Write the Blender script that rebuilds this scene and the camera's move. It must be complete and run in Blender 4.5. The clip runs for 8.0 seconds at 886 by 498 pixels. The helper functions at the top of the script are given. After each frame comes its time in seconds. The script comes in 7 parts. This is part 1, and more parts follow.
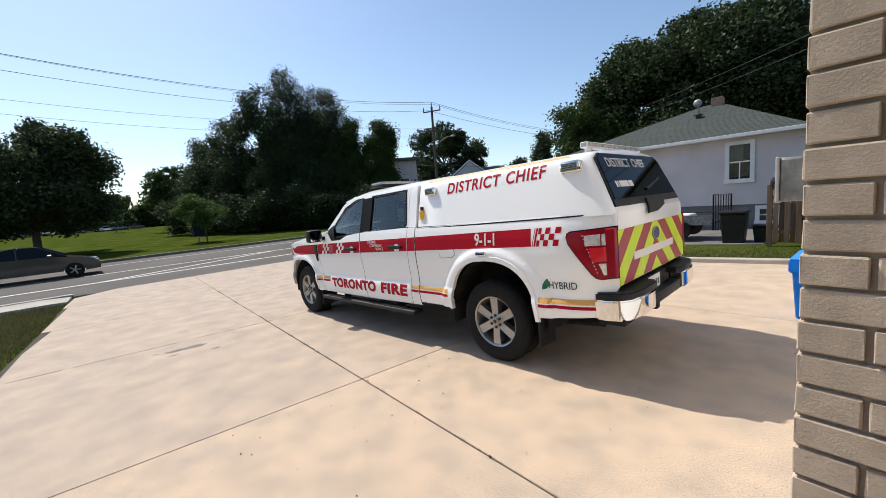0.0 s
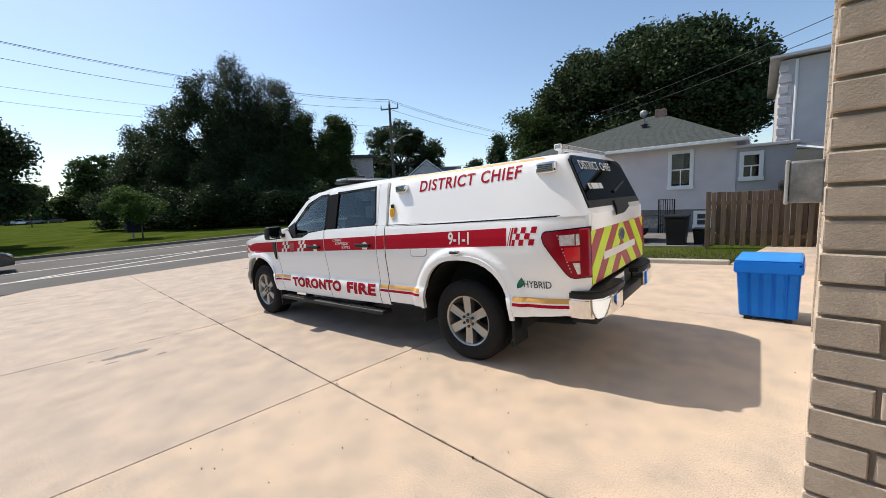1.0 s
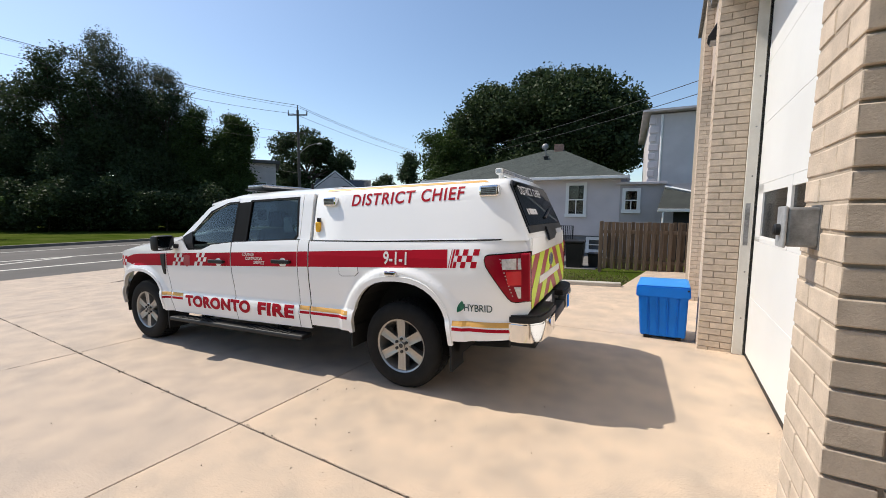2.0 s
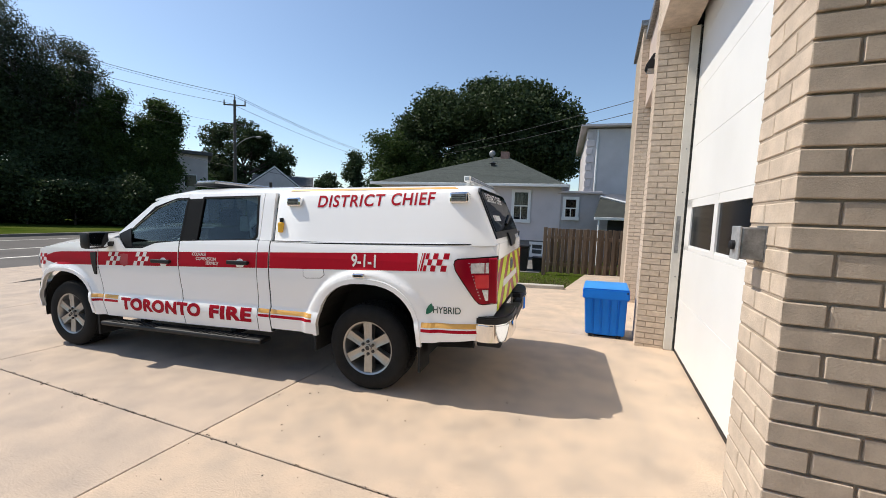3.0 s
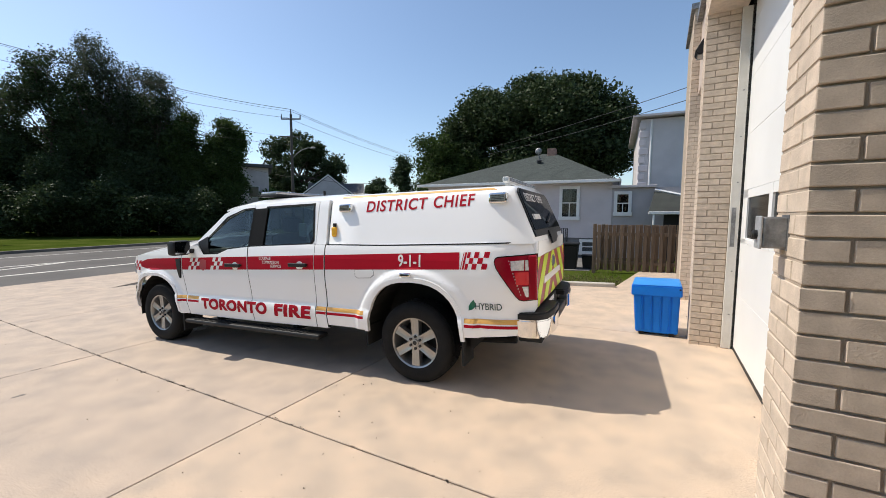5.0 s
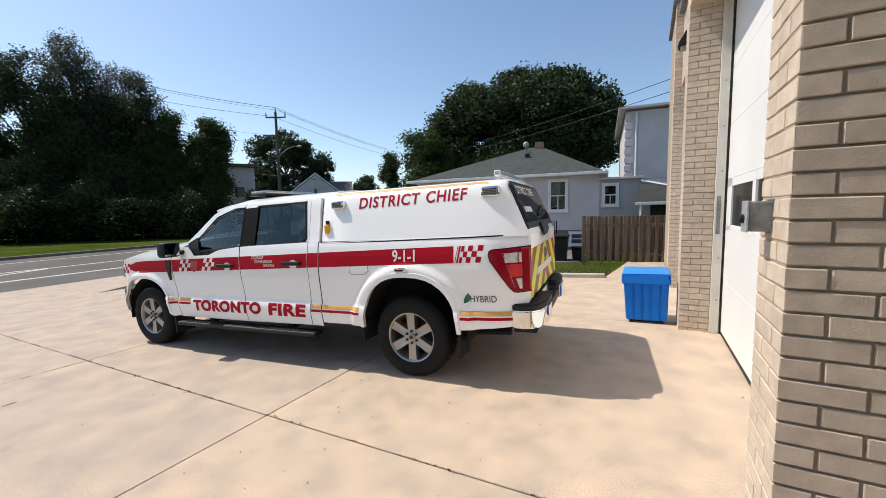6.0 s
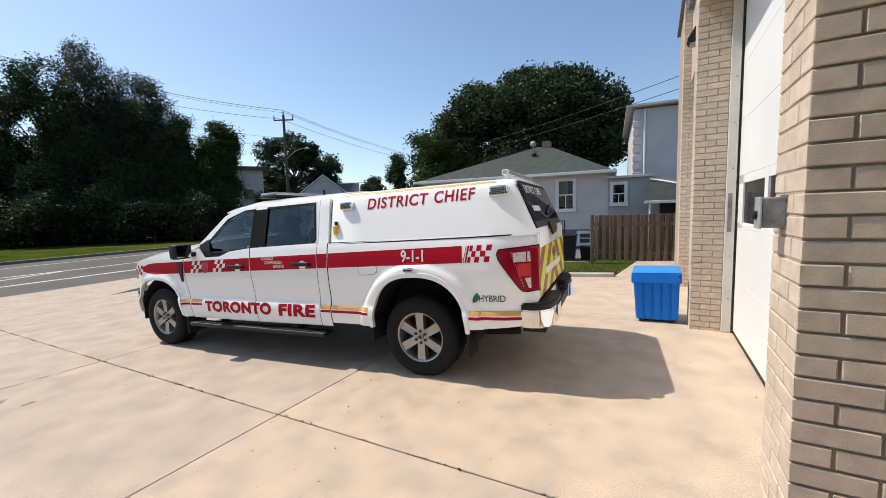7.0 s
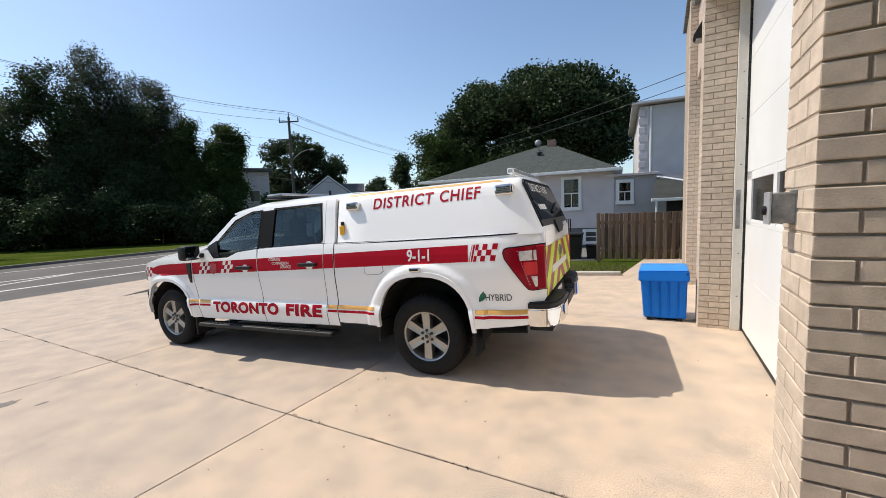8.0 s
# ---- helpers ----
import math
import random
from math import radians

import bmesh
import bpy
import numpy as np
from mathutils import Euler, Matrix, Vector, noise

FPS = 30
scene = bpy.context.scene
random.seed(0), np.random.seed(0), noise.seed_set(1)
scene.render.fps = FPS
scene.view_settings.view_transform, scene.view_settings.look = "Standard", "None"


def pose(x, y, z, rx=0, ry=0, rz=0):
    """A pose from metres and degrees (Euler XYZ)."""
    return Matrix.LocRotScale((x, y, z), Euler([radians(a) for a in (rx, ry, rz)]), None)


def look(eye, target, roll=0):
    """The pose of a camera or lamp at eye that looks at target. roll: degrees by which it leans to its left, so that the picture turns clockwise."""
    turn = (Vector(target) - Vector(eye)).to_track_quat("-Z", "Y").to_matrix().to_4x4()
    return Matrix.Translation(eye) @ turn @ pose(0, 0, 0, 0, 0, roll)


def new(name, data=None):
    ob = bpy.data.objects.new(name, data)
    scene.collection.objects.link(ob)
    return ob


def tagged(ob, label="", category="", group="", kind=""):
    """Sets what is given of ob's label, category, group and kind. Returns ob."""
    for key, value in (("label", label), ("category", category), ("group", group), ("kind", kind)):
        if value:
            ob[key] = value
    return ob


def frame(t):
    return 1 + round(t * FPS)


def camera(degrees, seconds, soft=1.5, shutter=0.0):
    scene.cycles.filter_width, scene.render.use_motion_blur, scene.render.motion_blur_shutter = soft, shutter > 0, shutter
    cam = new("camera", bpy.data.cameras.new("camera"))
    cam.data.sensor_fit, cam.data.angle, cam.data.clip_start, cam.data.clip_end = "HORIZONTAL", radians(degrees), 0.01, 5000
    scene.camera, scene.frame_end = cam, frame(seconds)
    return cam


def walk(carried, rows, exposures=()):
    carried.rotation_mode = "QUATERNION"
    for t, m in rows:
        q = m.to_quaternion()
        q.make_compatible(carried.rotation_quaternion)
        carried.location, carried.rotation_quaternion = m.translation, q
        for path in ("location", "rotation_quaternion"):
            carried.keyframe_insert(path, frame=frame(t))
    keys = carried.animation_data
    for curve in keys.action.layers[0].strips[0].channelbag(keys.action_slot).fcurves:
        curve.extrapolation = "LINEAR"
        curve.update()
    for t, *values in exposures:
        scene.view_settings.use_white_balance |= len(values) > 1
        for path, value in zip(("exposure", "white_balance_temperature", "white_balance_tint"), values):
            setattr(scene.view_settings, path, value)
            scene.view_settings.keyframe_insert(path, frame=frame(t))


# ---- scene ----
cam = camera(97.8, 8.0, soft=0.7, shutter=0.0)
# The drive falls 3.3 % to the street; everything on it is set out in this leaning frame.
DRIVE = Matrix.Rotation(radians(-1.88), 4, "Y")
PATH = [
    (0, (2.327, -2.828, 1.498), (0.892, -1.449, 1.303), -5.6),
    (0.5, (2.311, -2.83, 1.497), (0.928, -1.399, 1.298), -5.3),
    (1, (2.164, -2.907, 1.499), (0.899, -1.373, 1.282), -4.4),
    (1.5, (1.97, -2.92, 1.481), (0.883, -1.255, 1.268), -2.7),
    (1.7, (1.915, -2.911, 1.470), (0.906, -1.194, 1.287), -1.9),
    (2, (1.834, -2.91, 1.536), (0.976, -1.111, 1.377), -1.2),
    (2.2, (1.797, -2.933, 1.557), (1.023, -1.094, 1.423), -0.8),
    (3.3, (1.633, -3.094, 1.564), (1.096, -1.176, 1.387), 1.5),
    (3.4, (1.631, -3.089, 1.578), (1.055, -1.194, 1.303), 3.2),
    (3.5, (1.649, -3.062, 1.614), (1.075, -1.174, 1.289), 3.2),
    (3.6, (1.691, -3.044, 1.643), (1.127, -1.140, 1.407), 1.8),
    (3.7, (1.736, -3.052, 1.661), (1.115, -1.155, 1.531), -1.1),
    (3.8, (1.784, -3.054, 1.651), (1.073, -1.186, 1.576), -3.8),
    (3.9, (1.796, -3.076, 1.627), (1.009, -1.239, 1.550), -4.4),
    (4, (1.821, -3.094, 1.608), (0.932, -1.305, 1.504), -4.3),
    (4.1, (1.844, -3.125, 1.586), (0.877, -1.380, 1.452), -3.4),
    (4.2, (1.854, -3.145, 1.581), (0.861, -1.415, 1.432), -2.8),
    (4.3, (1.859, -3.167, 1.570), (0.855, -1.444, 1.412), -2.1),
    (4.4, (1.860, -3.175, 1.566), (0.863, -1.449, 1.404), -1.6),
    (4.5, (1.850, -3.172, 1.564), (0.871, -1.435, 1.400), -1.3),
    (4.7, (1.819, -3.191, 1.566), (0.899, -1.422, 1.416), -1.0),
    (5, (1.777, -3.203, 1.56), (0.955, -1.386, 1.415), -1.5),
    (5.2, (1.772, -3.206, 1.551), (0.983, -1.373, 1.399), -2.1),
    (6.3, (1.753, -3.252, 1.545), (0.971, -1.420, 1.375), -3.2),
    (6.5, (1.753, -3.248, 1.541), (0.962, -1.419, 1.371), -3.5),
    (7, (1.75, -3.254, 1.543), (0.94, -1.432, 1.38), -3.4),
    (7.5, (1.746, -3.262, 1.541), (0.924, -1.446, 1.383), -3.5),
    (8, (1.746, -3.262, 1.538), (0.911, -1.451, 1.376), -3.9),
]
walk(cam, [(t, DRIVE @ look(eye, target, roll)) for t, eye, target, roll in PATH])

# ---- light ----
SUN_WAY = Vector((-0.588, -0.030, 0.823)).normalized()
sky_world = bpy.data.worlds.new("sky")
scene.world = sky_world
sky_world.use_nodes = True
wn = sky_world.node_tree
wn.nodes.clear()
w_out = wn.nodes.new("ShaderNodeOutputWorld")
w_bg = wn.nodes.new("ShaderNodeBackground")
w_sky = wn.nodes.new("ShaderNodeTexSky")
w_sky.sky_type = "NISHITA"
w_sky.sun_disc = False
w_sky.sun_elevation = math.asin(SUN_WAY.z)
w_sky.sun_rotation = math.atan2(SUN_WAY.x, SUN_WAY.y) % (2 * math.pi)
w_sky.air_density, w_sky.dust_density, w_sky.ozone_density = 1.0, 0.75, 1.1
w_bg.inputs["Strength"].default_value = 0.155
w_haze = wn.nodes.new("ShaderNodeMix")
w_haze.data_type, w_haze.blend_type = "RGBA", "MULTIPLY"
w_haze.inputs["Factor"].default_value = 1.0
w_haze.inputs["B"].default_value = (1.0, 1.035, 1.05, 1.0)
wn.links.new(w_sky.outputs[0], w_haze.inputs["A"])
wn.links.new(w_haze.outputs["Result"], w_bg.inputs[0])
wn.links.new(w_bg.outputs[0], w_out.inputs[0])
sun_data = bpy.data.lights.new("sun", "SUN")
sun_data.energy, sun_data.angle, sun_data.color = 4.9, radians(0.55), (1.0, 0.925, 0.81)
sun = new("sun", sun_data)
sun.matrix_world = look(SUN_WAY * 60, (0, 0, 0))
scene.view_settings.exposure = 0.0

# ---- materials ----
def rgb(c):
    return (*c, 1.0)


def surface(name, colour, rough=0.6, metal=0.0, scale=6.0, vary=0.12, fine=60.0, bump=0.1, depth=0.004, tint=None,
            spots=0.0, spec=0.5, coat=0.0, grain=None, pits=0.0, flecks=0.0, per_object=0.0, per_island=0.0, stretch=(1, 1, 1)):
    """A node material: colour varied at two scales, with fine relief."""
    m = bpy.data.materials.new(name)
    m.use_nodes = True
    nt = m.node_tree
    b = nt.nodes["Principled BSDF"]
    b.inputs["Roughness"].default_value = rough
    b.inputs["Metallic"].default_value = metal
    b.inputs["Specular IOR Level"].default_value = spec
    b.inputs["Coat Weight"].default_value = coat
    b.inputs["Coat Roughness"].default_value = 0.06
    co = nt.nodes.new("ShaderNodeTexCoord")
    mp = nt.nodes.new("ShaderNodeMapping")
    mp.inputs["Scale"].default_value = stretch
    nt.links.new(co.outputs["Object"], mp.inputs["Vector"])
    vec = mp.outputs["Vector"]
    if per_object:
        info = nt.nodes.new("ShaderNodeObjectInfo")
        mul = nt.nodes.new("ShaderNodeVectorMath")
        mul.operation = "SCALE"
        mul.inputs["Scale"].default_value = 37.0
        comb = nt.nodes.new("ShaderNodeCombineXYZ")
        for k in range(3):
            nt.links.new(info.outputs["Random"], comb.inputs[k])
        nt.links.new(comb.outputs[0], mul.inputs[0])
        add = nt.nodes.new("ShaderNodeVectorMath")
        nt.links.new(vec, add.inputs[0])
        nt.links.new(mul.outputs[0], add.inputs[1])
        vec = add.outputs[0]
    n1 = nt.nodes.new("ShaderNodeTexNoise")
    n1.inputs["Scale"].default_value, n1.inputs["Detail"].default_value = scale, 5.0
    n2 = nt.nodes.new("ShaderNodeTexNoise")
    n2.inputs["Scale"].default_value, n2.inputs["Detail"].default_value = fine, 7.0
    n2.inputs["Roughness"].default_value = 0.68
    for n in (n1, n2):
        nt.links.new(vec, n.inputs["Vector"])
    dark = tint or tuple(c * (1 - 2.2 * vary) for c in colour)
    light = tuple(min(1, c * (1 + 1.2 * vary)) for c in colour)
    ramp = nt.nodes.new("ShaderNodeValToRGB")
    ramp.color_ramp.elements[0].position, ramp.color_ramp.elements[1].position = 0.3, 0.7
    ramp.color_ramp.elements[0].color, ramp.color_ramp.elements[1].color = rgb(dark), rgb(light)
    nt.links.new(n1.outputs["Fac"], ramp.inputs["Fac"])
    mix = nt.nodes.new("ShaderNodeMix")
    mix.data_type, mix.blend_type = "RGBA", "OVERLAY"
    mix.inputs["Factor"].default_value = min(1.0, vary * 3) if grain is None else grain
    nt.links.new(ramp.outputs["Color"], mix.inputs["A"])
    nt.links.new(n2.outputs["Color"], mix.inputs["B"])
    nt.links.new(n2.outputs["Fac"], mix.inputs["B"])
    col = mix.outputs["Result"]
    if spots:
        vor = nt.nodes.new("ShaderNodeTexNoise")
        vor.inputs["Scale"].default_value, vor.inputs["Detail"].default_value = scale * 0.35, 8.0
        vor.inputs["Roughness"].default_value = 0.75
        nt.links.new(vec, vor.inputs["Vector"])
        r2 = nt.nodes.new("ShaderNodeValToRGB")
        r2.color_ramp.elements[0].position, r2.color_ramp.elements[1].position = 0.52, 0.75
        r2.color_ramp.elements[0].color, r2.color_ramp.elements[1].color = (1, 1, 1, 1), (1 - spots,) * 3 + (1,)
        nt.links.new(vor.outputs["Fac"], r2.inputs["Fac"])
        m2 = nt.nodes.new("ShaderNodeMix")
        m2.data_type, m2.blend_type = "RGBA", "MULTIPLY"
        m2.inputs["Factor"].default_value = 1.0
        nt.links.new(col, m2.inputs["A"])
        nt.links.new(r2.outputs["Color"], m2.inputs["B"])
        col = m2.outputs["Result"]
    if flecks:
        # small pale and dark flecks of exposed stone
        nf = nt.nodes.new("ShaderNodeTexNoise")
        nf.inputs["Scale"].default_value, nf.inputs["Detail"].default_value = flecks, 3.0
        nf.inputs["Roughness"].default_value = 0.6
        nt.links.new(vec, nf.inputs["Vector"])
        rf = nt.nodes.new("ShaderNodeValToRGB")
        rf.color_ramp.elements[0].position, rf.color_ramp.elements[0].color = 0.26, (0.42, 0.4, 0.38, 1)
        rf.color_ramp.elements[1].position, rf.color_ramp.elements[1].color = 0.80, (1.3, 1.3, 1.3, 1)
        for pos in (0.38, 0.64):
            rf.color_ramp.elements.new(pos).color = (0.98, 0.98, 0.98, 1)
        nt.links.new(nf.outputs["Fac"], rf.inputs["Fac"])
        mf = nt.nodes.new("ShaderNodeMix")
        mf.data_type, mf.blend_type = "RGBA", "MULTIPLY"
        mf.inputs["Factor"].default_value = 1.0
        nt.links.new(col, mf.inputs["A"])
        nt.links.new(rf.outputs["Color"], mf.inputs["B"])
        col = mf.outputs["Result"]
    if per_object or per_island:
        src = nt.nodes.new("ShaderNodeObjectInfo") if per_object else nt.nodes.new("ShaderNodeNewGeometry")
        out = src.outputs["Random"] if per_object else src.outputs["Random Per Island"]
        amount = per_object or per_island
        mr = nt.nodes.new("ShaderNodeMapRange")
        mr.inputs["To Min"].default_value, mr.inputs["To Max"].default_value = 1 - amount, 1 + amount
        nt.links.new(out, mr.inputs["Value"])
        hs = nt.nodes.new("ShaderNodeHueSaturation")
        nt.links.new(mr.outputs[0], hs.inputs["Value"])
        nt.links.new(col, hs.inputs["Color"])
        col = hs.outputs["Color"]
    nt.links.new(col, b.inputs["Base Color"])
    rr = nt.nodes.new("ShaderNodeMapRange")
    rr.inputs["To Min"].default_value, rr.inputs["To Max"].default_value = max(0.02, rough * 0.85), min(1, rough * 1.15)
    nt.links.new(n1.outputs["Fac"], rr.inputs["Value"])
    nt.links.new(rr.outputs[0], b.inputs["Roughness"])
    if bump:
        bp = nt.nodes.new("ShaderNodeBump")
        bp.inputs["Strength"].default_value, bp.inputs["Distance"].default_value = bump, depth
        high = n2.outputs["Fac"]
        if pits:
            n3 = nt.nodes.new("ShaderNodeTexVoronoi")
            n3.inputs["Scale"].default_value = pits
            nt.links.new(vec, n3.inputs["Vector"])
            sp = nt.nodes.new("ShaderNodeSeparateColor")
            nt.links.new(n3.outputs["Color"], sp.inputs[0])
            gate = nt.nodes.new("ShaderNodeMapRange")      # only some cells are pitted, by different amounts
            gate.inputs["From Min"].default_value, gate.inputs["From Max"].default_value = 0.62, 1.0
            gate.inputs["To Min"].default_value, gate.inputs["To Max"].default_value = 0.0, 0.28
            nt.links.new(sp.outputs[0], gate.inputs["Value"])
            dip = nt.nodes.new("ShaderNodeMath")
            dip.operation = "LESS_THAN"
            nt.links.new(n3.outputs["Distance"], dip.inputs[0])
            nt.links.new(gate.outputs[0], dip.inputs[1])
            pr = nt.nodes.new("ShaderNodeMath")
            pr.operation, pr.inputs[1].default_value = "MULTIPLY", -3.5
            nt.links.new(dip.outputs[0], pr.inputs[0])
            ad = nt.nodes.new("ShaderNodeMath")
            nt.links.new(high, ad.inputs[0])
            nt.links.new(pr.outputs[0], ad.inputs[1])
            high = ad.outputs[0]
        nt.links.new(high, bp.inputs["Height"])
        nt.links.new(bp.outputs[0], b.inputs["Normal"])
    return m


def glass(name, tint, most=0.75, rough=0.02):
    """A thin tinted pane: part clear, part glossy."""
    m = bpy.data.materials.new(name)
    m.use_nodes = True
    nt = m.node_tree
    nt.nodes.clear()
    out = nt.nodes.new("ShaderNodeOutputMaterial")
    tr = nt.nodes.new("ShaderNodeBsdfTransparent")
    tr.inputs["Color"].default_value = rgb(tint)
    gl = nt.nodes.new("ShaderNodeBsdfGlossy")
    gl.inputs["Roughness"].default_value = rough
    gl.inputs["Color"].default_value = (0.95, 0.97, 1, 1)
    lw = nt.nodes.new("ShaderNodeLayerWeight")
    lw.inputs["Blend"].default_value = 0.35
    fr = nt.nodes.new("ShaderNodeMapRange")
    fr.inputs["To Min"].default_value, fr.inputs["To Max"].default_value = 0.03, most
    pw = nt.nodes.new("ShaderNodeMath")
    pw.operation, pw.inputs[1].default_value = "POWER", 2.6
    nt.links.new(lw.outputs["Facing"], pw.inputs[0])
    nt.links.new(pw.outputs[0], fr.inputs["Value"])
    mx = nt.nodes.new("ShaderNodeMixShader")
    nt.links.new(fr.outputs[0], mx.inputs[0])
    nt.links.new(tr.outputs[0], mx.inputs[1])
    nt.links.new(gl.outputs[0], mx.inputs[2])
    nt.links.new(mx.outputs[0], out.inputs[0])
    return m


def leafy(name, colour, other, back=0.35):
    """Leaves: varied from clump to clump, with some light coming through."""
    m = bpy.data.materials.new(name)
    m.use_nodes = True
    nt = m.node_tree
    nt.nodes.clear()
    out = nt.nodes.new("ShaderNodeOutputMaterial")
    geo = nt.nodes.new("ShaderNodeNewGeometry")
    ramp = nt.nodes.new("ShaderNodeValToRGB")
    ramp.color_ramp.elements[0].color, ramp.color_ramp.elements[1].color = rgb(colour), rgb(other)
    nt.links.new(geo.outputs["Random Per Island"], ramp.inputs["Fac"])
    di = nt.nodes.new("ShaderNodeBsdfPrincipled")
    di.inputs["Roughness"].default_value = 0.55
    di.inputs["Specular IOR Level"].default_value = 0.15
    tl = nt.nodes.new("ShaderNodeBsdfTranslucent")
    mx = nt.nodes.new("ShaderNodeMixShader")
    mx.inputs[0].default_value = back
    nt.links.new(ramp.outputs[0], di.inputs["Base Color"])
    nt.links.new(ramp.outputs[0], tl.inputs["Color"])
    nt.links.new(di.outputs[0], mx.inputs[1])
    nt.links.new(tl.outputs[0], mx.inputs[2])
    nt.links.new(mx.outputs[0], out.inputs[0])
    return m


M_CONCRETE = surface("concrete", (0.50, 0.382, 0.282), 0.85, scale=3.4, vary=0.09, tint=(0.40, 0.325, 0.255), fine=120, bump=0.14, depth=0.0012, spots=0.15, grain=0.9, flecks=60)
M_CONCRETE_OLD = surface("concrete_older", (0.45, 0.355, 0.275), 0.85, scale=2.8, vary=0.09, tint=(0.36, 0.295, 0.24), fine=120, bump=0.14, depth=0.0012, spots=0.17, grain=0.9, flecks=56)
M_JOINT = surface("joint_dirt", (0.045, 0.038, 0.03), 0.95, scale=8, vary=0.2, fine=90, bump=0.4)
M_WALK = surface("kerb_concrete", (0.42, 0.39, 0.34), 0.9, scale=2, vary=0.1, fine=70, bump=0.3, spots=0.15)
M_ASPHALT = surface("asphalt", (0.094, 0.085, 0.078), 0.9, scale=0.35, vary=0.2, fine=120, bump=0.4, depth=0.004, spots=0.12)
M_PAINTLINE = surface("road_paint", (0.68, 0.65, 0.58), 0.8, scale=3, vary=0.12, fine=60, spots=0.25)
M_GRASS = surface("lawn", (0.066, 0.078, 0.018), 0.95, scale=0.45, vary=0.2, fine=25, bump=0.8, depth=0.03, tint=(0.034, 0.058, 0.006), spec=0.0)
M_BLADE = leafy("grass_blade", (0.085, 0.090, 0.032), (0.18, 0.155, 0.075), 0.25)
M_BRICK = surface("painted_brick", (0.58, 0.475, 0.375), 0.8, scale=14, vary=0.08, fine=170, bump=1.0, depth=0.0022, pits=62, per_object=0.06, spec=0.3)
M_MORTAR = surface("mortar", (0.40, 0.325, 0.25), 0.9, scale=12, vary=0.08, fine=120, bump=0.5)
M_STEELJAMB = surface("painted_jamb", (0.66, 0.63, 0.57), 0.5, scale=3, vary=0.05, fine=50, bump=0.06, spots=0.1)
M_DOORWHITE = surface("door_white", (0.80, 0.80, 0.79), 0.42, scale=1.5, vary=0.02, fine=40, bump=0.04)
M_PANEL = surface("painted_panel", (0.52, 0.42, 0.36), 0.7, scale=2, vary=0.05, fine=50)
M_GREYMETAL = surface("grey_metal", (0.28, 0.28, 0.28), 0.5, metal=0.6, scale=14, vary=0.2, fine=70, bump=0.15, spots=0.4)
M_WHITE = surface("white_car_paint", (0.93, 0.93, 0.925), 0.25, scale=0.8, vary=0.012, fine=30, bump=0.0, coat=0.5)
M_RED = surface("red_decal", (0.39, 0.004, 0.018), 0.5, spec=0.12, scale=2, vary=0.04, fine=40, bump=0.0)
M_GOLD = surface("gold_decal", (0.72, 0.40, 0.10), 0.4, scale=2, vary=0.04, fine=40, bump=0.0)
M_LETTERWHITE = surface("white_decal", (0.78, 0.76, 0.74), 0.4, scale=2, vary=0.02, fine=40, bump=0.0)
M_GREEN = surface("green_decal", (0.01, 0.16, 0.09), 0.4, scale=2, vary=0.05, fine=40, bump=0.0)
M_DARKTEXT = surface("dark_decal", (0.03, 0.07, 0.07), 0.4, scale=2, vary=0.05, fine=40, bump=0.0)
M_LIME = surface("lime_reflector", (0.62, 0.80, 0.02), 0.35, scale=5, vary=0.05, fine=200, bump=0.03)
M_CRIMSON = surface("red_reflector", (0.36, 0.03, 0.045), 0.35, scale=5, vary=0.05, fine=200, bump=0.03)
M_BLACK = surface("black_plastic", (0.012, 0.012, 0.013), 0.5, spec=0.3, scale=20, vary=0.1, fine=150, bump=0.08)
M_TYRE = surface("tyre_rubber", (0.012, 0.012, 0.012), 0.8, spec=0.25, scale=12, vary=0.2, fine=80, bump=0.25)
M_ALLOY = surface("alloy", (0.37, 0.365, 0.355), 0.34, metal=0.85, scale=8, vary=0.05, fine=90, bump=0.02)
M_ALLOYDARK = surface("wheel_pocket", (0.04, 0.04, 0.042), 0.5, metal=0.3, scale=8, vary=0.1, fine=60)
M_CHROME = surface("chrome", (0.78, 0.78, 0.78), 0.07, metal=1.0, scale=4, vary=0.02, fine=40, bump=0.0)
M_POST = surface("satin_black_post", (0.008, 0.008, 0.008), 0.6, spec=0.12, scale=12, vary=0.1, fine=80, bump=0.02)
M_UNDER = surface("underbody", (0.01, 0.01, 0.01), 0.9, scale=6, vary=0.2, fine=40)
M_TINT = glass("tinted_glass", (0.46, 0.55, 0.55))
M_CAPGLASS = glass("dark_cap_glass", (0.05, 0.055, 0.06), 0.3)
M_DOORGLASS = glass("door_glass", (0.10, 0.11, 0.115), 0.5, 0.13)
M_CLEAR = glass("clear_glass", (0.72, 0.78, 0.78))
M_HOUSEGLASS = glass("house_glass", (0.55, 0.58, 0.58), 0.5)
M_TAILRED = surface("red_lens", (0.27, 0.004, 0.016), 0.2, scale=3, vary=0.06, fine=200, bump=0.03, coat=0.0, spec=0.25)
M_LENS = surface("clear_lens", (0.44, 0.44, 0.45), 0.12, metal=0.5, scale=30, vary=0.12, fine=160, bump=0.12, coat=0.5)
M_LAMPLENS = surface("grey_lamp_lens", (0.20, 0.21, 0.22), 0.15, metal=0.3, scale=30, vary=0.15, fine=160, bump=0.1, coat=0.4)
M_CLEARLENS = surface("bright_lens", (0.74, 0.71, 0.71), 0.12, metal=0.25, scale=30, vary=0.15, fine=160, bump=0.12, coat=0.3)
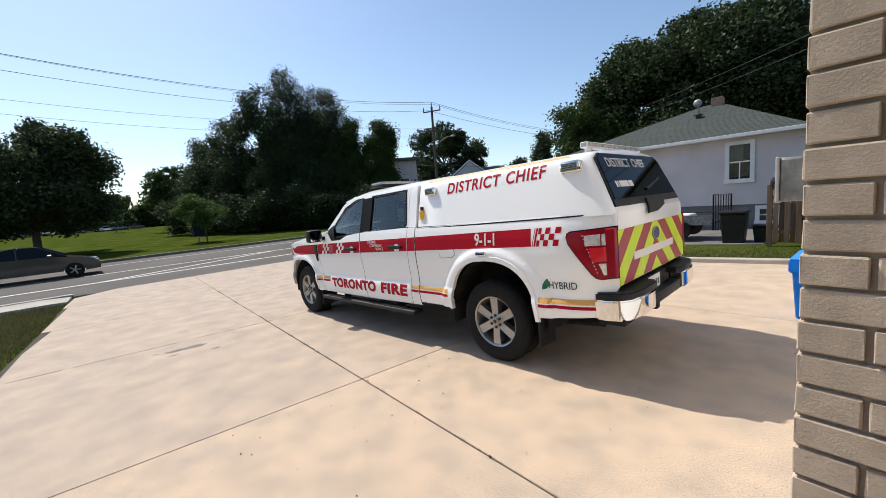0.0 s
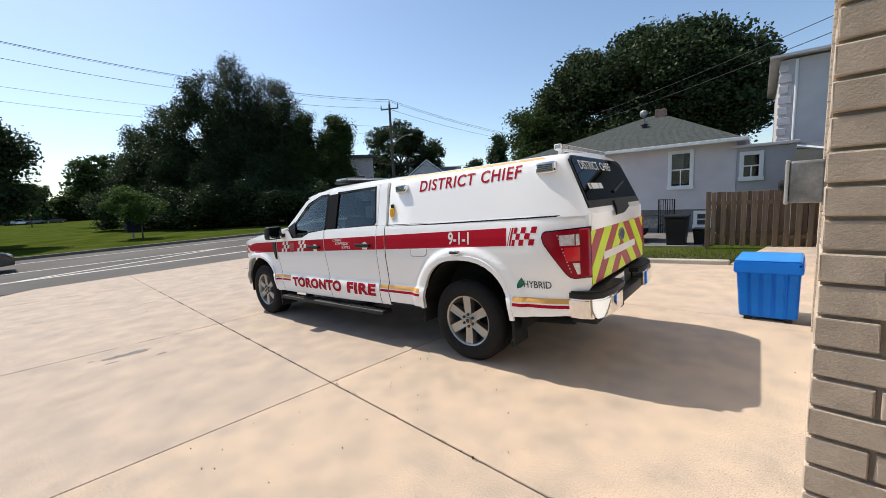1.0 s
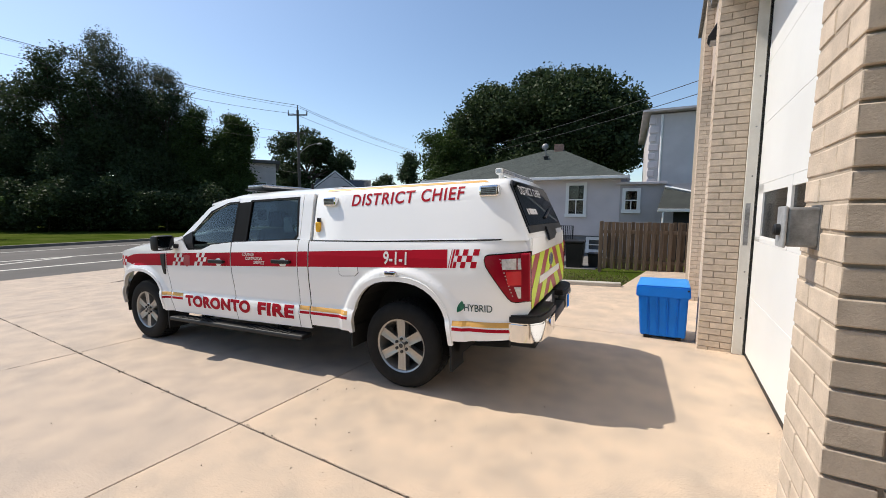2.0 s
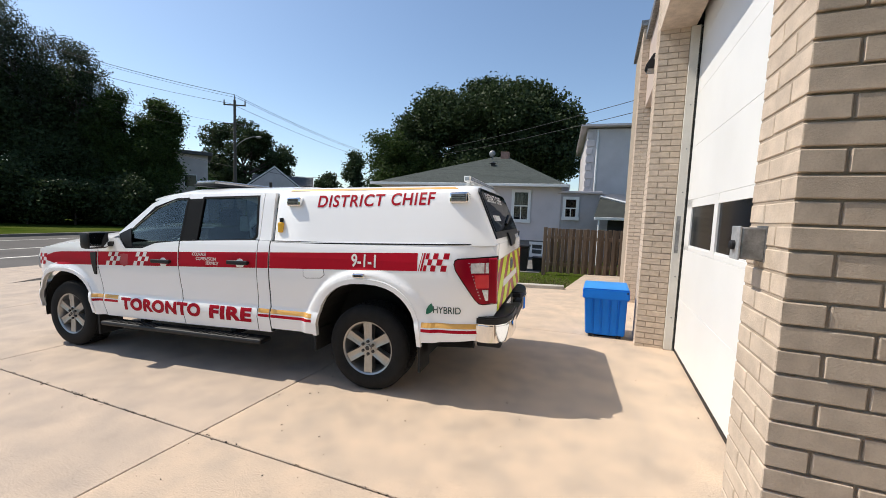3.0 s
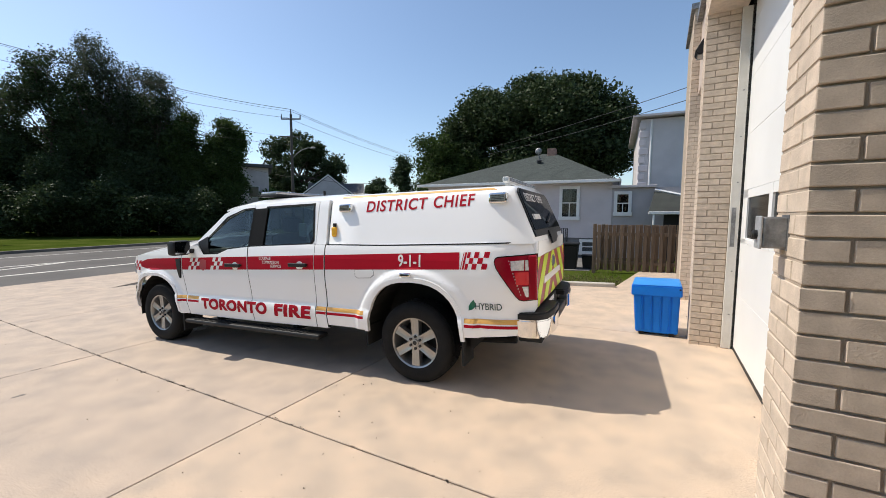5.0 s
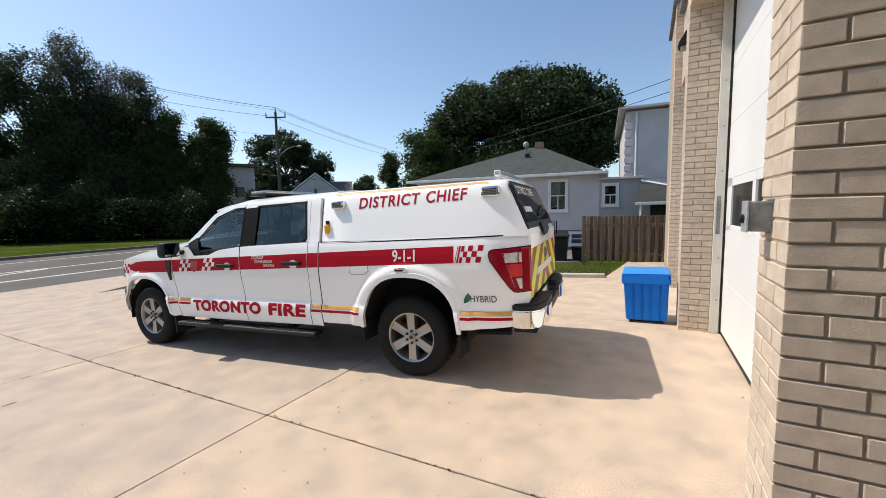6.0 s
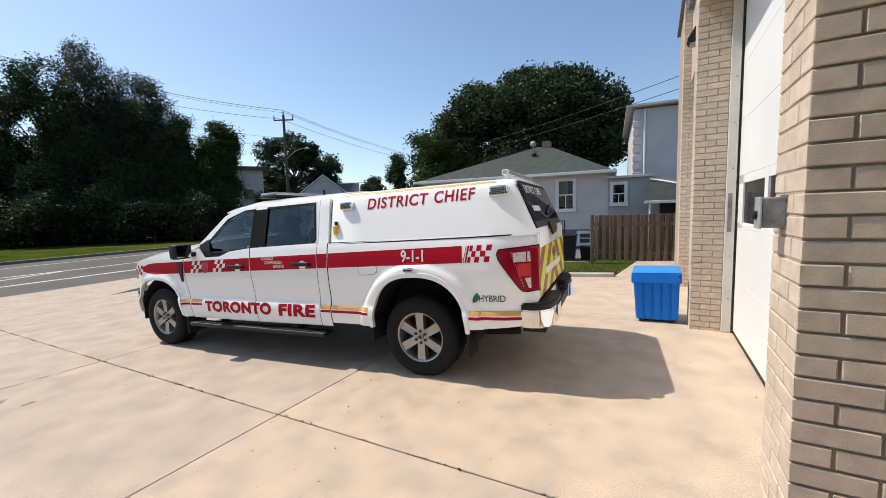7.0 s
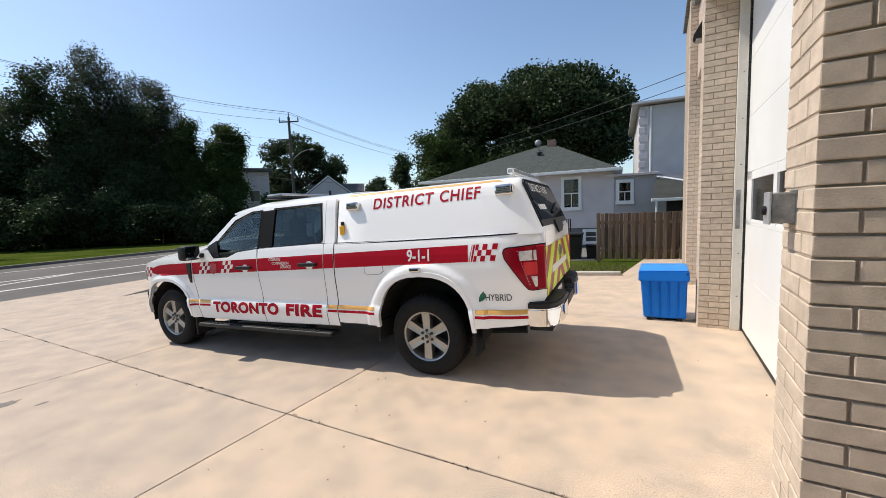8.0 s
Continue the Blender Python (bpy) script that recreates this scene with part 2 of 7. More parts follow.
M_SEAT = surface("dark_cloth", (0.05, 0.05, 0.055), 0.9, scale=8, vary=0.15, fine=120, bump=0.2)
M_AMBER = surface("amber_tag", (0.78, 0.42, 0.02), 0.4, scale=5, vary=0.06, fine=60, bump=0.02)
M_BLUE = surface("blue_plastic", (0.002, 0.18, 0.72), 0.5, spec=0.3, scale=3, vary=0.06, fine=60, bump=0.06)
M_BLUELID = surface("faded_blue_lid", (0.035, 0.24, 0.64), 0.42, scale=3, vary=0.06, fine=60, bump=0.06)
M_FENCE = surface("weathered_cedar", (0.165, 0.115, 0.076), 0.85, scale=4, vary=0.16, fine=40, bump=0.3, per_object=0.16, stretch=(6, 6, 0.5))
M_STUCCO = surface("grey_stucco", (0.60, 0.55, 0.56), 0.9, scale=1.2, vary=0.05, fine=70, bump=0.35, depth=0.004)
M_STUCCO_PALE = surface("pale_stucco", (0.56, 0.53, 0.535), 0.9, scale=1.2, vary=0.05, fine=70, bump=0.35)
M_TRIM = surface("white_trim", (0.76, 0.76, 0.75), 0.5, scale=4, vary=0.03, fine=50)
M_SHINGLE = surface("green_grey_shingles", (0.05, 0.06, 0.052), 0.9, scale=5, vary=0.18, fine=18, bump=0.5, depth=0.01, per_object=0.04, grain=0.7)
M_ROOFDARK = surface("dark_shingles", (0.10, 0.10, 0.105), 0.9, scale=2, vary=0.14, fine=30, bump=0.5)
M_CURTAIN = surface("curtain", (0.50, 0.46, 0.40), 0.9, scale=3, vary=0.1, fine=40)
# near-black that puts the darkness of unlit interiors into the colour
M_ROOM_SHADE = surface("dark_room", (0.02, 0.02, 0.022), 0.9, scale=3, vary=0.1, fine=40)
M_BARK = surface("bark", (0.085, 0.065, 0.05), 0.95, scale=5, vary=0.2, fine=30, bump=0.6, depth=0.02)
M_BIRCH = surface("birch_bark", (0.14, 0.13, 0.115), 0.9, scale=5, vary=0.25, fine=30, bump=0.4, stretch=(1, 1, 4))
M_LEAF_DARK = leafy("leaf_dark", (0.024, 0.042, 0.017), (0.062, 0.090, 0.038), 0.25)
# birch leaf green, greyed and lightened to paint in highlights and distance haze
M_LEAF_BIRCH_HAZED = leafy("leaf_birch", (0.035, 0.048, 0.03), (0.10, 0.12, 0.08))
M_LEAF_MID = leafy("leaf_mid", (0.024, 0.048, 0.012), (0.07, 0.105, 0.03))
M_LEAF_FRESH = leafy("leaf_fresh", (0.04, 0.085, 0.018), (0.10, 0.16, 0.04))
M_POLE = surface("pole_wood", (0.085, 0.075, 0.065), 0.9, scale=6, vary=0.15, fine=40, bump=0.4, stretch=(4, 4, 0.4))
M_WIRE = surface("cable", (0.03, 0.03, 0.032), 0.7, scale=2, vary=0.05, fine=30, bump=0.0)
M_CARGREY = surface("grey_car_paint", (0.03, 0.036, 0.038), 0.25, metal=0.2, scale=2, vary=0.03, fine=60, bump=0.0, coat=0.6)
M_HOUSEBEIGE = surface("beige_siding", (0.36, 0.31, 0.25), 0.85, scale=1, vary=0.06, fine=30)


# ---- mesh tools ----
def part(name, bm, material, parent=None, label="", smooth=None, m=None):
    """Links a bmesh as one mesh object, under a thing or a part."""
    bmesh.ops.recalc_face_normals(bm, faces=bm.faces)
    me = bpy.data.meshes.new(name)
    bm.to_mesh(me)
    bm.free()
    me.materials.append(material)
    if smooth:
        me.polygons.foreach_set("use_smooth", [True] * len(me.polygons))
        me.set_sharp_from_angle(angle=radians(smooth))
    ob = new(name, me)
    if parent is not None:
        ob.parent = parent
    if m is not None:
        ob.matrix_basis = m
    if label:
        tagged(ob, label)
    return ob


def thing(name, label, category, m=Matrix(), group="", kind=""):
    ob = new(name)
    ob.empty_display_size = 0.2
    ob.matrix_basis = m
    return tagged(ob, label, category, group, kind)


def box(bm, x0, x1, y0, y1, z0, z1, b=0.0, seg=2):
    mm = Matrix.Translation(((x0 + x1) / 2, (y0 + y1) / 2, (z0 + z1) / 2)) @ Matrix.Diagonal((x1 - x0, y1 - y0, z1 - z0, 1))
    vs = bmesh.ops.create_cube(bm, size=1, matrix=mm)["verts"]
    if b:
        es = list({e for v in vs for e in v.link_edges})
        bmesh.ops.bevel(bm, geom=es, offset=b, segments=seg, affect="EDGES", profile=0.5)
    return bm


def cube(x0, x1, y0, y1, z0, z1, b=0.0, seg=2):
    return box(bmesh.new(), x0, x1, y0, y1, z0, z1, b, seg)


def prism(bm, pts, axis, a0, a1):
    """A polygon in the two other axes, drawn out along one axis."""
    def at(p, a):
        return {"x": (a, p[0], p[1]), "y": (p[0], a, p[1]), "z": (p[0], p[1], a)}[axis]
    lo = [bm.verts.new(at(p, a0)) for p in pts]
    hi = [bm.verts.new(at(p, a1)) for p in pts]
    bm.faces.new(lo)
    bm.faces.new(hi[::-1])
    for i in range(len(pts)):
        j = (i + 1) % len(pts)
        bm.faces.new((lo[j], lo[i], hi[i], hi[j]))
    return bm


def lathe(bm, profile, seg=40, axis="y", centre=(0, 0, 0), caps=True):
    """Spins (radius, place along the axis) pairs."""
    rings = []
    for r, h in profile:
        ring = []
        for k in range(seg):
            a = 2 * math.pi * k / seg
            c, s = r * math.cos(a), r * math.sin(a)
            p = {"y": (c, h, s), "z": (c, s, h), "x": (h, c, s)}[axis]
            ring.append(bm.verts.new([p[i] + centre[i] for i in range(3)]))
        rings.append(ring)
    for a, b in zip(rings, rings[1:]):
        for k in range(seg):
            bm.faces.new((a[k], a[(k + 1) % seg], b[(k + 1) % seg], b[k]))
    if caps:
        for ring in (rings[0], rings[-1]):
            bm.faces.new(ring)
    return bm


def tube(bm, pts, r, seg=6, r1=None):
    """A round bar along points, tapering from r to r1."""
    pts = [Vector(p) for p in pts]
    rings = []
    for i, p in enumerate(pts):
        d = (pts[min(i + 1, len(pts) - 1)] - pts[max(i - 1, 0)]).normalized()
        u = d.cross(Vector((0, 0, 1)) if abs(d.z) < 0.9 else Vector((1, 0, 0))).normalized()
        v = d.cross(u)
        rr = r + ((r1 if r1 is not None else r) - r) * i / (len(pts) - 1)
        rings.append([bm.verts.new(p + rr * (math.cos(2 * math.pi * k / seg) * u + math.sin(2 * math.pi * k / seg) * v)) for k in range(seg)])
    for a, b in zip(rings, rings[1:]):
        for k in range(seg):
            bm.faces.new((a[k], a[(k + 1) % seg], b[(k + 1) % seg], b[k]))
    bm.faces.new(rings[0])
    bm.faces.new(rings[-1])
    return bm


def grid_cut(bm, step_x, step_z):
    xs = [v.co.x for v in bm.verts]
    zs = [v.co.z for v in bm.verts]
    for lo, hi, st, no in ((min(xs), max(xs), step_x, (1, 0, 0)), (min(zs), max(zs), step_z, (0, 0, 1))):
        k = math.floor(lo / st) + 1
        while k * st < hi:
            co = Vector(no) * (k * st)
            bmesh.ops.bisect_plane(bm, geom=bm.verts[:] + bm.edges[:] + bm.faces[:], plane_co=co, plane_no=no, dist=1e-5)
            k += 1


def sheet(polys, depth_at, thick=0.02, lift=0.0, step=(0.10, 0.025), flip=None):
    """Polygons in x and z, laid on the side surface y = depth_at(x, z) and given thickness. flip: mirror plane for the far side."""
    bm = bmesh.new()
    for poly in polys:
        bm.faces.new([bm.verts.new((x, 0, z)) for x, z in poly])
    bm.normal_update()
    bmesh.ops.triangulate(bm, faces=bm.faces[:], ngon_method="EAR_CLIP")
    grid_cut(bm, *step)
    for v in bm.verts:
        v.co.y = depth_at(v.co.x, v.co.z) - lift
    ret = bmesh.ops.extrude_face_region(bm, geom=bm.faces[:])
    for v in ret["geom"]:
        if isinstance(v, bmesh.types.BMVert):
            v.co.y += thick
    if flip is not None:
        for v in bm.verts:
            v.co.y = 2 * flip - v.co.y
    return bm


def lettering(text, size, place, bold=0.0, lean=0.0, spacing=1.0, narrow=1.0, height=None, width=None, step=0.05):
    """Words as a flat mesh, fitted to a width and height, each point laid by place(u, v, out)."""
    cu = bpy.data.curves.new("words", "FONT")
    cu.body, cu.size, cu.extrude, cu.offset, cu.shear, cu.space_character = text, size, 0.0006, bold, lean, spacing
    tmp = new("words", cu)
    me = bpy.data.meshes.new_from_object(tmp.evaluated_get(bpy.context.evaluated_depsgraph_get()))
    bpy.data.objects.remove(tmp)
    bpy.data.curves.remove(cu)
    bm = bmesh.new()
    bm.from_mesh(me)
    bpy.data.meshes.remove(me)
    us = [v.co.x for v in bm.verts]
    vs = [v.co.y for v in bm.verts]
    u0, u1, v0, v1 = min(us), max(us), min(vs), max(vs)
    su = width / (u1 - u0) if width else narrow
    sv = height / (v1 - v0) if height else 1.0
    for v in bm.verts:
        v.co = Vector(((v.co.x - u0) * su, v.co.z, (v.co.y - v0) * sv))
    bmesh.ops.triangulate(bm, faces=bm.faces[:])
    if step:
        grid_cut(bm, step, step)
    for v in bm.verts:
        v.co = Vector(place(v.co.x, v.co.z, v.co.y))
    return bm


def smoothstep(a, b, x):
    t = max(0.0, min(1.0, (x - a) / (b - a)))
    return t * t * (3 - 2 * t)


def table(pairs, x):
    """Piecewise linear value."""
    if x <= pairs[0][0]:
        return pairs[0][1]
    for (a, u), (b, v) in zip(pairs, pairs[1:]):
        if x <= b:
            return u + (v - u) * (x - a) / (b - a)
    return pairs[-1][1]

# ---- the setting ----
TURN = radians(5.0)
ALONG = Vector((math.sin(TURN), math.cos(TURN), 0))      # along the station's front
INTO = Vector((math.cos(TURN), -math.sin(TURN), 0))      # into the station
FRONT = Vector((2.567, 2.186, 0.0))                      # street corner of the far pier
WALL = Matrix.Translation(FRONT) @ Matrix.Rotation(-TURN, 4, "Z")
SLOPE = math.tan(radians(1.88))


def lie(x, y):
    """Height of the land."""
    z = SLOPE * max(min(x, 40.0), -14.4)
    if x < -27.6:
        z = -0.36 + 0.006 * min(-27.6 - x, 160)
    return z


# ground: one sheet to the horizon, under drive and road
bm = bmesh.new()
gx = [-1500, -600, -300, -187, -100, -60, -40, -27.75, -27.7, -14.4, -12, -8, -4, 0, 4, 10, 20, 40, 150, 600, 1500]
gy = [-1500, -500, -150, -60, -30, -15, -8, -3.7, 0, 6.2, 9, 13, 20, 40, 80, 200, 600, 1500]
rows = [[bm.verts.new((x, y, (-0.62 if -27.72 < x < -14.3 else lie(x, y) - (0.06 if x > -14.5 else 0)))) for x in gx] for y in gy]
for a, b in zip(rows, rows[1:]):
    for i in range(len(gx) - 1):
        bm.faces.new((a[i], a[i + 1], b[i + 1], b[i]))
tagged(part("ground", bm, M_GRASS), "mown green lawn around the drive and the park", "ground", kind="structure")

# road and its edges
road = part("road", cube(-27.6, -14.3, -400, 400, -0.60, -0.50), M_ASPHALT)
tagged(road, "grey worn asphalt street with faded pale lines", "road", kind="structure")
for name, xa, xb, ya, yb in (("lane_line", -17.40, -17.20, -60, 90), ("lane_line", -20.63, -20.47, -2.5, 90), ("lane_line", -25.2, -25.08, -60, 90)):
    part(name, cube(xa, xb, ya, yb, -0.5, -0.494), M_PAINTLINE, road)
bm = bmesh.new()
prism(bm, [(-17.40, -2.2), (-17.20, -2.2), (-20.3, 5.4), (-20.5, 5.4)], "z", -0.5, -0.493)
part("lane_line", bm, M_PAINTLINE, road)
kerb = part("kerb_far", cube(-27.85, -27.6, -400, 400, -0.62, -0.34, 0.03), surface("old_kerb", (0.17, 0.15, 0.125), 0.9, scale=2, vary=0.12, fine=50, bump=0.3))
tagged(kerb, "long concrete kerb along the park lawn", "kerb", kind="structure")
bm = cube(-14.45, -14.25, -400, -2.9, -0.6, -0.42, 0.03)
box(bm, -14.45, -14.25, 9.5, 400, -0.6, -0.42, 0.03)
tagged(part("kerb_near", bm, M_WALK), "low concrete kerb beside the drive", "kerb", kind="structure")
bm = bmesh.new()
prism(bm, [(-13.6, -2.95), (-13.9, -3.6), (-14.3, -40), (-12.9, -40), (-12.7, -3.35), (-12.6, -3.05)], "z", -0.52, -0.405)
tagged(part("pavement", bm, M_WALK), "narrow pale concrete pavement across the grass", "pavement", kind="structure")

# drive: slabs between tooled joints, in the leaning frame, square to the station
drive = thing("driveway", "broad pale concrete drive of large slabs with dark joints", "driveway", DRIVE, kind="structure")
bm = bmesh.new()
EDGE_S = [(-14.35, -1.9), (-13.4, -2.9), (-11.5, -3.1), (-8.0, -3.38), (-5.2, -3.68), (-2.0, -4.2), (3.6, -4.9)]
EDGE_N = [(-14.35, 9.3), (-13.2, 7.2), (-11.0, 6.3), (3.6, 6.15)]
outline = EDGE_S + [(9.0, -4.9), (9.0, 6.15)] + EDGE_N[::-1]
prism(bm, outline, "z", -0.12, -0.012)
part("joint_bed", bm, M_JOINT, drive, "dirt-filled joints")


def slab_piece(bm, lo_a, hi_a, lo_b, hi_b, worn=0.005):
    """One slab in the grid square to the station, cut to the drive's outline."""
    o = Vector((-0.822, -1.02, 0))
    da, db = Vector((math.cos(TURN + 0.012), -math.sin(TURN + 0.012), 0)), Vector((math.sin(TURN + 0.012), math.cos(TURN + 0.012), 0))
    vs = [bm.verts.new(o + a * da + b * db) for a, b in ((lo_a, lo_b), (hi_a, lo_b), (hi_a, hi_b), (lo_a, hi_b))]
    bm.faces.new(vs)
    for (x0, y0), (x1, y1) in list(zip(EDGE_S, EDGE_S[1:])) + [((x1, y1), (x0, y0)) for (x0, y0), (x1, y1) in zip(EDGE_N, EDGE_N[1:])]:
        cx = sum(v.co.x for v in bm.verts) / max(1, len(bm.verts))
        if not bm.faces or not (min(x0, x1) - 2.5 < cx < max(x0, x1) + 2.5):
            continue
        no = Vector((y1 - y0, -(x1 - x0), 0)).normalized()
        bmesh.ops.bisect_plane(bm, geom=bm.verts[:] + bm.edges[:] + bm.faces[:], plane_co=(x0, y0, 0), plane_no=no, clear_outer=True)
    if not bm.faces:
        return False
    bmesh.ops.bisect_plane(bm, geom=bm.verts[:] + bm.edges[:] + bm.faces[:], plane_co=(-14.4, 0, 0), plane_no=(-1, 0, 0), clear_outer=True)
    if not bm.faces:
        return False
    ret = bmesh.ops.extrude_face_region(bm, geom=bm.faces[:])
    for v in ret["geom"]:
        if isinstance(v, bmesh.types.BMVert):
            v.co.z -= 0.08
    top = [e for e in bm.edges if all(v.co.z > -0.01 for v in e.verts)]
    bmesh.ops.bevel(bm, geom=top, offset=worn, segments=1, affect="EDGES")
    return True


CROSS = [-17.0, -13.45, -10.09, -6.73, -3.36, 0.0, 5.5]
LONG = [-7.4, -3.7, 0.0, 3.75, 7.5, 11.2]
for a0, a1 in zip(CROSS, CROSS[1:]):
    for b0, b1 in zip(LONG, LONG[1:]):
        bm = bmesh.new()
        tight = 0.0016 if b1 <= 0.0 else 0.0035       # the cross joints nearest the grass are almost closed
        if slab_piece(bm, a0 + (tight if a0 < 0 else 0.0035), a1 - (tight if a1 < 0 else 0.0035), b0 + 0.0055, b1 - 0.0055, 0.0016 if b1 <= 0.0 and a1 < 0 else 0.005):
            part("slab", bm, M_CONCRETE_OLD if a1 <= 0 else M_CONCRETE, drive)
        else:
            bm.free()
# oil stain and grit on the drive
bm = bmesh.new()
rs = random.Random(3)
for ox, oy, ra, rb_, n in ((-3.80, -1.80, 0.075, 0.14, 26), (-3.83, -2.0, 0.055, 0.11, 22), (-3.42, -1.62, 0.02, 0.04, 12), (-3.62, -2.05, 0.014, 0.06, 12), (-3.92, -2.2, 0.012, 0.03, 10)):
    pts = []
    for k in range(n):
        a = 2 * math.pi * k / n
        r = 1 + rs.uniform(-0.32, 0.32)
        pts.append((ox + ra * r * math.cos(a) + 0.25 * rb_ * math.sin(a) * 0.4, oy + rb_ * r * math.sin(a)))
    prism(bm, pts, "z", 0.0, 0.0015 + 0.0003 * n / 10)
tagged(part("oil_stain", bm, surface("oil", (0.135, 0.115, 0.095), 0.6, scale=20, vary=0.3, fine=60), m=DRIVE), "dark dried oil stain on the drive", "stain", kind="stuff")
bm = bmesh.new()
for k in range(150):
    x, y = rs.uniform(-9, 3.0), rs.uniform(-3.2, 5.5)
    if k < 40:
        x, y = rs.uniform(-1, 2.2), rs.uniform(-2.2, 0.3)
    s = rs.uniform(0.002, 0.008)
    mm = Matrix.Translation((x, y, s * 0.3)) @ Euler((rs.random() * 6, rs.random() * 6, rs.random() * 6)).to_matrix().to_4x4() @ Matrix.Diagonal((s, s * rs.uniform(0.4, 1), s * 0.5, 1))
    bmesh.ops.create_icosphere(bm, subdivisions=1, radius=1, matrix=mm)
tagged(part("grit", bm, M_JOINT, m=DRIVE), "scattered dark grit and dry leaf crumbs", "grit", kind="stuff")
bm = bmesh.new()
for k in range(700):   # crumbs and moss along the joints
    if k < 600:
        a, b = rs.uniform(-9, 2.6), rs.gauss(0, 0.008)
    else:
        a, b = rs.choice((0.0, -3.36)) + rs.gauss(0, 0.008), rs.uniform(-3, 1.2)
    if noise.noise((a * 2.3, b * 0.4, 0)) < -0.05:
        continue
    s = rs.uniform(0.002, 0.0065)
    x = -0.822 + a * math.cos(TURN + 0.012) + b * math.sin(TURN + 0.012)
    y = -1.02 - a * math.sin(TURN + 0.012) + b * math.cos(TURN + 0.012)
    mm = Matrix.Translation((x, y, 0)) @ Euler((rs.random() * 6, rs.random() * 6, rs.random() * 6)).to_matrix().to_4x4() @ Matrix.Diagonal((s * 1.5, s, s * 0.5, 1))
    bmesh.ops.create_icosphere(bm, subdivisions=1, radius=1, matrix=mm)
for k in range(90):   # dark dashes left of the closed cross joints
    a, b = rs.choice((-3.36, -3.36, -3.36, -6.73, -10.09, -10.09, -13.45)), rs.uniform(-2.9, -0.1)
    n = rs.randint(2, 7)
    for q in range(n):
        bq = b + q * 0.03
        x = -0.822 + a * math.cos(TURN + 0.012) + bq * math.sin(TURN + 0.012)
        y = -1.02 - a * math.sin(TURN + 0.012) + bq * math.cos(TURN + 0.012)
        mm = Matrix.Translation((x + rs.gauss(0, 0.003), y, 0)) @ Matrix.Diagonal((rs.uniform(0.004, 0.010) * (1 - a / 12), rs.uniform(0.015, 0.03), 0.0012, 1))
        bmesh.ops.create_icosphere(bm, subdivisions=1, radius=1, matrix=mm)
for a in (-1.12, -1.30, -1.55, -2.1, -3.3, -3.45):
    for q in range(9):
        aa = a + rs.gauss(0, 0.025)
        x, y = -0.822 + aa * math.cos(TURN + 0.012), -1.02 - aa * math.sin(TURN + 0.012)
        tip = Vector((x + rs.gauss(0, 0.02), y + rs.gauss(0, 0.02), rs.uniform(0.003, 0.011)))
        tube(bm, [(x, y, -0.01), tip], 0.003, 4, 0.001)
tagged(part("joint_moss", bm, M_JOINT, m=DRIVE), "dry dark moss and dirt in the joints", "moss", kind="stuff")

# paved strip before the bungalow
bm = bmesh.new()
prism(bm, [(-12.0, 9.1), (1.0, 9.1), (1.3, 13.2), (-12.0, 13.2)], "z", -0.12, -0.045)
tagged(part("side_drive", bm, surface("old_asphalt", (0.16, 0.15, 0.14), 0.9, scale=1.5, vary=0.12, fine=70, bump=0.4, spots=0.2), m=DRIVE), "grey paved strip before the bungalow", "paving", kind="structure")
# greenish damp stain and a hairline crack by the near pier
bm = bmesh.new()
for cx_, cy_, ra_, rb_ in ((1.75, -1.55, 0.30, 0.09), (2.0, -1.62, 0.16, 0.05)):
    prism(bm, [(cx_ + ra_ * rs.uniform(0.7, 1.2) * math.cos(a) , cy_ + rb_ * rs.uniform(0.6, 1.3) * math.sin(a)) for a in [2 * math.pi * q / 18 for q in range(18)]], "z", 0.0, 0.0012)
tagged(part("damp_stain", bm, surface("damp", (0.43, 0.37, 0.21), 0.85, scale=9, vary=0.12, fine=90, bump=0.2, spots=0.2), m=DRIVE), "faint yellow-green damp stain on the drive", "stain", kind="stuff")
# concrete path between lawn and fence, and gutter strip before the lawn
bm = bmesh.new()
prism(bm, [(1.75, 6.16), (9.0, 6.16), (9.0, 8.9), (2.35, 8.9)], "z", -0.1, 0.0)
tagged(part("path", bm, M_CONCRETE, m=DRIVE), "pale concrete path beside the fence", "path", kind="structure")

bm = cube(-8.0, 1.74, 5.98, 6.15, -0.1, 0.085, 0.02)
tagged(part("kerb_lawn", bm, M_WALK, m=DRIVE), "low rounded concrete kerb along the bungalow lawn", "kerb", kind="structure")

# ---- the fire station ----
TOP = 4.95
A0, A1 = -3.95, -3.62          # near pier, along the front


def core(name, d0, d1, a0, a1, z0, z1, mat, label, category):
    return tagged(part(name, cube(d0, d1, a0, a1, z0, z1), mat, m=WALL), label, category, kind="structure")


wall_near = core("wall_near_pier", 0.0035, 0.36, A0 + 0.012, A1 - 0.002, -0.3, TOP, M_MORTAR, "painted beige brick pier between two garage bays", "wall")
wall_far = core("wall_far_pier", 0.0035, 0.36, 0.008, 0.36, -0.3, TOP, M_MORTAR, "painted beige brick pier with a metal door jamb", "wall")
wall_north = core("wall_north_pier", 0.008, 0.36, 2.837, 4.6, -0.3, TOP + 0.25, M_MORTAR, "painted beige brick pier at the end of the station", "wall")
wall_south = core("wall_south_pier", 0.008, 0.36, -9.2, -7.62, -0.3, TOP, M_MORTAR, "painted beige brick pier behind the camera", "wall")
# inner bay walls, mostly out of view; unlit darkness put into near-black colour
core("wall_partition", 0.62, 9.0, -3.95, -3.62, -0.3, TOP, M_ROOM_SHADE, "inner partition of the open bay, its shade painted near-black", "wall")
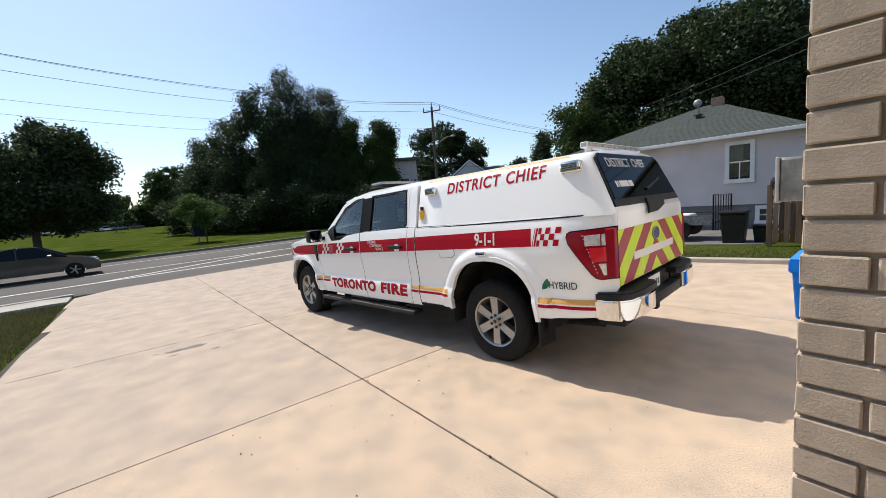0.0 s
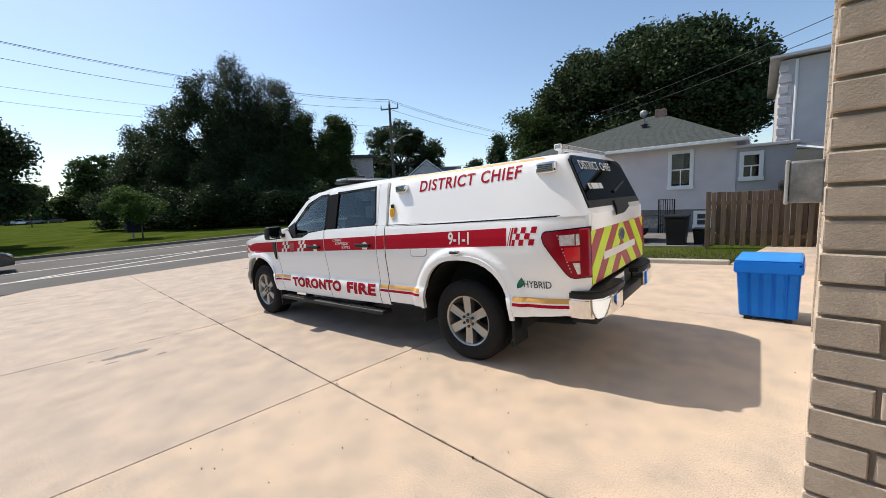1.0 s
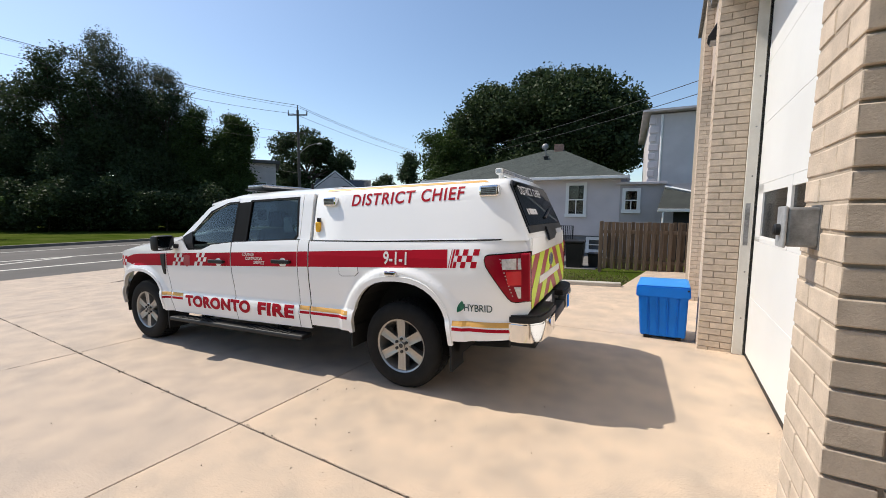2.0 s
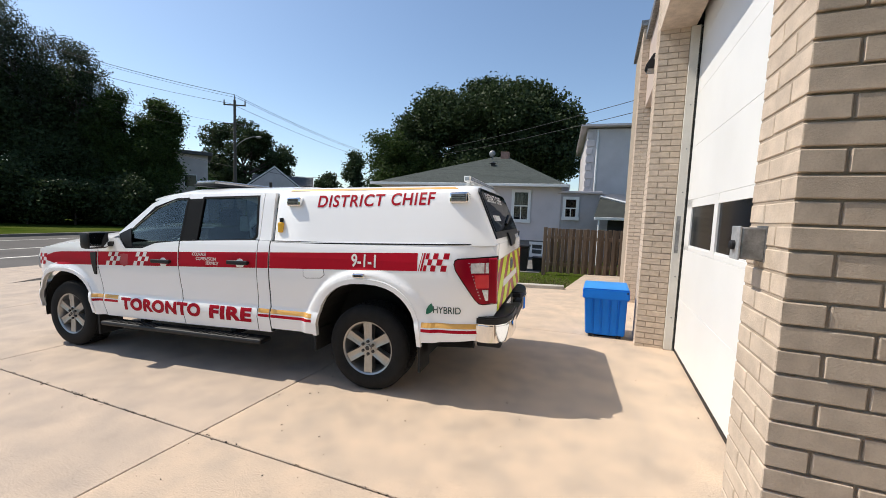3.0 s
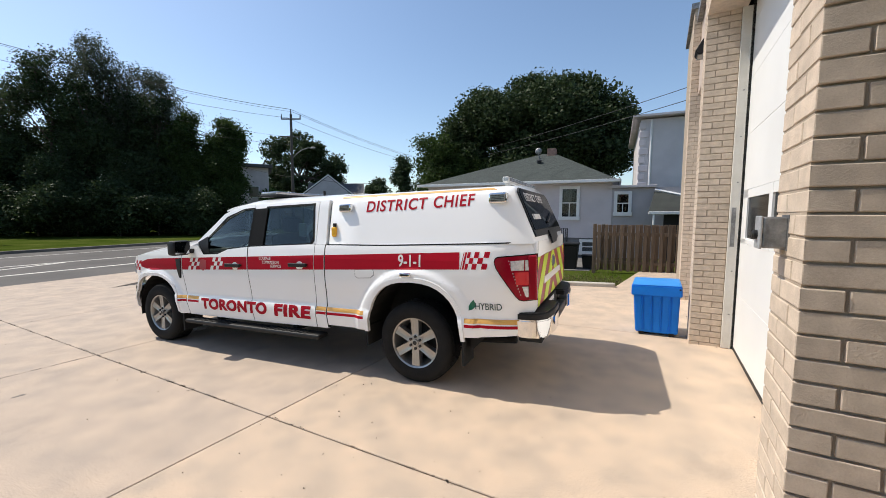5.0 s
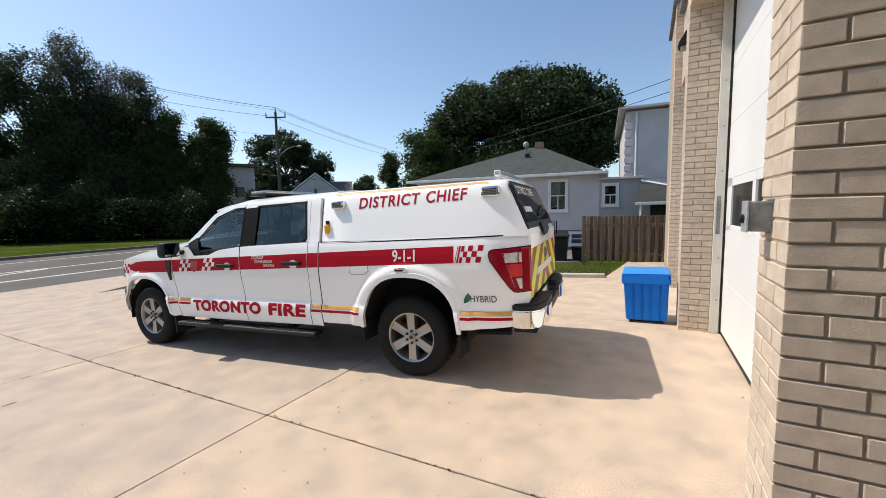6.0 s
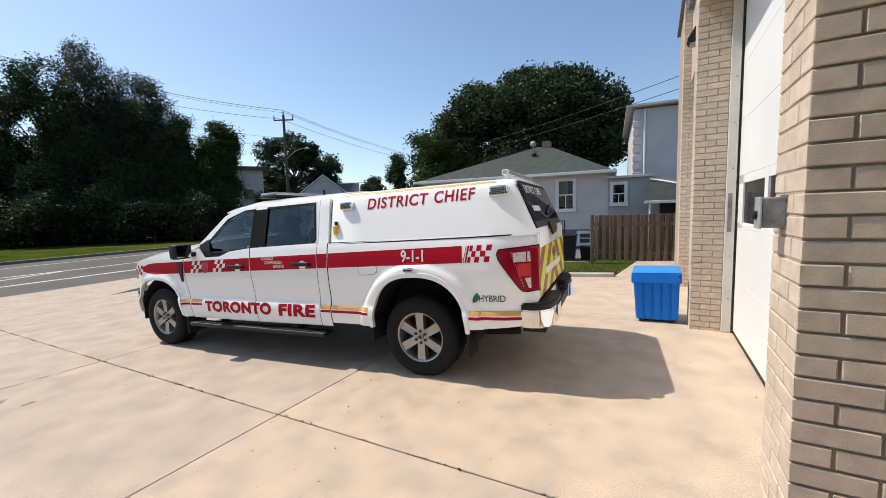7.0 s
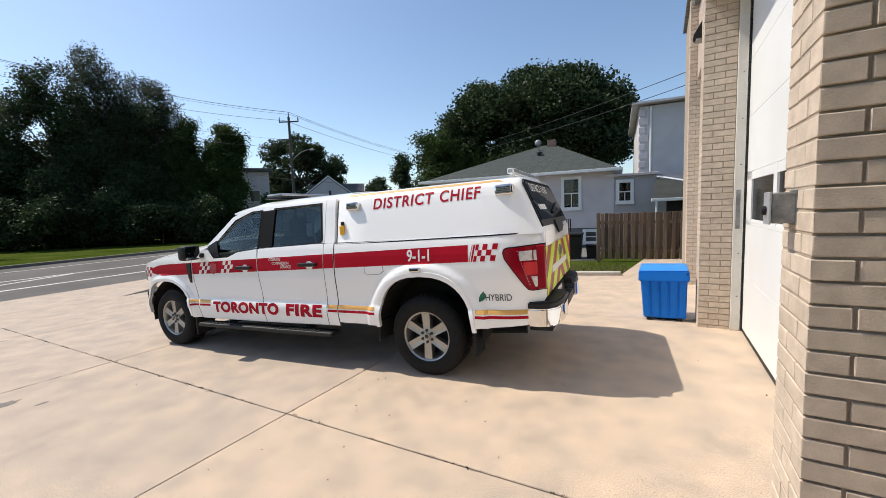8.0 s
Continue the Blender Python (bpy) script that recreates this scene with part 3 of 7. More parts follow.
core("wall_back", 9.0, 9.3, -9.2, 4.6, -0.3, TOP, M_ROOM_SHADE, "rear wall of the open bay, its shade painted near-black", "wall")
core("wall_inner_south", 0.62, 9.0, -7.95, -7.62, -0.3, TOP, M_ROOM_SHADE, "south wall of the open bay, its shade painted near-black", "wall")
core("wall_bay_back", 0.62, 0.9, -3.62, 4.6, -0.3, TOP, M_ROOM_SHADE, "inner wall behind the closed doors, its shade painted near-black", "wall")
for nm, a0, a1 in (("lintel_near", A1, 0.0), ("lintel_south", -7.62, A0)):
    core(nm, 0.0, 0.36, a0, a1, 3.88, TOP, M_BRICK, "painted brick lintel above a garage door", "lintel")
core("ceiling", 0.04, 9.3, -9.2, 2.78, TOP, TOP + 0.14, M_GREYMETAL, "flat metal-edged station roof", "roof")
core("coping", -0.05, 0.5, 2.79, 4.65, TOP + 0.25, TOP + 0.34, M_GREYMETAL, "grey sheet metal coping on the end pier", "coping")
core("panel_bay_three", 0.12, 0.30, 0.36, 2.83, 3.75, TOP, M_PANEL, "pinkish painted flat panel above the third bay", "panel")
core("door_bay_three", 0.43, 0.5, 0.36, 2.83, 0.0, 3.75, M_DOORWHITE, "white closed garage door of the third bay", "door")
core("floor_bay", 0.36, 9.0, -7.62, 2.83, -0.2, 0.045, M_WALK, "concrete threshold of the bays", "floor")

# garage doors: sections with a strip of windows
def garage_door(name, a0, a1, glazed):
    d = thing(name, "white sectional garage door with a strip of windows, closed", "garage door", WALL, kind="structure")
    z = 0.13
    rows_ = [(0.13, 0.743), (0.745, 1.333), (1.335, 1.903), (1.905, 2.503), (2.505, 3.103), (3.105, 3.703), (3.705, 4.2)]
    for i, (z0, z1) in enumerate(rows_):
        if i == 2 and glazed:
            bm = bmesh.new()
            box(bm, 0.43, 0.47, a0 + 0.03, a1 - 0.03, z0, z0 + 0.045)
            box(bm, 0.43, 0.47, a0 + 0.03, a1 - 0.03, z1 - 0.085, z1)
            edges_ = [a1 - 0.29, a1 - 1.225, a1 - 1.345, a1 - 2.28, a1 - 2.40, a1 - 3.34]
            box(bm, 0.43, 0.47, edges_[0], a1 - 0.03, z0, z1)
            for e0, e1 in ((edges_[2], edges_[1]), (edges_[4], edges_[3]), (a0 + 0.03, edges_[5])):
                box(bm, 0.428, 0.472, e0, e1, z0, z1)
            sec = part("window_section", bm, M_DOORWHITE, d)
            for e0, e1 in ((edges_[1], edges_[0]), (edges_[3], edges_[2]), (edges_[5], edges_[4])):
                part("pane", cube(0.445, 0.452, e0, e1, z0 + 0.045, z1 - 0.085), M_DOORGLASS, sec)
                part("pane_frame", prism(bmesh.new(), [(e0, z0 + 0.045), (e1, z0 + 0.045), (e1, z0 + 0.06), (e0, z0 + 0.06)], "x", 0.436, 0.46), M_TRIM, sec)
        else:
            bm = cube(0.43, 0.47, a0 + 0.03, a1 - 0.03, z0, z1, 0.0015, 1)
            part("section", bm, M_DOORWHITE, d)
    part("bottom_seal", cube(0.425, 0.47, a0 + 0.02, a1 - 0.02, 0.02, 0.13), M_BLACK, d, "black rubber seal")
    part("side_seal", cube(0.405, 0.43, a1 - 0.035, a1 - 0.012, 0.03, 4.2), M_BLACK, d, "black rubber seal")
    part("side_seal", cube(0.405, 0.43, a0 + 0.012, a0 + 0.035, 0.03, 4.2), M_BLACK, d, "black rubber seal")
    return d


garage_door("door_1", A1, 0.0, True)


def jamb(a, side, name):
    """Steel channel at the side of a bay; side is +1 where the bay lies north of it."""
    j = thing(name, "cream painted steel door jamb with rust at its foot", "jamb", WALL, kind="structure")
    a0, a1 = (a, a + 0.035) if side > 0 else (a - 0.035, a)
    part("channel", cube(0.315, 0.425, a0, a1, 0.03, 3.88, 0.003, 1), M_STEELJAMB, j)
    part("rust_patch", cube(0.313, 0.40, a0 - 0.001, a1 + 0.001, 0.03, 0.10), surface("rust", (0.20, 0.075, 0.03), 0.9, scale=18, vary=0.3, fine=80, bump=0.4), j)
    s = a0 - 0.003 if side < 0 else a1
    part("strike_plate", cube(0.335, 0.375, s, s + 0.003, 1.28, 1.72), M_GREYMETAL, j, "dull grey metal strip")
    for z in (0.5, 1.0, 1.5, 2.0, 2.5, 3.0):
        s = a0 - 0.004 if side < 0 else a1
        part("bolt", lathe(bmesh.new(), [(0.008, s), (0.008, s + 0.004)], 8, "y", (0.37, 0, z)), M_GREYMETAL, j)
    return j


jamb(0.0, -1, "jamb_far")
jamb(A1, 1, "jamb_near")
jamb(A0, -1, "jamb_south")


# bricks: shared meshes, each its own object under its pier
COURSE, JOINT = 0.0713, 0.009
brick_meshes = {}


def brick_mesh(l, d, seed):
    key = (round(l, 3), round(d, 3), seed)
    if key not in brick_meshes:
        r = random.Random(seed)
        bm = cube(0, d, 0, l, 0, COURSE - JOINT, 0.0035, 2)
        for v in bm.verts:
            v.co += Vector((r.uniform(-1, 1), r.uniform(-1, 1), r.uniform(-1, 1))) * 0.0009
        bmesh.ops.recalc_face_normals(bm, faces=bm.faces)
        me = bpy.data.meshes.new("brick")
        bm.to_mesh(me)
        bm.free()
        me.materials.append(M_BRICK)
        brick_meshes[key] = me
    return brick_meshes[key]


def lay(parent, l, d, dd, aa, z, seed):
    ob = new("brick", brick_mesh(l, d, seed))
    ob.parent = parent
    ob.location = (dd, aa, z)


def brick_pier(parent, a0, a1, courses, z0, depth=0.312):
    """Courses of corner-bonded brick on the street face and on the south return."""
    r = random.Random(int(a0 * 100))
    w = a1 - a0
    for i in range(courses):
        z = z0 + i * COURSE
        off = r.uniform(-0.0015, 0.0015)
        if i % 2 == 0:      # header on the return, stretcher on the street face
            lay(parent, 0.205, 0.10, off, a0 + off, z, r.randrange(6))
            lay(parent, w - 0.205 - JOINT, 0.10, 0, a0 + 0.205 + JOINT, z, r.randrange(6))
            lay(parent, 0.06, depth - 0.10 - JOINT, 0.10 + JOINT, a0 + r.uniform(-0.0015, 0.0015), z, r.randrange(6))
        else:
            lay(parent, 0.10, 0.205, off, a0 + off, z, r.randrange(6))
            lay(parent, w - 0.10 - JOINT, 0.10, 0, a0 + 0.10 + JOINT, z, r.randrange(6))
            lay(parent, 0.06, depth - 0.205 - JOINT, 0.205 + JOINT, a0 + r.uniform(-0.0015, 0.0015), z, r.randrange(6))


for pier, a0, a1, n, z0 in ((wall_near, A0, A1, 58, -0.0787), (wall_far, 0.0, 0.36, 70, -0.0848), (wall_north, 2.83, 3.16, 73, -0.05)):
    brick_pier(pier, a0, a1, n, z0)

# push-button box on the near pier
cb = thing("control_box", "small weathered grey metal push-button box on the pier", "control box", WALL @ Matrix.Translation((0, -3.782, 1.512)))
part("case", cube(-0.066, 0.002, 0.0, 0.075, 0.0, 0.106, 0.006), M_GREYMETAL, cb, "weathered grey metal case")
part("cover", cube(-0.074, -0.066, -0.003, 0.078, -0.003, 0.109, 0.003), surface("cover", (0.45, 0.46, 0.47), 0.5, metal=0.4, scale=20, vary=0.1, fine=80), cb)
btn = part("button", lathe(bmesh.new(), [(0.016, -0.074), (0.016, -0.084), (0.011, -0.088)], 16, "x", (0, 0.037, 0.045)), M_BLACK, cb, "round black push button")
part("back_plate", cube(-0.002, 0.006, -0.006, 0.081, -0.006, 0.112), M_GREYMETAL, cb)

# wall lamp above the third bay
wl = thing("wall_lamp", "black wedge-shaped floodlight on the station front", "wall lamp", WALL @ Matrix.Translation((0.12, 1.25, 3.86)))
bm = bmesh.new()
prism(bm, [(0, 0), (0, 0.22), (-0.08, 0.20), (-0.165, 0.05), (-0.13, 0)], "y", -0.12, 0.12)
bmesh.ops.bevel(bm, geom=bm.edges[:], offset=0.006, segments=1, affect="EDGES")
part("housing", bm, M_BLACK, wl)
part("lens", cube(-0.135, -0.03, -0.10, 0.10, -0.012, 0.0), M_LENS, wl, "clear lens")
part("photocell", lathe(bmesh.new(), [(0.018, -0.128), (0.018, -0.12)], 12, "y", (-0.05, 0, 0.13)), M_GREYMETAL, wl)

# ---- the pickup ----
YC = 0.955     # middle of the pickup; its near side lies at y = -0.05
truck = thing("pickup_truck", "white crew-cab fire pickup with red band, bed cap and chevron tailgate", "pickup truck", DRIVE)
BELT = [(0.40, 0.035), (0.52, 0.012), (0.60, -0.002), (0.665, 0.004), (0.70, 0.022), (0.80, 0.018), (0.97, 0.002), (1.08, 0.0), (1.20, 0.008), (1.30, 0.024), (1.37, 0.045)]


def flank(x, z):
    """Depth of the pickup's side at x, z: waist, sill flare, rounded nose and tail."""
    y = -0.045 + table(BELT, z)
    if x < -4.25:
        y += 0.30 * ((-4.25 - x) / 0.6) ** 2
    if x > 0.70:
        y += 0.15 * ((x - 0.70) / 0.46) ** 2
    for cx, cz, r in ((-3.98, 0.42, 0.50), (0.02, 0.44, 0.58)):
        d = math.hypot(x - cx, z - cz) - r
        y -= 0.032 * (1 - smoothstep(0.055, 0.115, d))
    return y


def house_side(x, z):
    """Depth of the cab side above the waist."""
    return -0.005 + 0.245 * max(0, z - 1.30) + 0.35 * max(0, z - 1.74) ** 1.3 + 0.03 * smoothstep(-2.4, -3.2, x)


def arch(cx, cz, hw, h, n=18):
    pts = []
    for k in range(n + 1):
        a = math.pi * k / n
        c, s = math.cos(a), math.sin(a)
        pts.append((cx + hw * math.copysign(abs(c) ** 0.8, c), cz + h * abs(s) ** 0.85))
    return pts          # from the rear (+x) foot over to the front foot


F_ARCH = arch(-3.97, 0.46, 0.475, 0.465)
R_ARCH = arch(0.01, 0.48, 0.495, 0.515)
FENDER = [(-3.395, 1.30), (-3.395, 1.0), (-3.325, 0.44), (-3.47, 0.44)] + F_ARCH + [(-4.50, 0.46), (-4.80, 0.62), (-4.86, 0.92), (-4.83, 1.08), (-4.72, 1.13), (-4.2, 1.215), (-3.7, 1.275)]
F_DOOR = [(-3.385, 1.30), (-3.385, 1.0), (-3.313, 0.435), (-2.138, 0.435), (-2.178, 1.05), (-2.186, 1.315), (-2.52, 1.285), (-2.70, 1.225), (-3.0, 1.215), (-3.12, 1.33)]
R_DOOR = [(-2.168, 1.315), (-2.168, 1.05), (-2.128, 0.435), (-1.185, 0.45), (-1.172, 0.9), (-1.172, 1.345), (-1.25, 1.345), (-1.92, 1.325)]
CORNER = [(-1.164, 1.345), (-1.164, 0.9), (-1.175, 0.45), (-1.032, 0.45), (-1.032, 1.345)]
BED = [(-1.018, 1.338), (-1.018, 0.49), (-0.51, 0.49)] + R_ARCH[::-1] + [(0.55, 0.52), (1.02, 0.56), (1.10, 0.70), (1.155, 0.80), (1.16, 1.365)]
# windows and frames
F_WIN = [(-3.0, 1.225), (-2.70, 1.235), (-2.52, 1.293), (-2.195, 1.322), (-2.185, 1.757), (-2.36, 1.752), (-2.62, 1.66), (-3.0, 1.40)]
R_WIN = [(-1.958, 1.330), (-1.25, 1.352), (-1.215, 1.40), (-1.265, 1.772), (-1.955, 1.764)]
F_FRAME = [[(-3.12, 1.335), (-3.0, 1.22), (-3.0, 1.40), (-2.62, 1.66), (-2.36, 1.752), (-2.185, 1.757), (-2.175, 1.815), (-2.42, 1.81), (-2.70, 1.715), (-3.16, 1.385)]]
R_FRAME = [[(-2.165, 1.815), (-2.180, 1.760), (-1.955, 1.764), (-1.265, 1.772), (-1.215, 1.40), (-1.25, 1.352), (-1.172, 1.352), (-1.19, 1.815)]]
B_POST = [[(-2.19, 1.322), (-1.962, 1.33), (-1.959, 1.762), (-2.182, 1.755)]]
C_POST = [[(-1.164, 1.347), (-1.032, 1.347), (-1.06, 1.815), (-1.182, 1.815)]]
W_TRIM = [[(-3.0, 1.215), (-2.70, 1.225), (-2.52, 1.285), (-1.24, 1.342), (-1.24, 1.357), (-2.52, 1.302), (-2.70, 1.241), (-3.0, 1.231)]]

for flip in (None, YC):
    part("front_fender", sheet([FENDER], flank, 0.03, step=(0.03, 0.025), flip=flip), M_WHITE, truck, smooth=35)
    fd = part("front_door", sheet([F_DOOR], flank, 0.03, step=(0.03, 0.025), flip=flip), M_WHITE, truck, smooth=35)
    rd = part("rear_door", sheet([R_DOOR], flank, 0.03, step=(0.03, 0.025), flip=flip), M_WHITE, truck, smooth=35)
    part("cab_corner", sheet([CORNER], flank, 0.03, step=(0.03, 0.025), flip=flip), M_WHITE, truck, smooth=35)
    part("bed_side", sheet([BED], flank, 0.03, step=(0.03, 0.025), flip=flip), M_WHITE, truck, smooth=35)
    part("door_frame", sheet(F_FRAME, house_side, 0.04, flip=flip), M_WHITE, truck, smooth=35)
    part("door_frame", sheet(R_FRAME, house_side, 0.04, flip=flip), M_WHITE, truck, smooth=35)
    part("rear_post", sheet(C_POST, house_side, 0.04, flip=flip), M_WHITE, truck, smooth=35)
    part("centre_post", sheet(B_POST, house_side, 0.03, lift=0.002, flip=flip), M_POST, truck, "black centre post", smooth=35)
    part("window_trim", sheet(W_TRIM, house_side, 0.02, lift=0.006, flip=flip), M_POST, truck)
    for nm, w in (("front_window", F_WIN), ("rear_window", R_WIN)):
        g = part(nm, sheet([w], lambda x, z: house_side(x, z) + 0.012, 0.004, flip=flip), M_TINT, truck, "tinted side window", smooth=35)
        g.visible_shadow = False
    SEAMS = [[(-3.402, 1.30), (-3.402, 1.0), (-3.33, 0.44), (-3.308, 0.44), (-3.378, 1.0), (-3.378, 1.30)],
             [(-2.19, 1.315), (-2.184, 1.05), (-2.143, 0.44), (-2.123, 0.44), (-2.162, 1.05), (-2.162, 1.315)],
             [(-1.18, 1.345), (-1.18, 0.9), (-1.19, 0.455), (-1.17, 0.455), (-1.158, 0.9), (-1.158, 1.345)],
             [(-1.04, 1.34), (-1.04, 0.46), (-1.01, 0.46), (-1.01, 1.34)]]
    for seam in SEAMS:
        part("door_seam", sheet([seam], flank, 0.02, lift=-0.003, flip=flip), M_UNDER, truck, "dark panel gap")
    part("cap_seal", sheet([[(-1.005, 1.318), (1.12, 1.355), (1.12, 1.366), (-1.005, 1.331)]], lambda x, z: flank(x, 1.34) - 0.003, 0.03, flip=flip), M_BLACK, truck, "black seal under the cap")
    part("headlight_side", sheet([[(-4.835, 1.075), (-4.62, 1.10), (-4.56, 1.06), (-4.66, 0.98), (-4.82, 0.93)]], flank, 0.02, lift=0.008, flip=flip), M_LENS, truck, "clear headlight", smooth=35)
    part("headlight_bezel", sheet([[(-4.85, 1.09), (-4.60, 1.118), (-4.53, 1.06), (-4.65, 0.965), (-4.84, 0.91)]], flank, 0.02, lift=0.004, flip=flip), M_BLACK, truck, smooth=35)
    for k in range(3):
        for q in range(3):
            if (k + q) % 2 == 0:
                x0, z0 = -4.50 + k * 0.06 + q * 0.02, 0.985 + q * 0.045
                part("check", sheet([[(x0, z0), (x0 + 0.06, z0), (x0 + 0.08, z0 + 0.045), (x0 + 0.02, z0 + 0.045)]], flank, 0.001, lift=0.0028, flip=flip), M_RED, truck)
    for w in (F_WIN, R_WIN):
        mx, mz = sum(p[0] for p in w) / len(w), sum(p[1] for p in w) / len(w)
        big = [(x + math.copysign(0.022, x - mx), z + math.copysign(0.018, z - mz)) for x, z in w]
        ring_q = [[w[i], w[(i + 1) % len(w)], big[(i + 1) % len(w)], big[i]] for i in range(len(w))]
        part("window_seal", sheet(ring_q, house_side, 0.012, lift=0.004, flip=flip), M_POST, truck, "black window seal")
    part("mirror_sail", sheet([[(-3.145, 1.37), (-3.02, 1.215), (-2.90, 1.215), (-2.97, 1.44)]], house_side, 0.012, lift=0.006, flip=flip), M_BLACK, truck)
    for pts, cx, cz in ((F_ARCH, -3.97, 0.46), (R_ARCH, 0.02, 0.48)):
        out_ = [(cx + (x - cx) * 1.075, cz + (z - cz) * 1.085 + 0.0) for x, z in pts]
        part("arch_lip", sheet([[pts[i], pts[i + 1], out_[i + 1], out_[i]] for i in range(len(pts) - 1)], flank, 0.03, lift=0.010, flip=flip), M_WHITE, truck, smooth=60)
    # wheel-house liners
    for cx, r, zc in ((-3.97, 0.52, 0.42), (0.02, 0.56, 0.46)):
        bm = bmesh.new()
        ys = (0.02, 0.42) if flip is None else (2 * YC - 0.42, 2 * YC - 0.02)
        rings = [[bm.verts.new((cx + r * math.cos(math.pi * k / 16 * 1.1 - 0.15), y, zc + r * math.sin(math.pi * k / 16 * 1.1 - 0.15))) for k in range(17)] for y in ys]
        for k in range(16):
            bm.faces.new((rings[0][k], rings[0][k + 1], rings[1][k + 1], rings[1][k]))
        bm.faces.new(rings[1] if flip is None else rings[0])
        part("wheel_liner", bm, M_UNDER, truck)

# inner body, floor and chassis
for nm, q in (("cab_floor", (-3.35, -1.05, 0.03, 1.88, 0.45, 0.60)), ("chassis", (-4.7, 1.0, 0.45, 1.46, 0.42, 0.62)), ("engine_block", (-4.75, -3.3, 0.36, 1.55, 0.5, 1.08)),
              ("firewall", (-3.36, -3.28, 0.04, 1.87, 0.5, 1.25)), ("cab_back", (-1.08, -1.0, 0.05, 1.86, 0.5, 1.32)), ("bed_tub", (-0.97, 1.1, 0.45, 1.46, 0.55, 1.30)),
              ("bed_front", (-0.97, -0.55, 0.02, 1.89, 0.55, 1.30)), ("bed_rear", (0.62, 1.08, 0.14, 1.77, 0.58, 1.30))):
    part(nm, cube(*q), M_UNDER, truck)
part("axle", tube(bmesh.new(), [(0, 0.1, 0.39), (0, 1.81, 0.39)], 0.05, 10), M_UNDER, truck)
part("axle", tube(bmesh.new(), [(-3.99, 0.1, 0.39), (-3.99, 1.81, 0.39)], 0.04, 10), M_UNDER, truck)
part("exhaust", tube(bmesh.new(), [(-0.6, 0.5, 0.40), (0.4, 0.42, 0.36), (0.9, 0.40, 0.40)], 0.035, 10), M_UNDER, truck)
part("differential", lathe(bmesh.new(), [(0.03, 0.79), (0.13, 0.86), (0.16, 0.95), (0.13, 1.04), (0.03, 1.11)], 20, "y", (0, 0, 0.39)), M_UNDER, truck)


def skin(name, xs, ys, height, material, label="", thick=-0.02, smooth=40):
    """A crowned panel over a grid of x and y."""
    bm = bmesh.new()
    rows_ = []
    for x in xs:
        rows_.append([bm.verts.new(height(x, y)) for y in ys])
    for a, b in zip(rows_, rows_[1:]):
        for i in range(len(ys) - 1):
            bm.faces.new((a[i], a[i + 1], b[i + 1], b[i]))
    ret = bmesh.ops.extrude_face_region(bm, geom=bm.faces[:])
    for v in ret["geom"]:
        if isinstance(v, bmesh.types.BMVert):
            v.co.z += thick
    return part(name, bm, material, truck, label, smooth=smooth)


def lin(a, b, n):
    return [a + (b - a) * k / n for k in range(n + 1)]


def bonnet(x, y):
    u = abs(y - YC) / 0.93
    edge = table([(-4.86, 1.06), (-4.78, 1.12), (-4.6, 1.16), (-4.2, 1.222), (-3.7, 1.283), (-3.2, 1.33)], x)
    z = edge + 0.085 * (1 - u ** 4) * smoothstep(-4.9, -4.5, x) + 0.018 * smoothstep(0.62, 0.55, u) * smoothstep(-4.8, -4.4, x)
    inset = 0.30 * ((-4.25 - x) / 0.6) ** 2 if x < -4.25 else 0
    return (x - 0.02 * (1 - u * u), YC + (y - YC) * (0.955 - inset * 0.95) / 0.93, z)


skin("bonnet", lin(-4.85, -3.2, 16), [YC + 0.93 * t for t in lin(-1, 1, 20)], bonnet, M_WHITE)


def roof_z(x, y):
    u = abs(y - YC) / 0.80
    ends = 0.05 * smoothstep(-2.35, -2.75, x)
    return (x, YC + (y - YC), 1.805 + 0.115 * (1 - u ** 3.0) - ends * (1 - 0.2 * u))


skin("roof", lin(-2.72, -1.04, 12), [YC + 0.80 * t for t in lin(-1, 1, 20)], roof_z, M_WHITE)


def shield(u, y, top, base, crown):
    w = abs(y - YC) / 0.8
    x = base + (top - base) * u - crown * (1 - w * w)
    z = (1.37 + 0.04 * (1 - w * w)) * (1 - u) + (1.80 + 0.085 * (1 - w ** 3)) * u
    half = 0.88 * (1 - u) + 0.79 * u
    return (x, YC + (y - YC) / 0.8 * half, z)


bm = bmesh.new()
rows_ = [[bm.verts.new(shield(u, YC + 0.8 * t, -2.70, -3.20, 0.10)) for t in lin(-1, 1, 12)] for u in lin(0, 1, 6)]
for a, b in zip(rows_, rows_[1:]):
    for i in range(12):
        bm.faces.new((a[i], a[i + 1], b[i + 1], b[i]))
g = part("windscreen", bm, M_CLEAR, truck, smooth=40)
g.visible_shadow = False
bm = bmesh.new()
prism(bm, [(0.14, 1.36), (1.77, 1.36), (1.70, 1.80), (0.21, 1.80)], "x", -1.06, -1.045)
part("rear_screen", bm, M_CAPGLASS, truck)

# cabin
bm = cube(-3.2, -2.85, 0.12, 1.79, 1.0, 1.27, 0.06)
part("dashboard", bm, M_SEAT, truck)
bm = bmesh.new()
ring = [(-2.78 + 0.05 * math.sin(a), 0.52 + 0.19 * math.cos(a), 1.19 + 0.17 * math.sin(a)) for a in lin(0, 2 * math.pi, 20)]
tube(bm, ring, 0.016, 6)
tube(bm, [(-2.79, 0.34, 1.19), (-2.79, 0.70, 1.19)], 0.022, 6)
part("steering_wheel", bm, M_BLACK, truck)
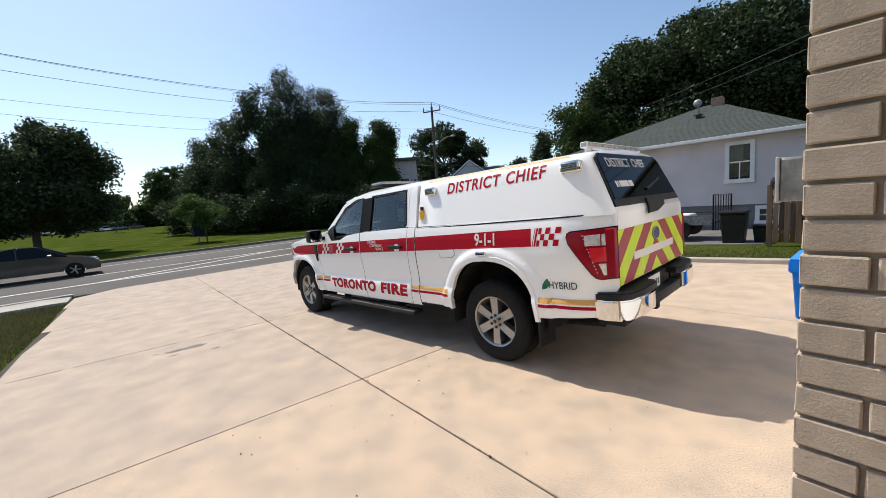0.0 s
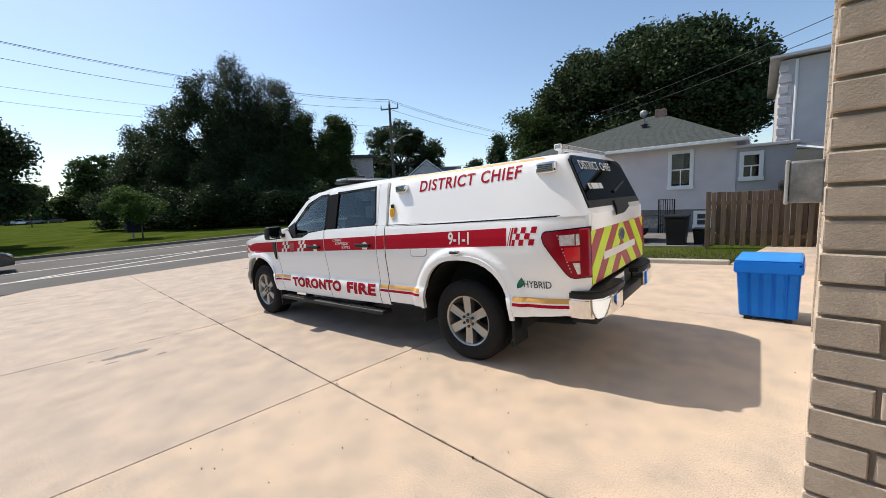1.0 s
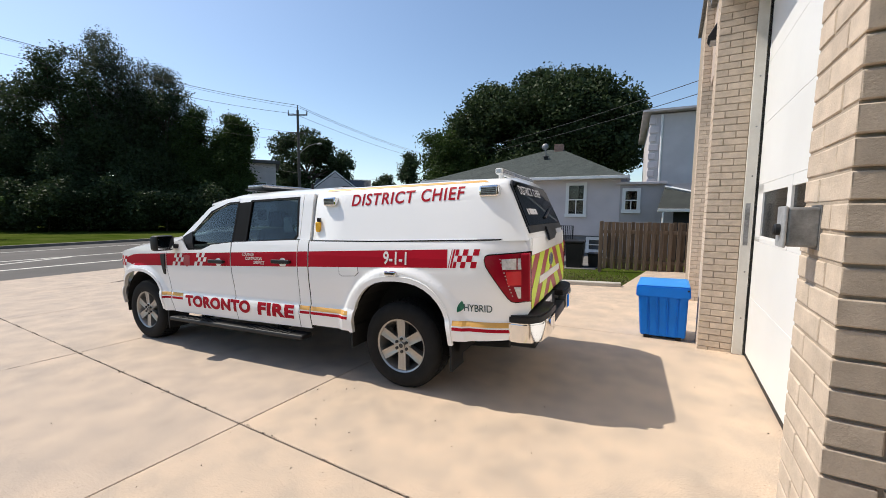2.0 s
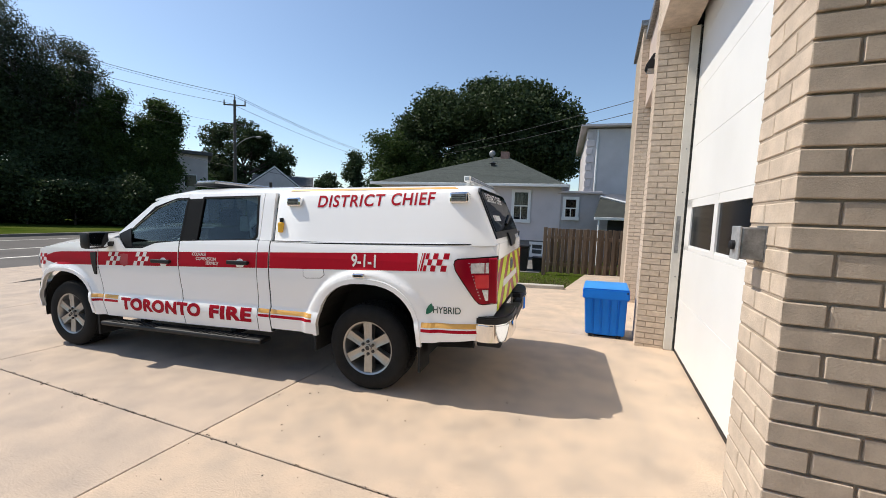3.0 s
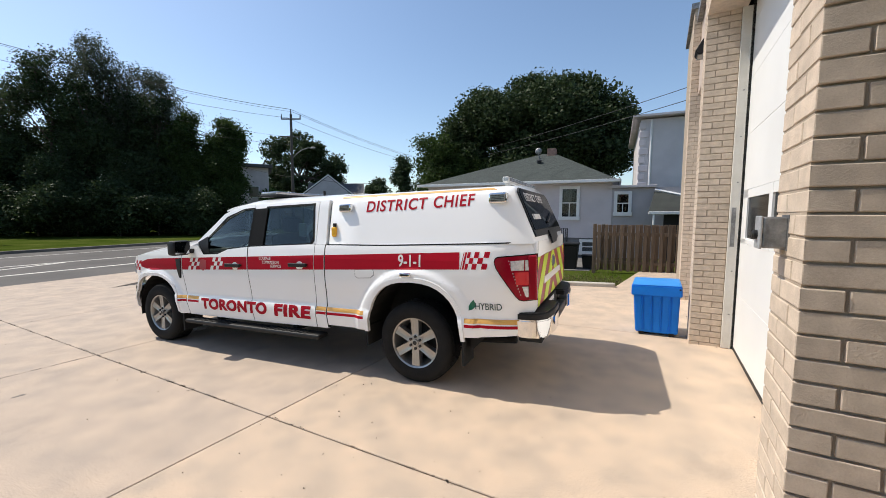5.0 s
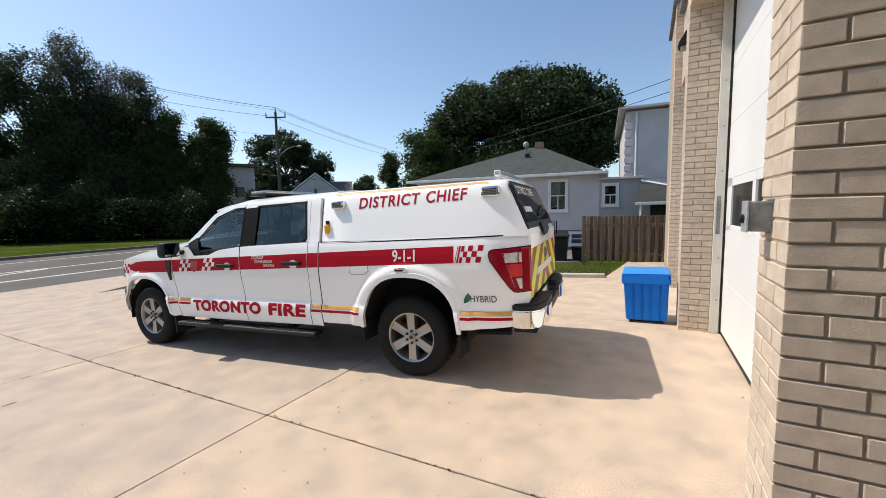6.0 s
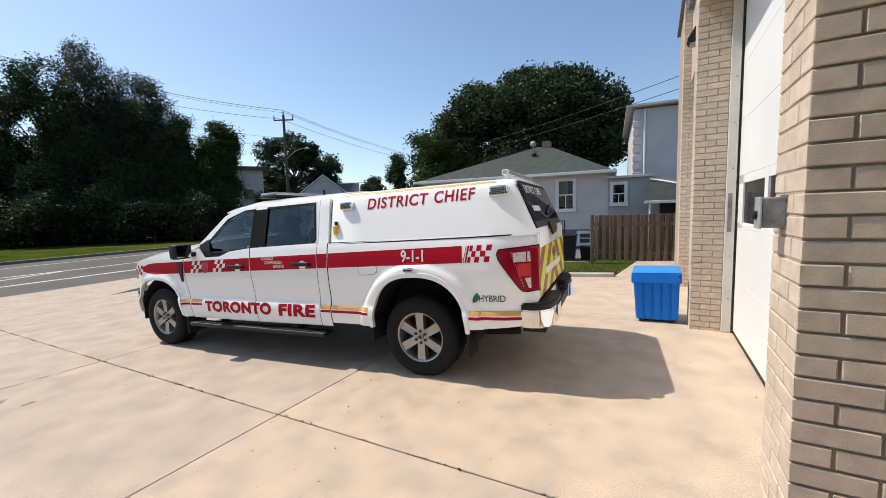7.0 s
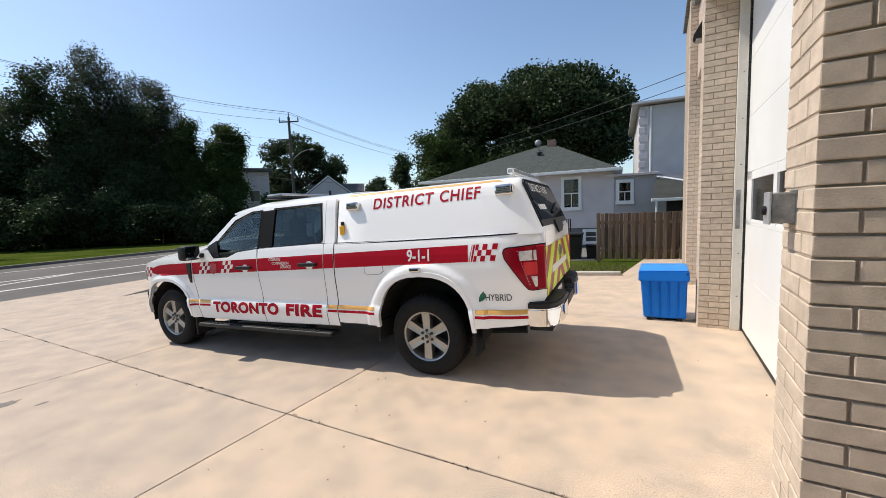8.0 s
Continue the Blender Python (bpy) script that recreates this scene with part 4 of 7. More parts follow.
for x in (-2.25, -1.45):
    for y in (0.50, 1.40):
        bm = cube(x - 0.25, x + 0.22, y - 0.25, y + 0.25, 0.78, 0.98, 0.06)
        box(bm, x + 0.12, x + 0.30, y - 0.25, y + 0.25, 0.92, 1.46, 0.07)
        box(bm, x + 0.20, x + 0.30, y - 0.13, y + 0.13, 1.47, 1.66, 0.04)
        part("seat", bm, M_SEAT, truck)
part("papers", cube(-3.02, -2.86, 0.55, 0.85, 1.272, 1.30, 0.01), M_LETTERWHITE, truck, "white papers on the dashboard")
part("cloth", cube(-1.62, -1.52, 0.22, 0.26, 1.42, 1.58, 0.015), M_LETTERWHITE, truck, "white cloth behind the rear window")

# nose: grille, lamps, bumper
bm = cube(-4.88, -4.80, 0.46, 1.45, 0.72, 1.06, 0.02)
part("grille", bm, M_BLACK, truck)
for z in (0.80, 0.89, 0.98):
    part("grille_bar", cube(-4.905, -4.875, 0.47, 1.44, z, z + 0.025, 0.006), M_BLACK, truck)
for s in (0, 1):
    def mir(y):
        return y if s == 0 else 2 * YC - y
    ya, yb = sorted((mir(0.17), mir(0.47)))
    bm = cube(-4.89, -4.72, ya, yb, 0.88, 1.075, 0.03)
    hl = part("headlight", bm, M_LENS, truck, "clear headlight")
    ya, yb = sorted((mir(0.20), mir(0.30)))
    part("lamp_rim", cube(-4.895, -4.86, ya, yb, 0.92, 1.04, 0.01), M_BLACK, hl)
bm = bmesh.new()
for y0, y1, x0 in ((0.18, 1.73, -4.93), ):
    box(bm, x0, -4.72, y0, y1, 0.50, 0.72, 0.04)
box(bm, -4.84, -4.55, 0.13, 0.30, 0.50, 0.66, 0.04)
box(bm, -4.84, -4.55, 1.61, 1.78, 0.50, 0.66, 0.04)
part("front_bumper", bm, M_CHROME, truck, smooth=40)
bm = bmesh.new()
box(bm, -4.80, -4.50, 0.16, 1.75, 0.34, 0.50, 0.04)
part("air_dam", bm, M_BLACK, truck)

# mirrors, handles, fender vents
for s in (0, 1):
    def fy(y):
        return y if s == 0 else 2 * YC - y
    ya, yb = sorted((fy(-0.27), fy(-0.05)))
    mr = part("mirror", cube(-3.30, -3.16, ya, yb, 1.215, 1.40, 0.035), M_BLACK, truck, "black door mirror", smooth=40)
    ya, yb = sorted((fy(-0.08), fy(0.05)))
    part("mirror_arm", cube(-3.24, -3.14, ya, yb, 1.235, 1.29, 0.015), M_BLACK, mr)
    ya, yb = sorted((fy(-0.25), fy(-0.07)))
    part("mirror_glass", cube(-3.162, -3.156, ya, yb, 1.235, 1.385), M_CHROME, mr)
    for x0, x1, z in ((-2.515, -2.255, 1.098), (-1.495, -1.24, 1.125)):
        h = part("door_handle", bmesh.new(), M_BLACK, truck)
        bm = bmesh.new()
        ya, yb = sorted((fy(-0.092), fy(-0.068)))
        box(bm, x0, x1, ya, yb, z - 0.02, z + 0.022, 0.01)
        for xx in (x0 + 0.015, x1 - 0.045):
            ya, yb = sorted((fy(-0.08), fy(-0.035)))
            box(bm, xx, xx + 0.03, ya, yb, z - 0.012, z + 0.012)
        bm.to_mesh(h.data)
        bm.free()
        ya, yb = sorted((fy(-0.047), fy(-0.03)))
        part("handle_cup", lathe(bmesh.new(), [(0.05, ya), (0.05, yb)], 20, "y", ((x0 + x1) / 2, 0, z - 0.012)), M_WHITE, h)
    part("fender_vent", sheet([[(-3.50, 1.155), (-3.405, 1.165), (-3.405, 1.08), (-3.41, 0.99), (-3.425, 0.905), (-3.45, 0.91), (-3.475, 1.02)]], flank, 0.02, lift=0.014, flip=None if s == 0 else YC), M_BLACK, truck, "black fender vent")
    # side step and mud flaps
    ya, yb = sorted((fy(-0.10), fy(0.06)))
    st = part("side_step", cube(-3.32, -1.10, ya, yb, 0.335, 0.385, 0.018), M_BLACK, truck, "black side step")
    for x0 in (-3.15, -1.95):
        ya, yb = sorted((fy(-0.085), fy(0.02)))
        bm = bmesh.new()
        for k in range(11):
            box(bm, x0 + k * 0.062, x0 + k * 0.062 + 0.035, ya, yb, 0.385, 0.392)
        part("tread", bm, M_UNDER, st)
    for x in (-2.9, -1.6):
        ya, yb = sorted((fy(0.05), fy(0.3)))
        part("bracket", cube(x, x + 0.06, ya, yb, 0.36, 0.46), M_UNDER, st)
    for x0, x1, z0, z1 in ((-3.47, -3.44, 0.20, 0.56), (-0.535, -0.515, 0.32, 0.52), (0.50, 0.525, 0.24, 0.62)):
        ya, yb = sorted((fy(-0.03), fy(0.22)))
        part("mud_flap", cube(x0, x1, ya, yb, z0, z1, 0.004), M_UNDER, truck, "black rubber mud flap")


# wheels: built once, then copied
def wheel_parts(thing_):
    prof = [(0.235, 0.02), (0.24, 0.005), (0.262, -0.006), (0.30, -0.014), (0.345, -0.012), (0.375, 0.004), (0.392, 0.03), (0.398, 0.06), (0.398, 0.20), (0.385, 0.245), (0.33, 0.27), (0.235, 0.26), (0.235, 0.02)]
    ty = part("tyre", lathe(bmesh.new(), prof, 64, caps=False), M_TYRE, thing_, smooth=30)
    bm = bmesh.new()
    for k in range(44):
        for y0, off in ((0.040, 0), (0.088, 0.5), (0.140, 0), (0.190, 0.5)):
            a = 2 * math.pi * (k + off) / 44
            mm = Matrix.Rotation(-a, 4, "Y") @ Matrix.Translation((0.3975, y0 + 0.022, 0)) @ Matrix.Diagonal((0.008, 0.042, 0.040, 1))
            bmesh.ops.create_cube(bm, size=1, matrix=mm)
    part("tread", bm, M_TYRE, ty)
    rim_prof = [(0.20, 0.16), (0.215, 0.05), (0.232, 0.008), (0.246, 0.0), (0.246, 0.02), (0.235, 0.03), (0.225, 0.19), (0.20, 0.19), (0.20, 0.16)]
    rim = part("rim", lathe(bmesh.new(), rim_prof, 64, caps=False), M_ALLOY, thing_, "silver alloy rim", smooth=30)
    part("rim_barrel", lathe(bmesh.new(), [(0.228, 0.03), (0.222, 0.16), (0.10, 0.15), (0.001, 0.15)], 48, caps=False), M_ALLOYDARK, rim, smooth=30)
    for k in range(6):
        bm = bmesh.new()
        pts = [(-0.036, 0.055), (-0.043, 0.238), (0.043, 0.238), (0.036, 0.055)]
        lo = [bm.verts.new((x, 0.022 if z < 0.1 else 0.012, z)) for x, z in pts]
        hi = [bm.verts.new((x * 1.15, 0.075, z)) for x, z in pts]
        mid = [bm.verts.new((x * 0.25, 0.030 if z < 0.1 else 0.017, z)) for x, z in pts]
        bm.faces.new((lo[0], lo[1], mid[1], mid[0]))
        bm.faces.new((mid[3], mid[2], lo[2], lo[3]))
        bm.faces.new((mid[0], mid[1], mid[2], mid[3]))
        bm.faces.new(hi[::-1])
        for i in range(4):
            j = (i + 1) % 4
            if i in (0, 2):
                bm.faces.new((lo[j], lo[i], hi[i], hi[j]))
        bm.faces.new((lo[1], mid[1], mid[2], lo[2], hi[2], hi[1]))
        bm.faces.new((lo[0], mid[0], mid[3], lo[3], hi[3], hi[0]))
        bmesh.ops.transform(bm, matrix=Matrix.Rotation(2 * math.pi * k / 6, 4, "Y"), verts=bm.verts)
        part("spoke", bm, M_ALLOY, rim)
    part("hub_disc", lathe(bmesh.new(), [(0.085, 0.09), (0.088, 0.03), (0.07, 0.022), (0.035, 0.022), (0.032, 0.008), (0.02, 0.005)], 32), M_ALLOY, rim, smooth=30)
    part("hub_emblem", lathe(bmesh.new(), [(0.022, 0.006), (0.018, 0.003)], 20), M_ALLOYDARK, rim)
    for k in range(6):
        a = 2 * math.pi * (k + 0.5) / 6
        part("lug_nut", lathe(bmesh.new(), [(0.0145, 0.03), (0.0145, 0.010), (0.008, 0.006)], 8, "y", (0.058 * math.cos(a), 0, 0.058 * math.sin(a))), M_ALLOYDARK, rim)


wheels = []
for x, y, rot in ((0, 0, 0), (-3.99, 0, 0), (0, 2 * YC, 180), (-3.99, 2 * YC, 180)):
    w = new("wheel")
    w.empty_display_size = 0.2
    w.parent = truck
    w.matrix_basis = pose(x, y, 0.392, 0, 0, rot)
    wheels.append(w)
wheel_parts(wheels[0])
src = list(wheels[0].children_recursive)
for w in wheels[1:]:
    made = {wheels[0]: w}
    for o in src:
        c = o.copy()
        scene.collection.objects.link(c)
        c.parent = made[o.parent]
        made[o] = c

# tail: tailgate, lamps, bumper
part("tailgate", cube(1.10, 1.155, 0.11, 1.80, 0.79, 1.362, 0.012), M_WHITE, truck, smooth=40)
TG = 1.1555
CHEV = (0.118, 1.792, 0.80, 1.225)


def clip_poly(poly, ax, val, keep_less):
    out = []
    for (p, q) in zip(poly, poly[1:] + poly[:1]):
        ip, iq = ((p[ax] <= val) == keep_less), ((q[ax] <= val) == keep_less)
        if ip:
            out.append(p)
        if ip != iq:
            t = (val - p[ax]) / (q[ax] - p[ax])
            out.append((p[0] + t * (q[0] - p[0]), p[1] + t * (q[1] - p[1])))
    return out


M_BRIGHTRED = surface("bright_red_lens", (0.62, 0.02, 0.03), 0.15, scale=3, vary=0.06, fine=200, bump=0.03, coat=0.2)
stripe = 0.43
chev = part("chevron_panel", cube(TG, TG + 0.003, CHEV[0], CHEV[1], CHEV[2], CHEV[3]), M_CRIMSON, truck, "red and lime reflective chevrons")
for side in (-1, 1):
    for k in range(-2, 7):
        y_edge = k * stripe + 0.16
        base = [(y_edge, CHEV[2] - 0.2), (y_edge + stripe * 0.5, CHEV[2] - 0.2), (y_edge + stripe * 0.5 - 0.92, CHEV[3] + 0.15), (y_edge - 0.92, CHEV[3] + 0.15)]
        poly = [(YC + side * u, z) for u, z in base]
        lims = ((0, YC, side < 0), (0, CHEV[0] if side < 0 else CHEV[1], side > 0), (1, CHEV[2], False), (1, CHEV[3], True))
        for ax, val, less in lims:
            if poly:
                poly = clip_poly(poly, ax, val, less)
        if len(poly) >= 3:
            part("lime_stripe", prism(bmesh.new(), poly, "x", TG + 0.003, TG + 0.006), M_LIME, chev)
em = part("emblem", lathe(bmesh.new(), [(0.075, TG), (0.075, TG + 0.012), (0.06, TG + 0.016)], 28, "x", (0, YC, 1.12)), M_GREYMETAL, truck, "oval badge with a dark blue field")
field = part("badge_field", lathe(bmesh.new(), [(0.058, TG + 0.016), (0.056, TG + 0.018), (0.001, TG + 0.018)], 28, "x", (0, YC, 1.12)), surface("badge_blue", (0.01, 0.03, 0.12), 0.3, scale=20, vary=0.05, fine=80, bump=0.0), em)
field.data.transform(Matrix.Translation((0, YC, 1.12)) @ Matrix.Diagonal((1, 1.25, 0.8, 1)) @ Matrix.Translation((0, -YC, -1.12)))
em.data.transform(Matrix.Translation((0, YC, 1.12)) @ Matrix.Diagonal((1, 1.25, 0.8, 1)) @ Matrix.Translation((0, -YC, -1.12)))
part("name_plate", cube(TG, TG + 0.009, 0.42, 1.45, 0.955, 1.02, 0.003), M_LETTERWHITE, truck, "plain white strip")
for s in (0, 1):
    fl = None if s == 0 else YC
    TL = [(0.824, 1.195), (0.830, 1.220), (0.848, 1.233), (1.158, 1.255), (1.158, 0.872), (1.05, 0.864), (1.022, 0.872), (0.995, 0.900), (0.838, 1.145)]
    rim_ = [(0.815, 1.196), (0.822, 1.226), (0.844, 1.242), (1.160, 1.264), (1.160, 0.863), (1.048, 0.855), (1.016, 0.864), (0.988, 0.894), (0.829, 1.142)]
    part("lamp_bezel", sheet([rim_], flank, 0.02, lift=0.007, step=(0.03, 0.1), flip=fl), M_POST, truck, "thin black lamp surround")
    tl = part("tail_light", sheet([TL], flank, 0.03, lift=0.014, step=(0.03, 0.1), flip=fl), M_TAILRED, truck, "red tail light with clear panes", smooth=35)
    for poly, mt in (([(0.955, 1.205), (1.06, 1.21), (1.06, 1.125), (0.96, 1.125)], M_CLEARLENS), ([(1.07, 1.21), (1.145, 1.212), (1.145, 1.125), (1.07, 1.125)], M_CLEARLENS), ([(1.045, 0.985), (1.092, 0.985), (1.092, 0.895), (1.072, 0.895)], M_CLEARLENS), ([(1.098, 0.985), (1.147, 0.985), (1.147, 0.895), (1.098, 0.895)], M_CLEARLENS)):
        part("lens", sheet([poly], flank, 0.02, lift=0.022, step=(0.03, 0.1), flip=fl), mt, tl, "clear lens")
    part("lens", sheet([[(0.985, 1.11), (1.148, 1.11), (1.148, 1.0), (1.0, 1.0)]], flank, 0.02, lift=0.020, step=(0.03, 0.1), flip=fl), M_BRIGHTRED, tl)
    for q in range(12):
        xx, zz = 0.952 + 0.088 * q / 11, 1.205 - 0.29 * q / 11
        part("reflector_dot", sheet([[(xx - 0.014, zz - 0.004), (xx - 0.007, zz - 0.004), (xx - 0.007, zz + 0.004), (xx - 0.014, zz + 0.004)]], flank, 0.012, lift=0.018, step=(0.1, 0.1), flip=fl), M_CLEARLENS, tl)
    ya, yb = sorted((0.045, 0.108)) if s == 0 else (2 * YC - 0.108, 2 * YC - 0.045)
    part("lamp_return", cube(1.09, 1.163, ya, yb, 0.872, 1.252, 0.012), M_TAILRED, tl)
plan = [(1.0, 0.02), (1.09, 0.01), (1.18, 0.035), (1.245, 0.11), (1.275, 0.30), (1.275, 2 * YC - 0.30), (1.245, 2 * YC - 0.11), (1.18, 2 * YC - 0.035), (1.09, 2 * YC - 0.01), (1.0, 2 * YC - 0.02)]
rb = part("rear_bumper", cube(1.0, 1.235, 0.54, 2 * YC - 0.54, 0.53, 0.625, 0.01), M_BLACK, truck, "rear bumper with chrome corners and black middle", smooth=40)
for s in (0, 1):
    bm = bmesh.new()
    end = plan[:5] + [(1.275, 0.52), (1.255, 0.56), (1.0, 0.56)]
    prism(bm, end if s == 0 else [(x, 2 * YC - y) for x, y in end[::-1]], "z", 0.545, 0.70)
    bmesh.ops.recalc_face_normals(bm, faces=bm.faces[:])
    bmesh.ops.bevel(bm, geom=[e for e in bm.edges if abs(e.verts[0].co.z - e.verts[1].co.z) < 1e-4], offset=0.012, segments=2, affect="EDGES")
    part("bumper_end", bm, M_CHROME, rb, "chrome bumper corner", smooth=40)
for s in (0, 1):           # black treads on both ends, a recess for the plate between them
    bm = bmesh.new()
    end = [(1.0, 0.032), (1.082, 0.022), (1.172, 0.047), (1.237, 0.122), (1.267, 0.312), (1.267, 0.60), (1.235, 0.66), (1.0, 0.66)]
    prism(bm, end if s == 0 else [(x, 2 * YC - y) for x, y in end[::-1]], "z", 0.70, 0.757)
    bmesh.ops.recalc_face_normals(bm, faces=bm.faces[:])
    bmesh.ops.bevel(bm, geom=[e for e in bm.edges if all(v.co.z > 0.75 for v in e.verts)], offset=0.012, segments=2, affect="EDGES")
    part("step_pad", bm, M_BLACK, rb, smooth=40)
part("plate_recess", cube(1.0, 1.150, 0.58, 2 * YC - 0.58, 0.60, 0.752, 0.008), M_BLACK, rb)
pl = part("plate", cube(1.152, 1.157, 0.74, 1.04, 0.615, 0.745, 0.002), M_LETTERWHITE, rb, "white number plate")
for k in range(5):
    part("plate_bar", cube(1.157, 1.1585, 0.765 + k * 0.052, 0.80 + k * 0.052, 0.65, 0.705), M_DARKTEXT, pl)
part("tow_hitch", cube(1.02, 1.16, 0.91, 1.0, 0.42, 0.50, 0.006), M_UNDER, truck)
part("rear_skirt", cube(1.0, 1.2, 0.06, 1.85, 0.50, 0.57, 0.01), M_UNDER, truck)

# bed cap
SECT = [(0.0, 1.348), (0.012, 1.40), (0.045, 1.55), (0.085, 1.70), (0.108, 1.775), (0.13, 1.81), (0.165, 1.838), (0.22, 1.856), (0.40, 1.876), (0.70, 1.890), (YC, 1.894)]
SECT = SECT + [(2 * YC - y, z) for y, z in SECT[-2::-1]]
bm = bmesh.new()


def cap_ring(x, slant, pinch):
    out = []
    for y, z in SECT:
        xx = x - slant * (z - 1.348)
        yy = YC + (y - 0.02 * 0 - YC) * (1 - pinch)
        out.append(bm.verts.new((xx, yy, z)))
    return out


rings = [cap_ring(x, s, p) for x, s, p in ((-1.01, 0.03, 0.03), (-0.985, 0.02, 0.004), (-0.6, 0, 0), (0, 0, 0), (0.6, 0.12, 0), (0.90, 0.30, 0.02), (1.05, 0.38, 0.055), (1.13, 0.42, 0.10), (1.155, 0.43, 0.135))]
for a, b in zip(rings, rings[1:]):
    for i in range(len(SECT) - 1):
        bm.faces.new((a[i], a[i + 1], b[i + 1], b[i]))
bm.faces.new(rings[0])
bm.faces.new(rings[-1][::-1])
cap = part("bed_cap", bm, M_WHITE, truck, "tall white fibreglass bed cap", smooth=50)


def cap_side(x, z):
    pinch = table([(0.6, 0.0), (0.9, 0.02), (1.05, 0.055), (1.13, 0.10), (1.155, 0.135)], x + table([(0.5, 0.11), (0.8, 0.30), (1.0, 0.40)], x) * (z - 1.348))
    return YC + (table([(zz, y) for y, zz in SECT[:9]], z) - YC) * (1 - pinch)


def cap_back(y, z, out=0.0):
    """A point on the cap's slanting back, so far out of it."""
    return (1.155 - 0.43 * (z - 1.348) + 0.918 * out, y, z + 0.395 * out)


def back_panel(name, poly, lo, hi, mat, parent, label=""):
    bm = bmesh.new()
    a = [bm.verts.new(cap_back(y, z, lo)) for y, z in poly]
    b = [bm.verts.new(cap_back(y, z, hi)) for y, z in poly]
    bm.faces.new(a)
    bm.faces.new(b[::-1])
    for i in range(len(poly)):
        j = (i + 1) % len(poly)
        bm.faces.new((a[i], a[j], b[j], b[i]))
    return part(name, bm, mat, parent, label)


hatch = back_panel("hatch", [(0.155, 1.40), (1.755, 1.40), (1.69, 1.80), (1.61, 1.838), (0.30, 1.838), (0.22, 1.80)], 0.0, 0.014, M_BLACK, cap, "black glazed rear hatch")
back_panel("hatch_glass", [(0.19, 1.455), (1.72, 1.455), (1.67, 1.79), (1.60, 1.825), (0.31, 1.825), (0.24, 1.79)], 0.014, 0.020, M_CAPGLASS, hatch, "dark glass")
back_panel("hatch_handle", [(0.71, 1.305), (0.95, 1.31), (1.19, 1.355), (1.24, 1.43), (0.80, 1.43), (0.78, 1.36)], 0.012, 0.03, M_BLACK, hatch)
back_panel("wiper", [(0.95, 1.50), (1.42, 1.60), (1.42, 1.615), (0.93, 1.52)], 0.02, 0.035, M_BLACK, hatch)


def on_back(y0, z0):
    return lambda u, v, o: cap_back(y0 + u, z0 + v * 0.918, 0.0225 - o)


bm = lettering("DISTRICT", 0.1, on_back(0.36, 1.715), height=0.085, width=0.49, step=0)
part("hatch_lettering", bm, M_LETTERWHITE, hatch, "white word")
bm = lettering("CHIEF", 0.1, on_back(0.91, 1.715), height=0.085, width=0.31, step=0)
part("hatch_lettering", bm, M_LETTERWHITE, hatch, "white word")
for k, (a, b) in enumerate(((0.34, 0.37), (0.385, 0.40), (0.42, 0.60), (0.615, 0.70))):
    back_panel("hatch_bar", [(a, 1.545), (b, 1.545), (b, 1.595), (a, 1.595)], 0.020, 0.022, M_LETTERWHITE, hatch)
bm = bmesh.new()
box(bm, 0.80, 0.86, 0.34, 1.57, 1.905, 1.955, 0.008)
for y in (0.42, 0.95, 1.48):
    box(bm, 0.81, 0.85, y - 0.02, y + 0.02, 1.87, 1.91)
lb = part("traffic_bar", bm, M_TRIM, cap, "white light bar on the cap's rear")
for k in range(9):
    part("bar_lens", cube(0.86, 0.866, 0.37 + k * 0.131, 0.37 + k * 0.131 + 0.118, 1.915, 1.947), M_LENS, lb)
part("bar_lens", cube(0.81, 0.85, 0.335, 0.341, 1.915, 1.947), M_LENS, lb)

# cap lamps and tag, side marker
for x0, x1, z0, z1 in ((-0.878, -0.722, 1.676, 1.762), (0.738, 0.908, 1.70, 1.795)):
    zc, xc = (z0 + z1) / 2, (x0 + x1) / 2
    bm = cube(x0, x1, cap_side(xc, zc) - 0.045, cap_side(xc, zc) + 0.05, z0, z1, 0.02)
    lamp = part("side_lamp", bm, M_CHROME, cap, "chrome-framed warning lamp", smooth=40)
    part("lamp_lens", cube(x0 + 0.018, x1 - 0.018, cap_side(xc, zc) - 0.052, cap_side(xc, zc), z0 + 0.014, z1 - 0.014, 0.008), M_LAMPLENS, lamp)
    for k in range(4):
        zz = z0 + 0.024 + k * 0.014
        part("lens_rib", cube(x0 + 0.025, x1 - 0.025, cap_side(xc, zc) - 0.055, cap_side(xc, zc) - 0.05, zz, zz + 0.005), M_BLACK, lamp)
bm = cube(-0.955, -0.90, 0.005, 0.05, 1.425, 1.525, 0.014)
tag = part("amber_tag", bm, M_AMBER, cap, "amber plastic tag on a clip")
part("clip", cube(-0.94, -0.915, 0.02, 0.07, 1.52, 1.565, 0.005), M_BLACK, tag)
SMY = flank(-0.03, 1.065)
bm = cube(-0.09, 0.03, SMY - 0.026, SMY + 0.03, 1.045, 1.085, 0.012)
sm = part("side_marker", bm, M_CHROME, truck)
part("marker_lens", cube(-0.07, 0.01, SMY - 0.031, SMY - 0.01, 1.055, 1.075, 0.004), M_BLACK, sm)
part("fuel_gap", sheet([[(-0.636, 1.098), (-0.414, 1.106), (-0.404, 1.046), (-0.447, 1.014), (-0.603, 1.006), (-0.636, 1.027)]], flank, 0.01, lift=0.0008), M_GREYMETAL, truck)
part("fuel_door", sheet([[(-0.63, 1.092), (-0.42, 1.10), (-0.41, 1.05), (-0.45, 1.02), (-0.60, 1.012), (-0.63, 1.03)]], flank, 0.01, lift=0.003), M_WHITE, truck, smooth=35)

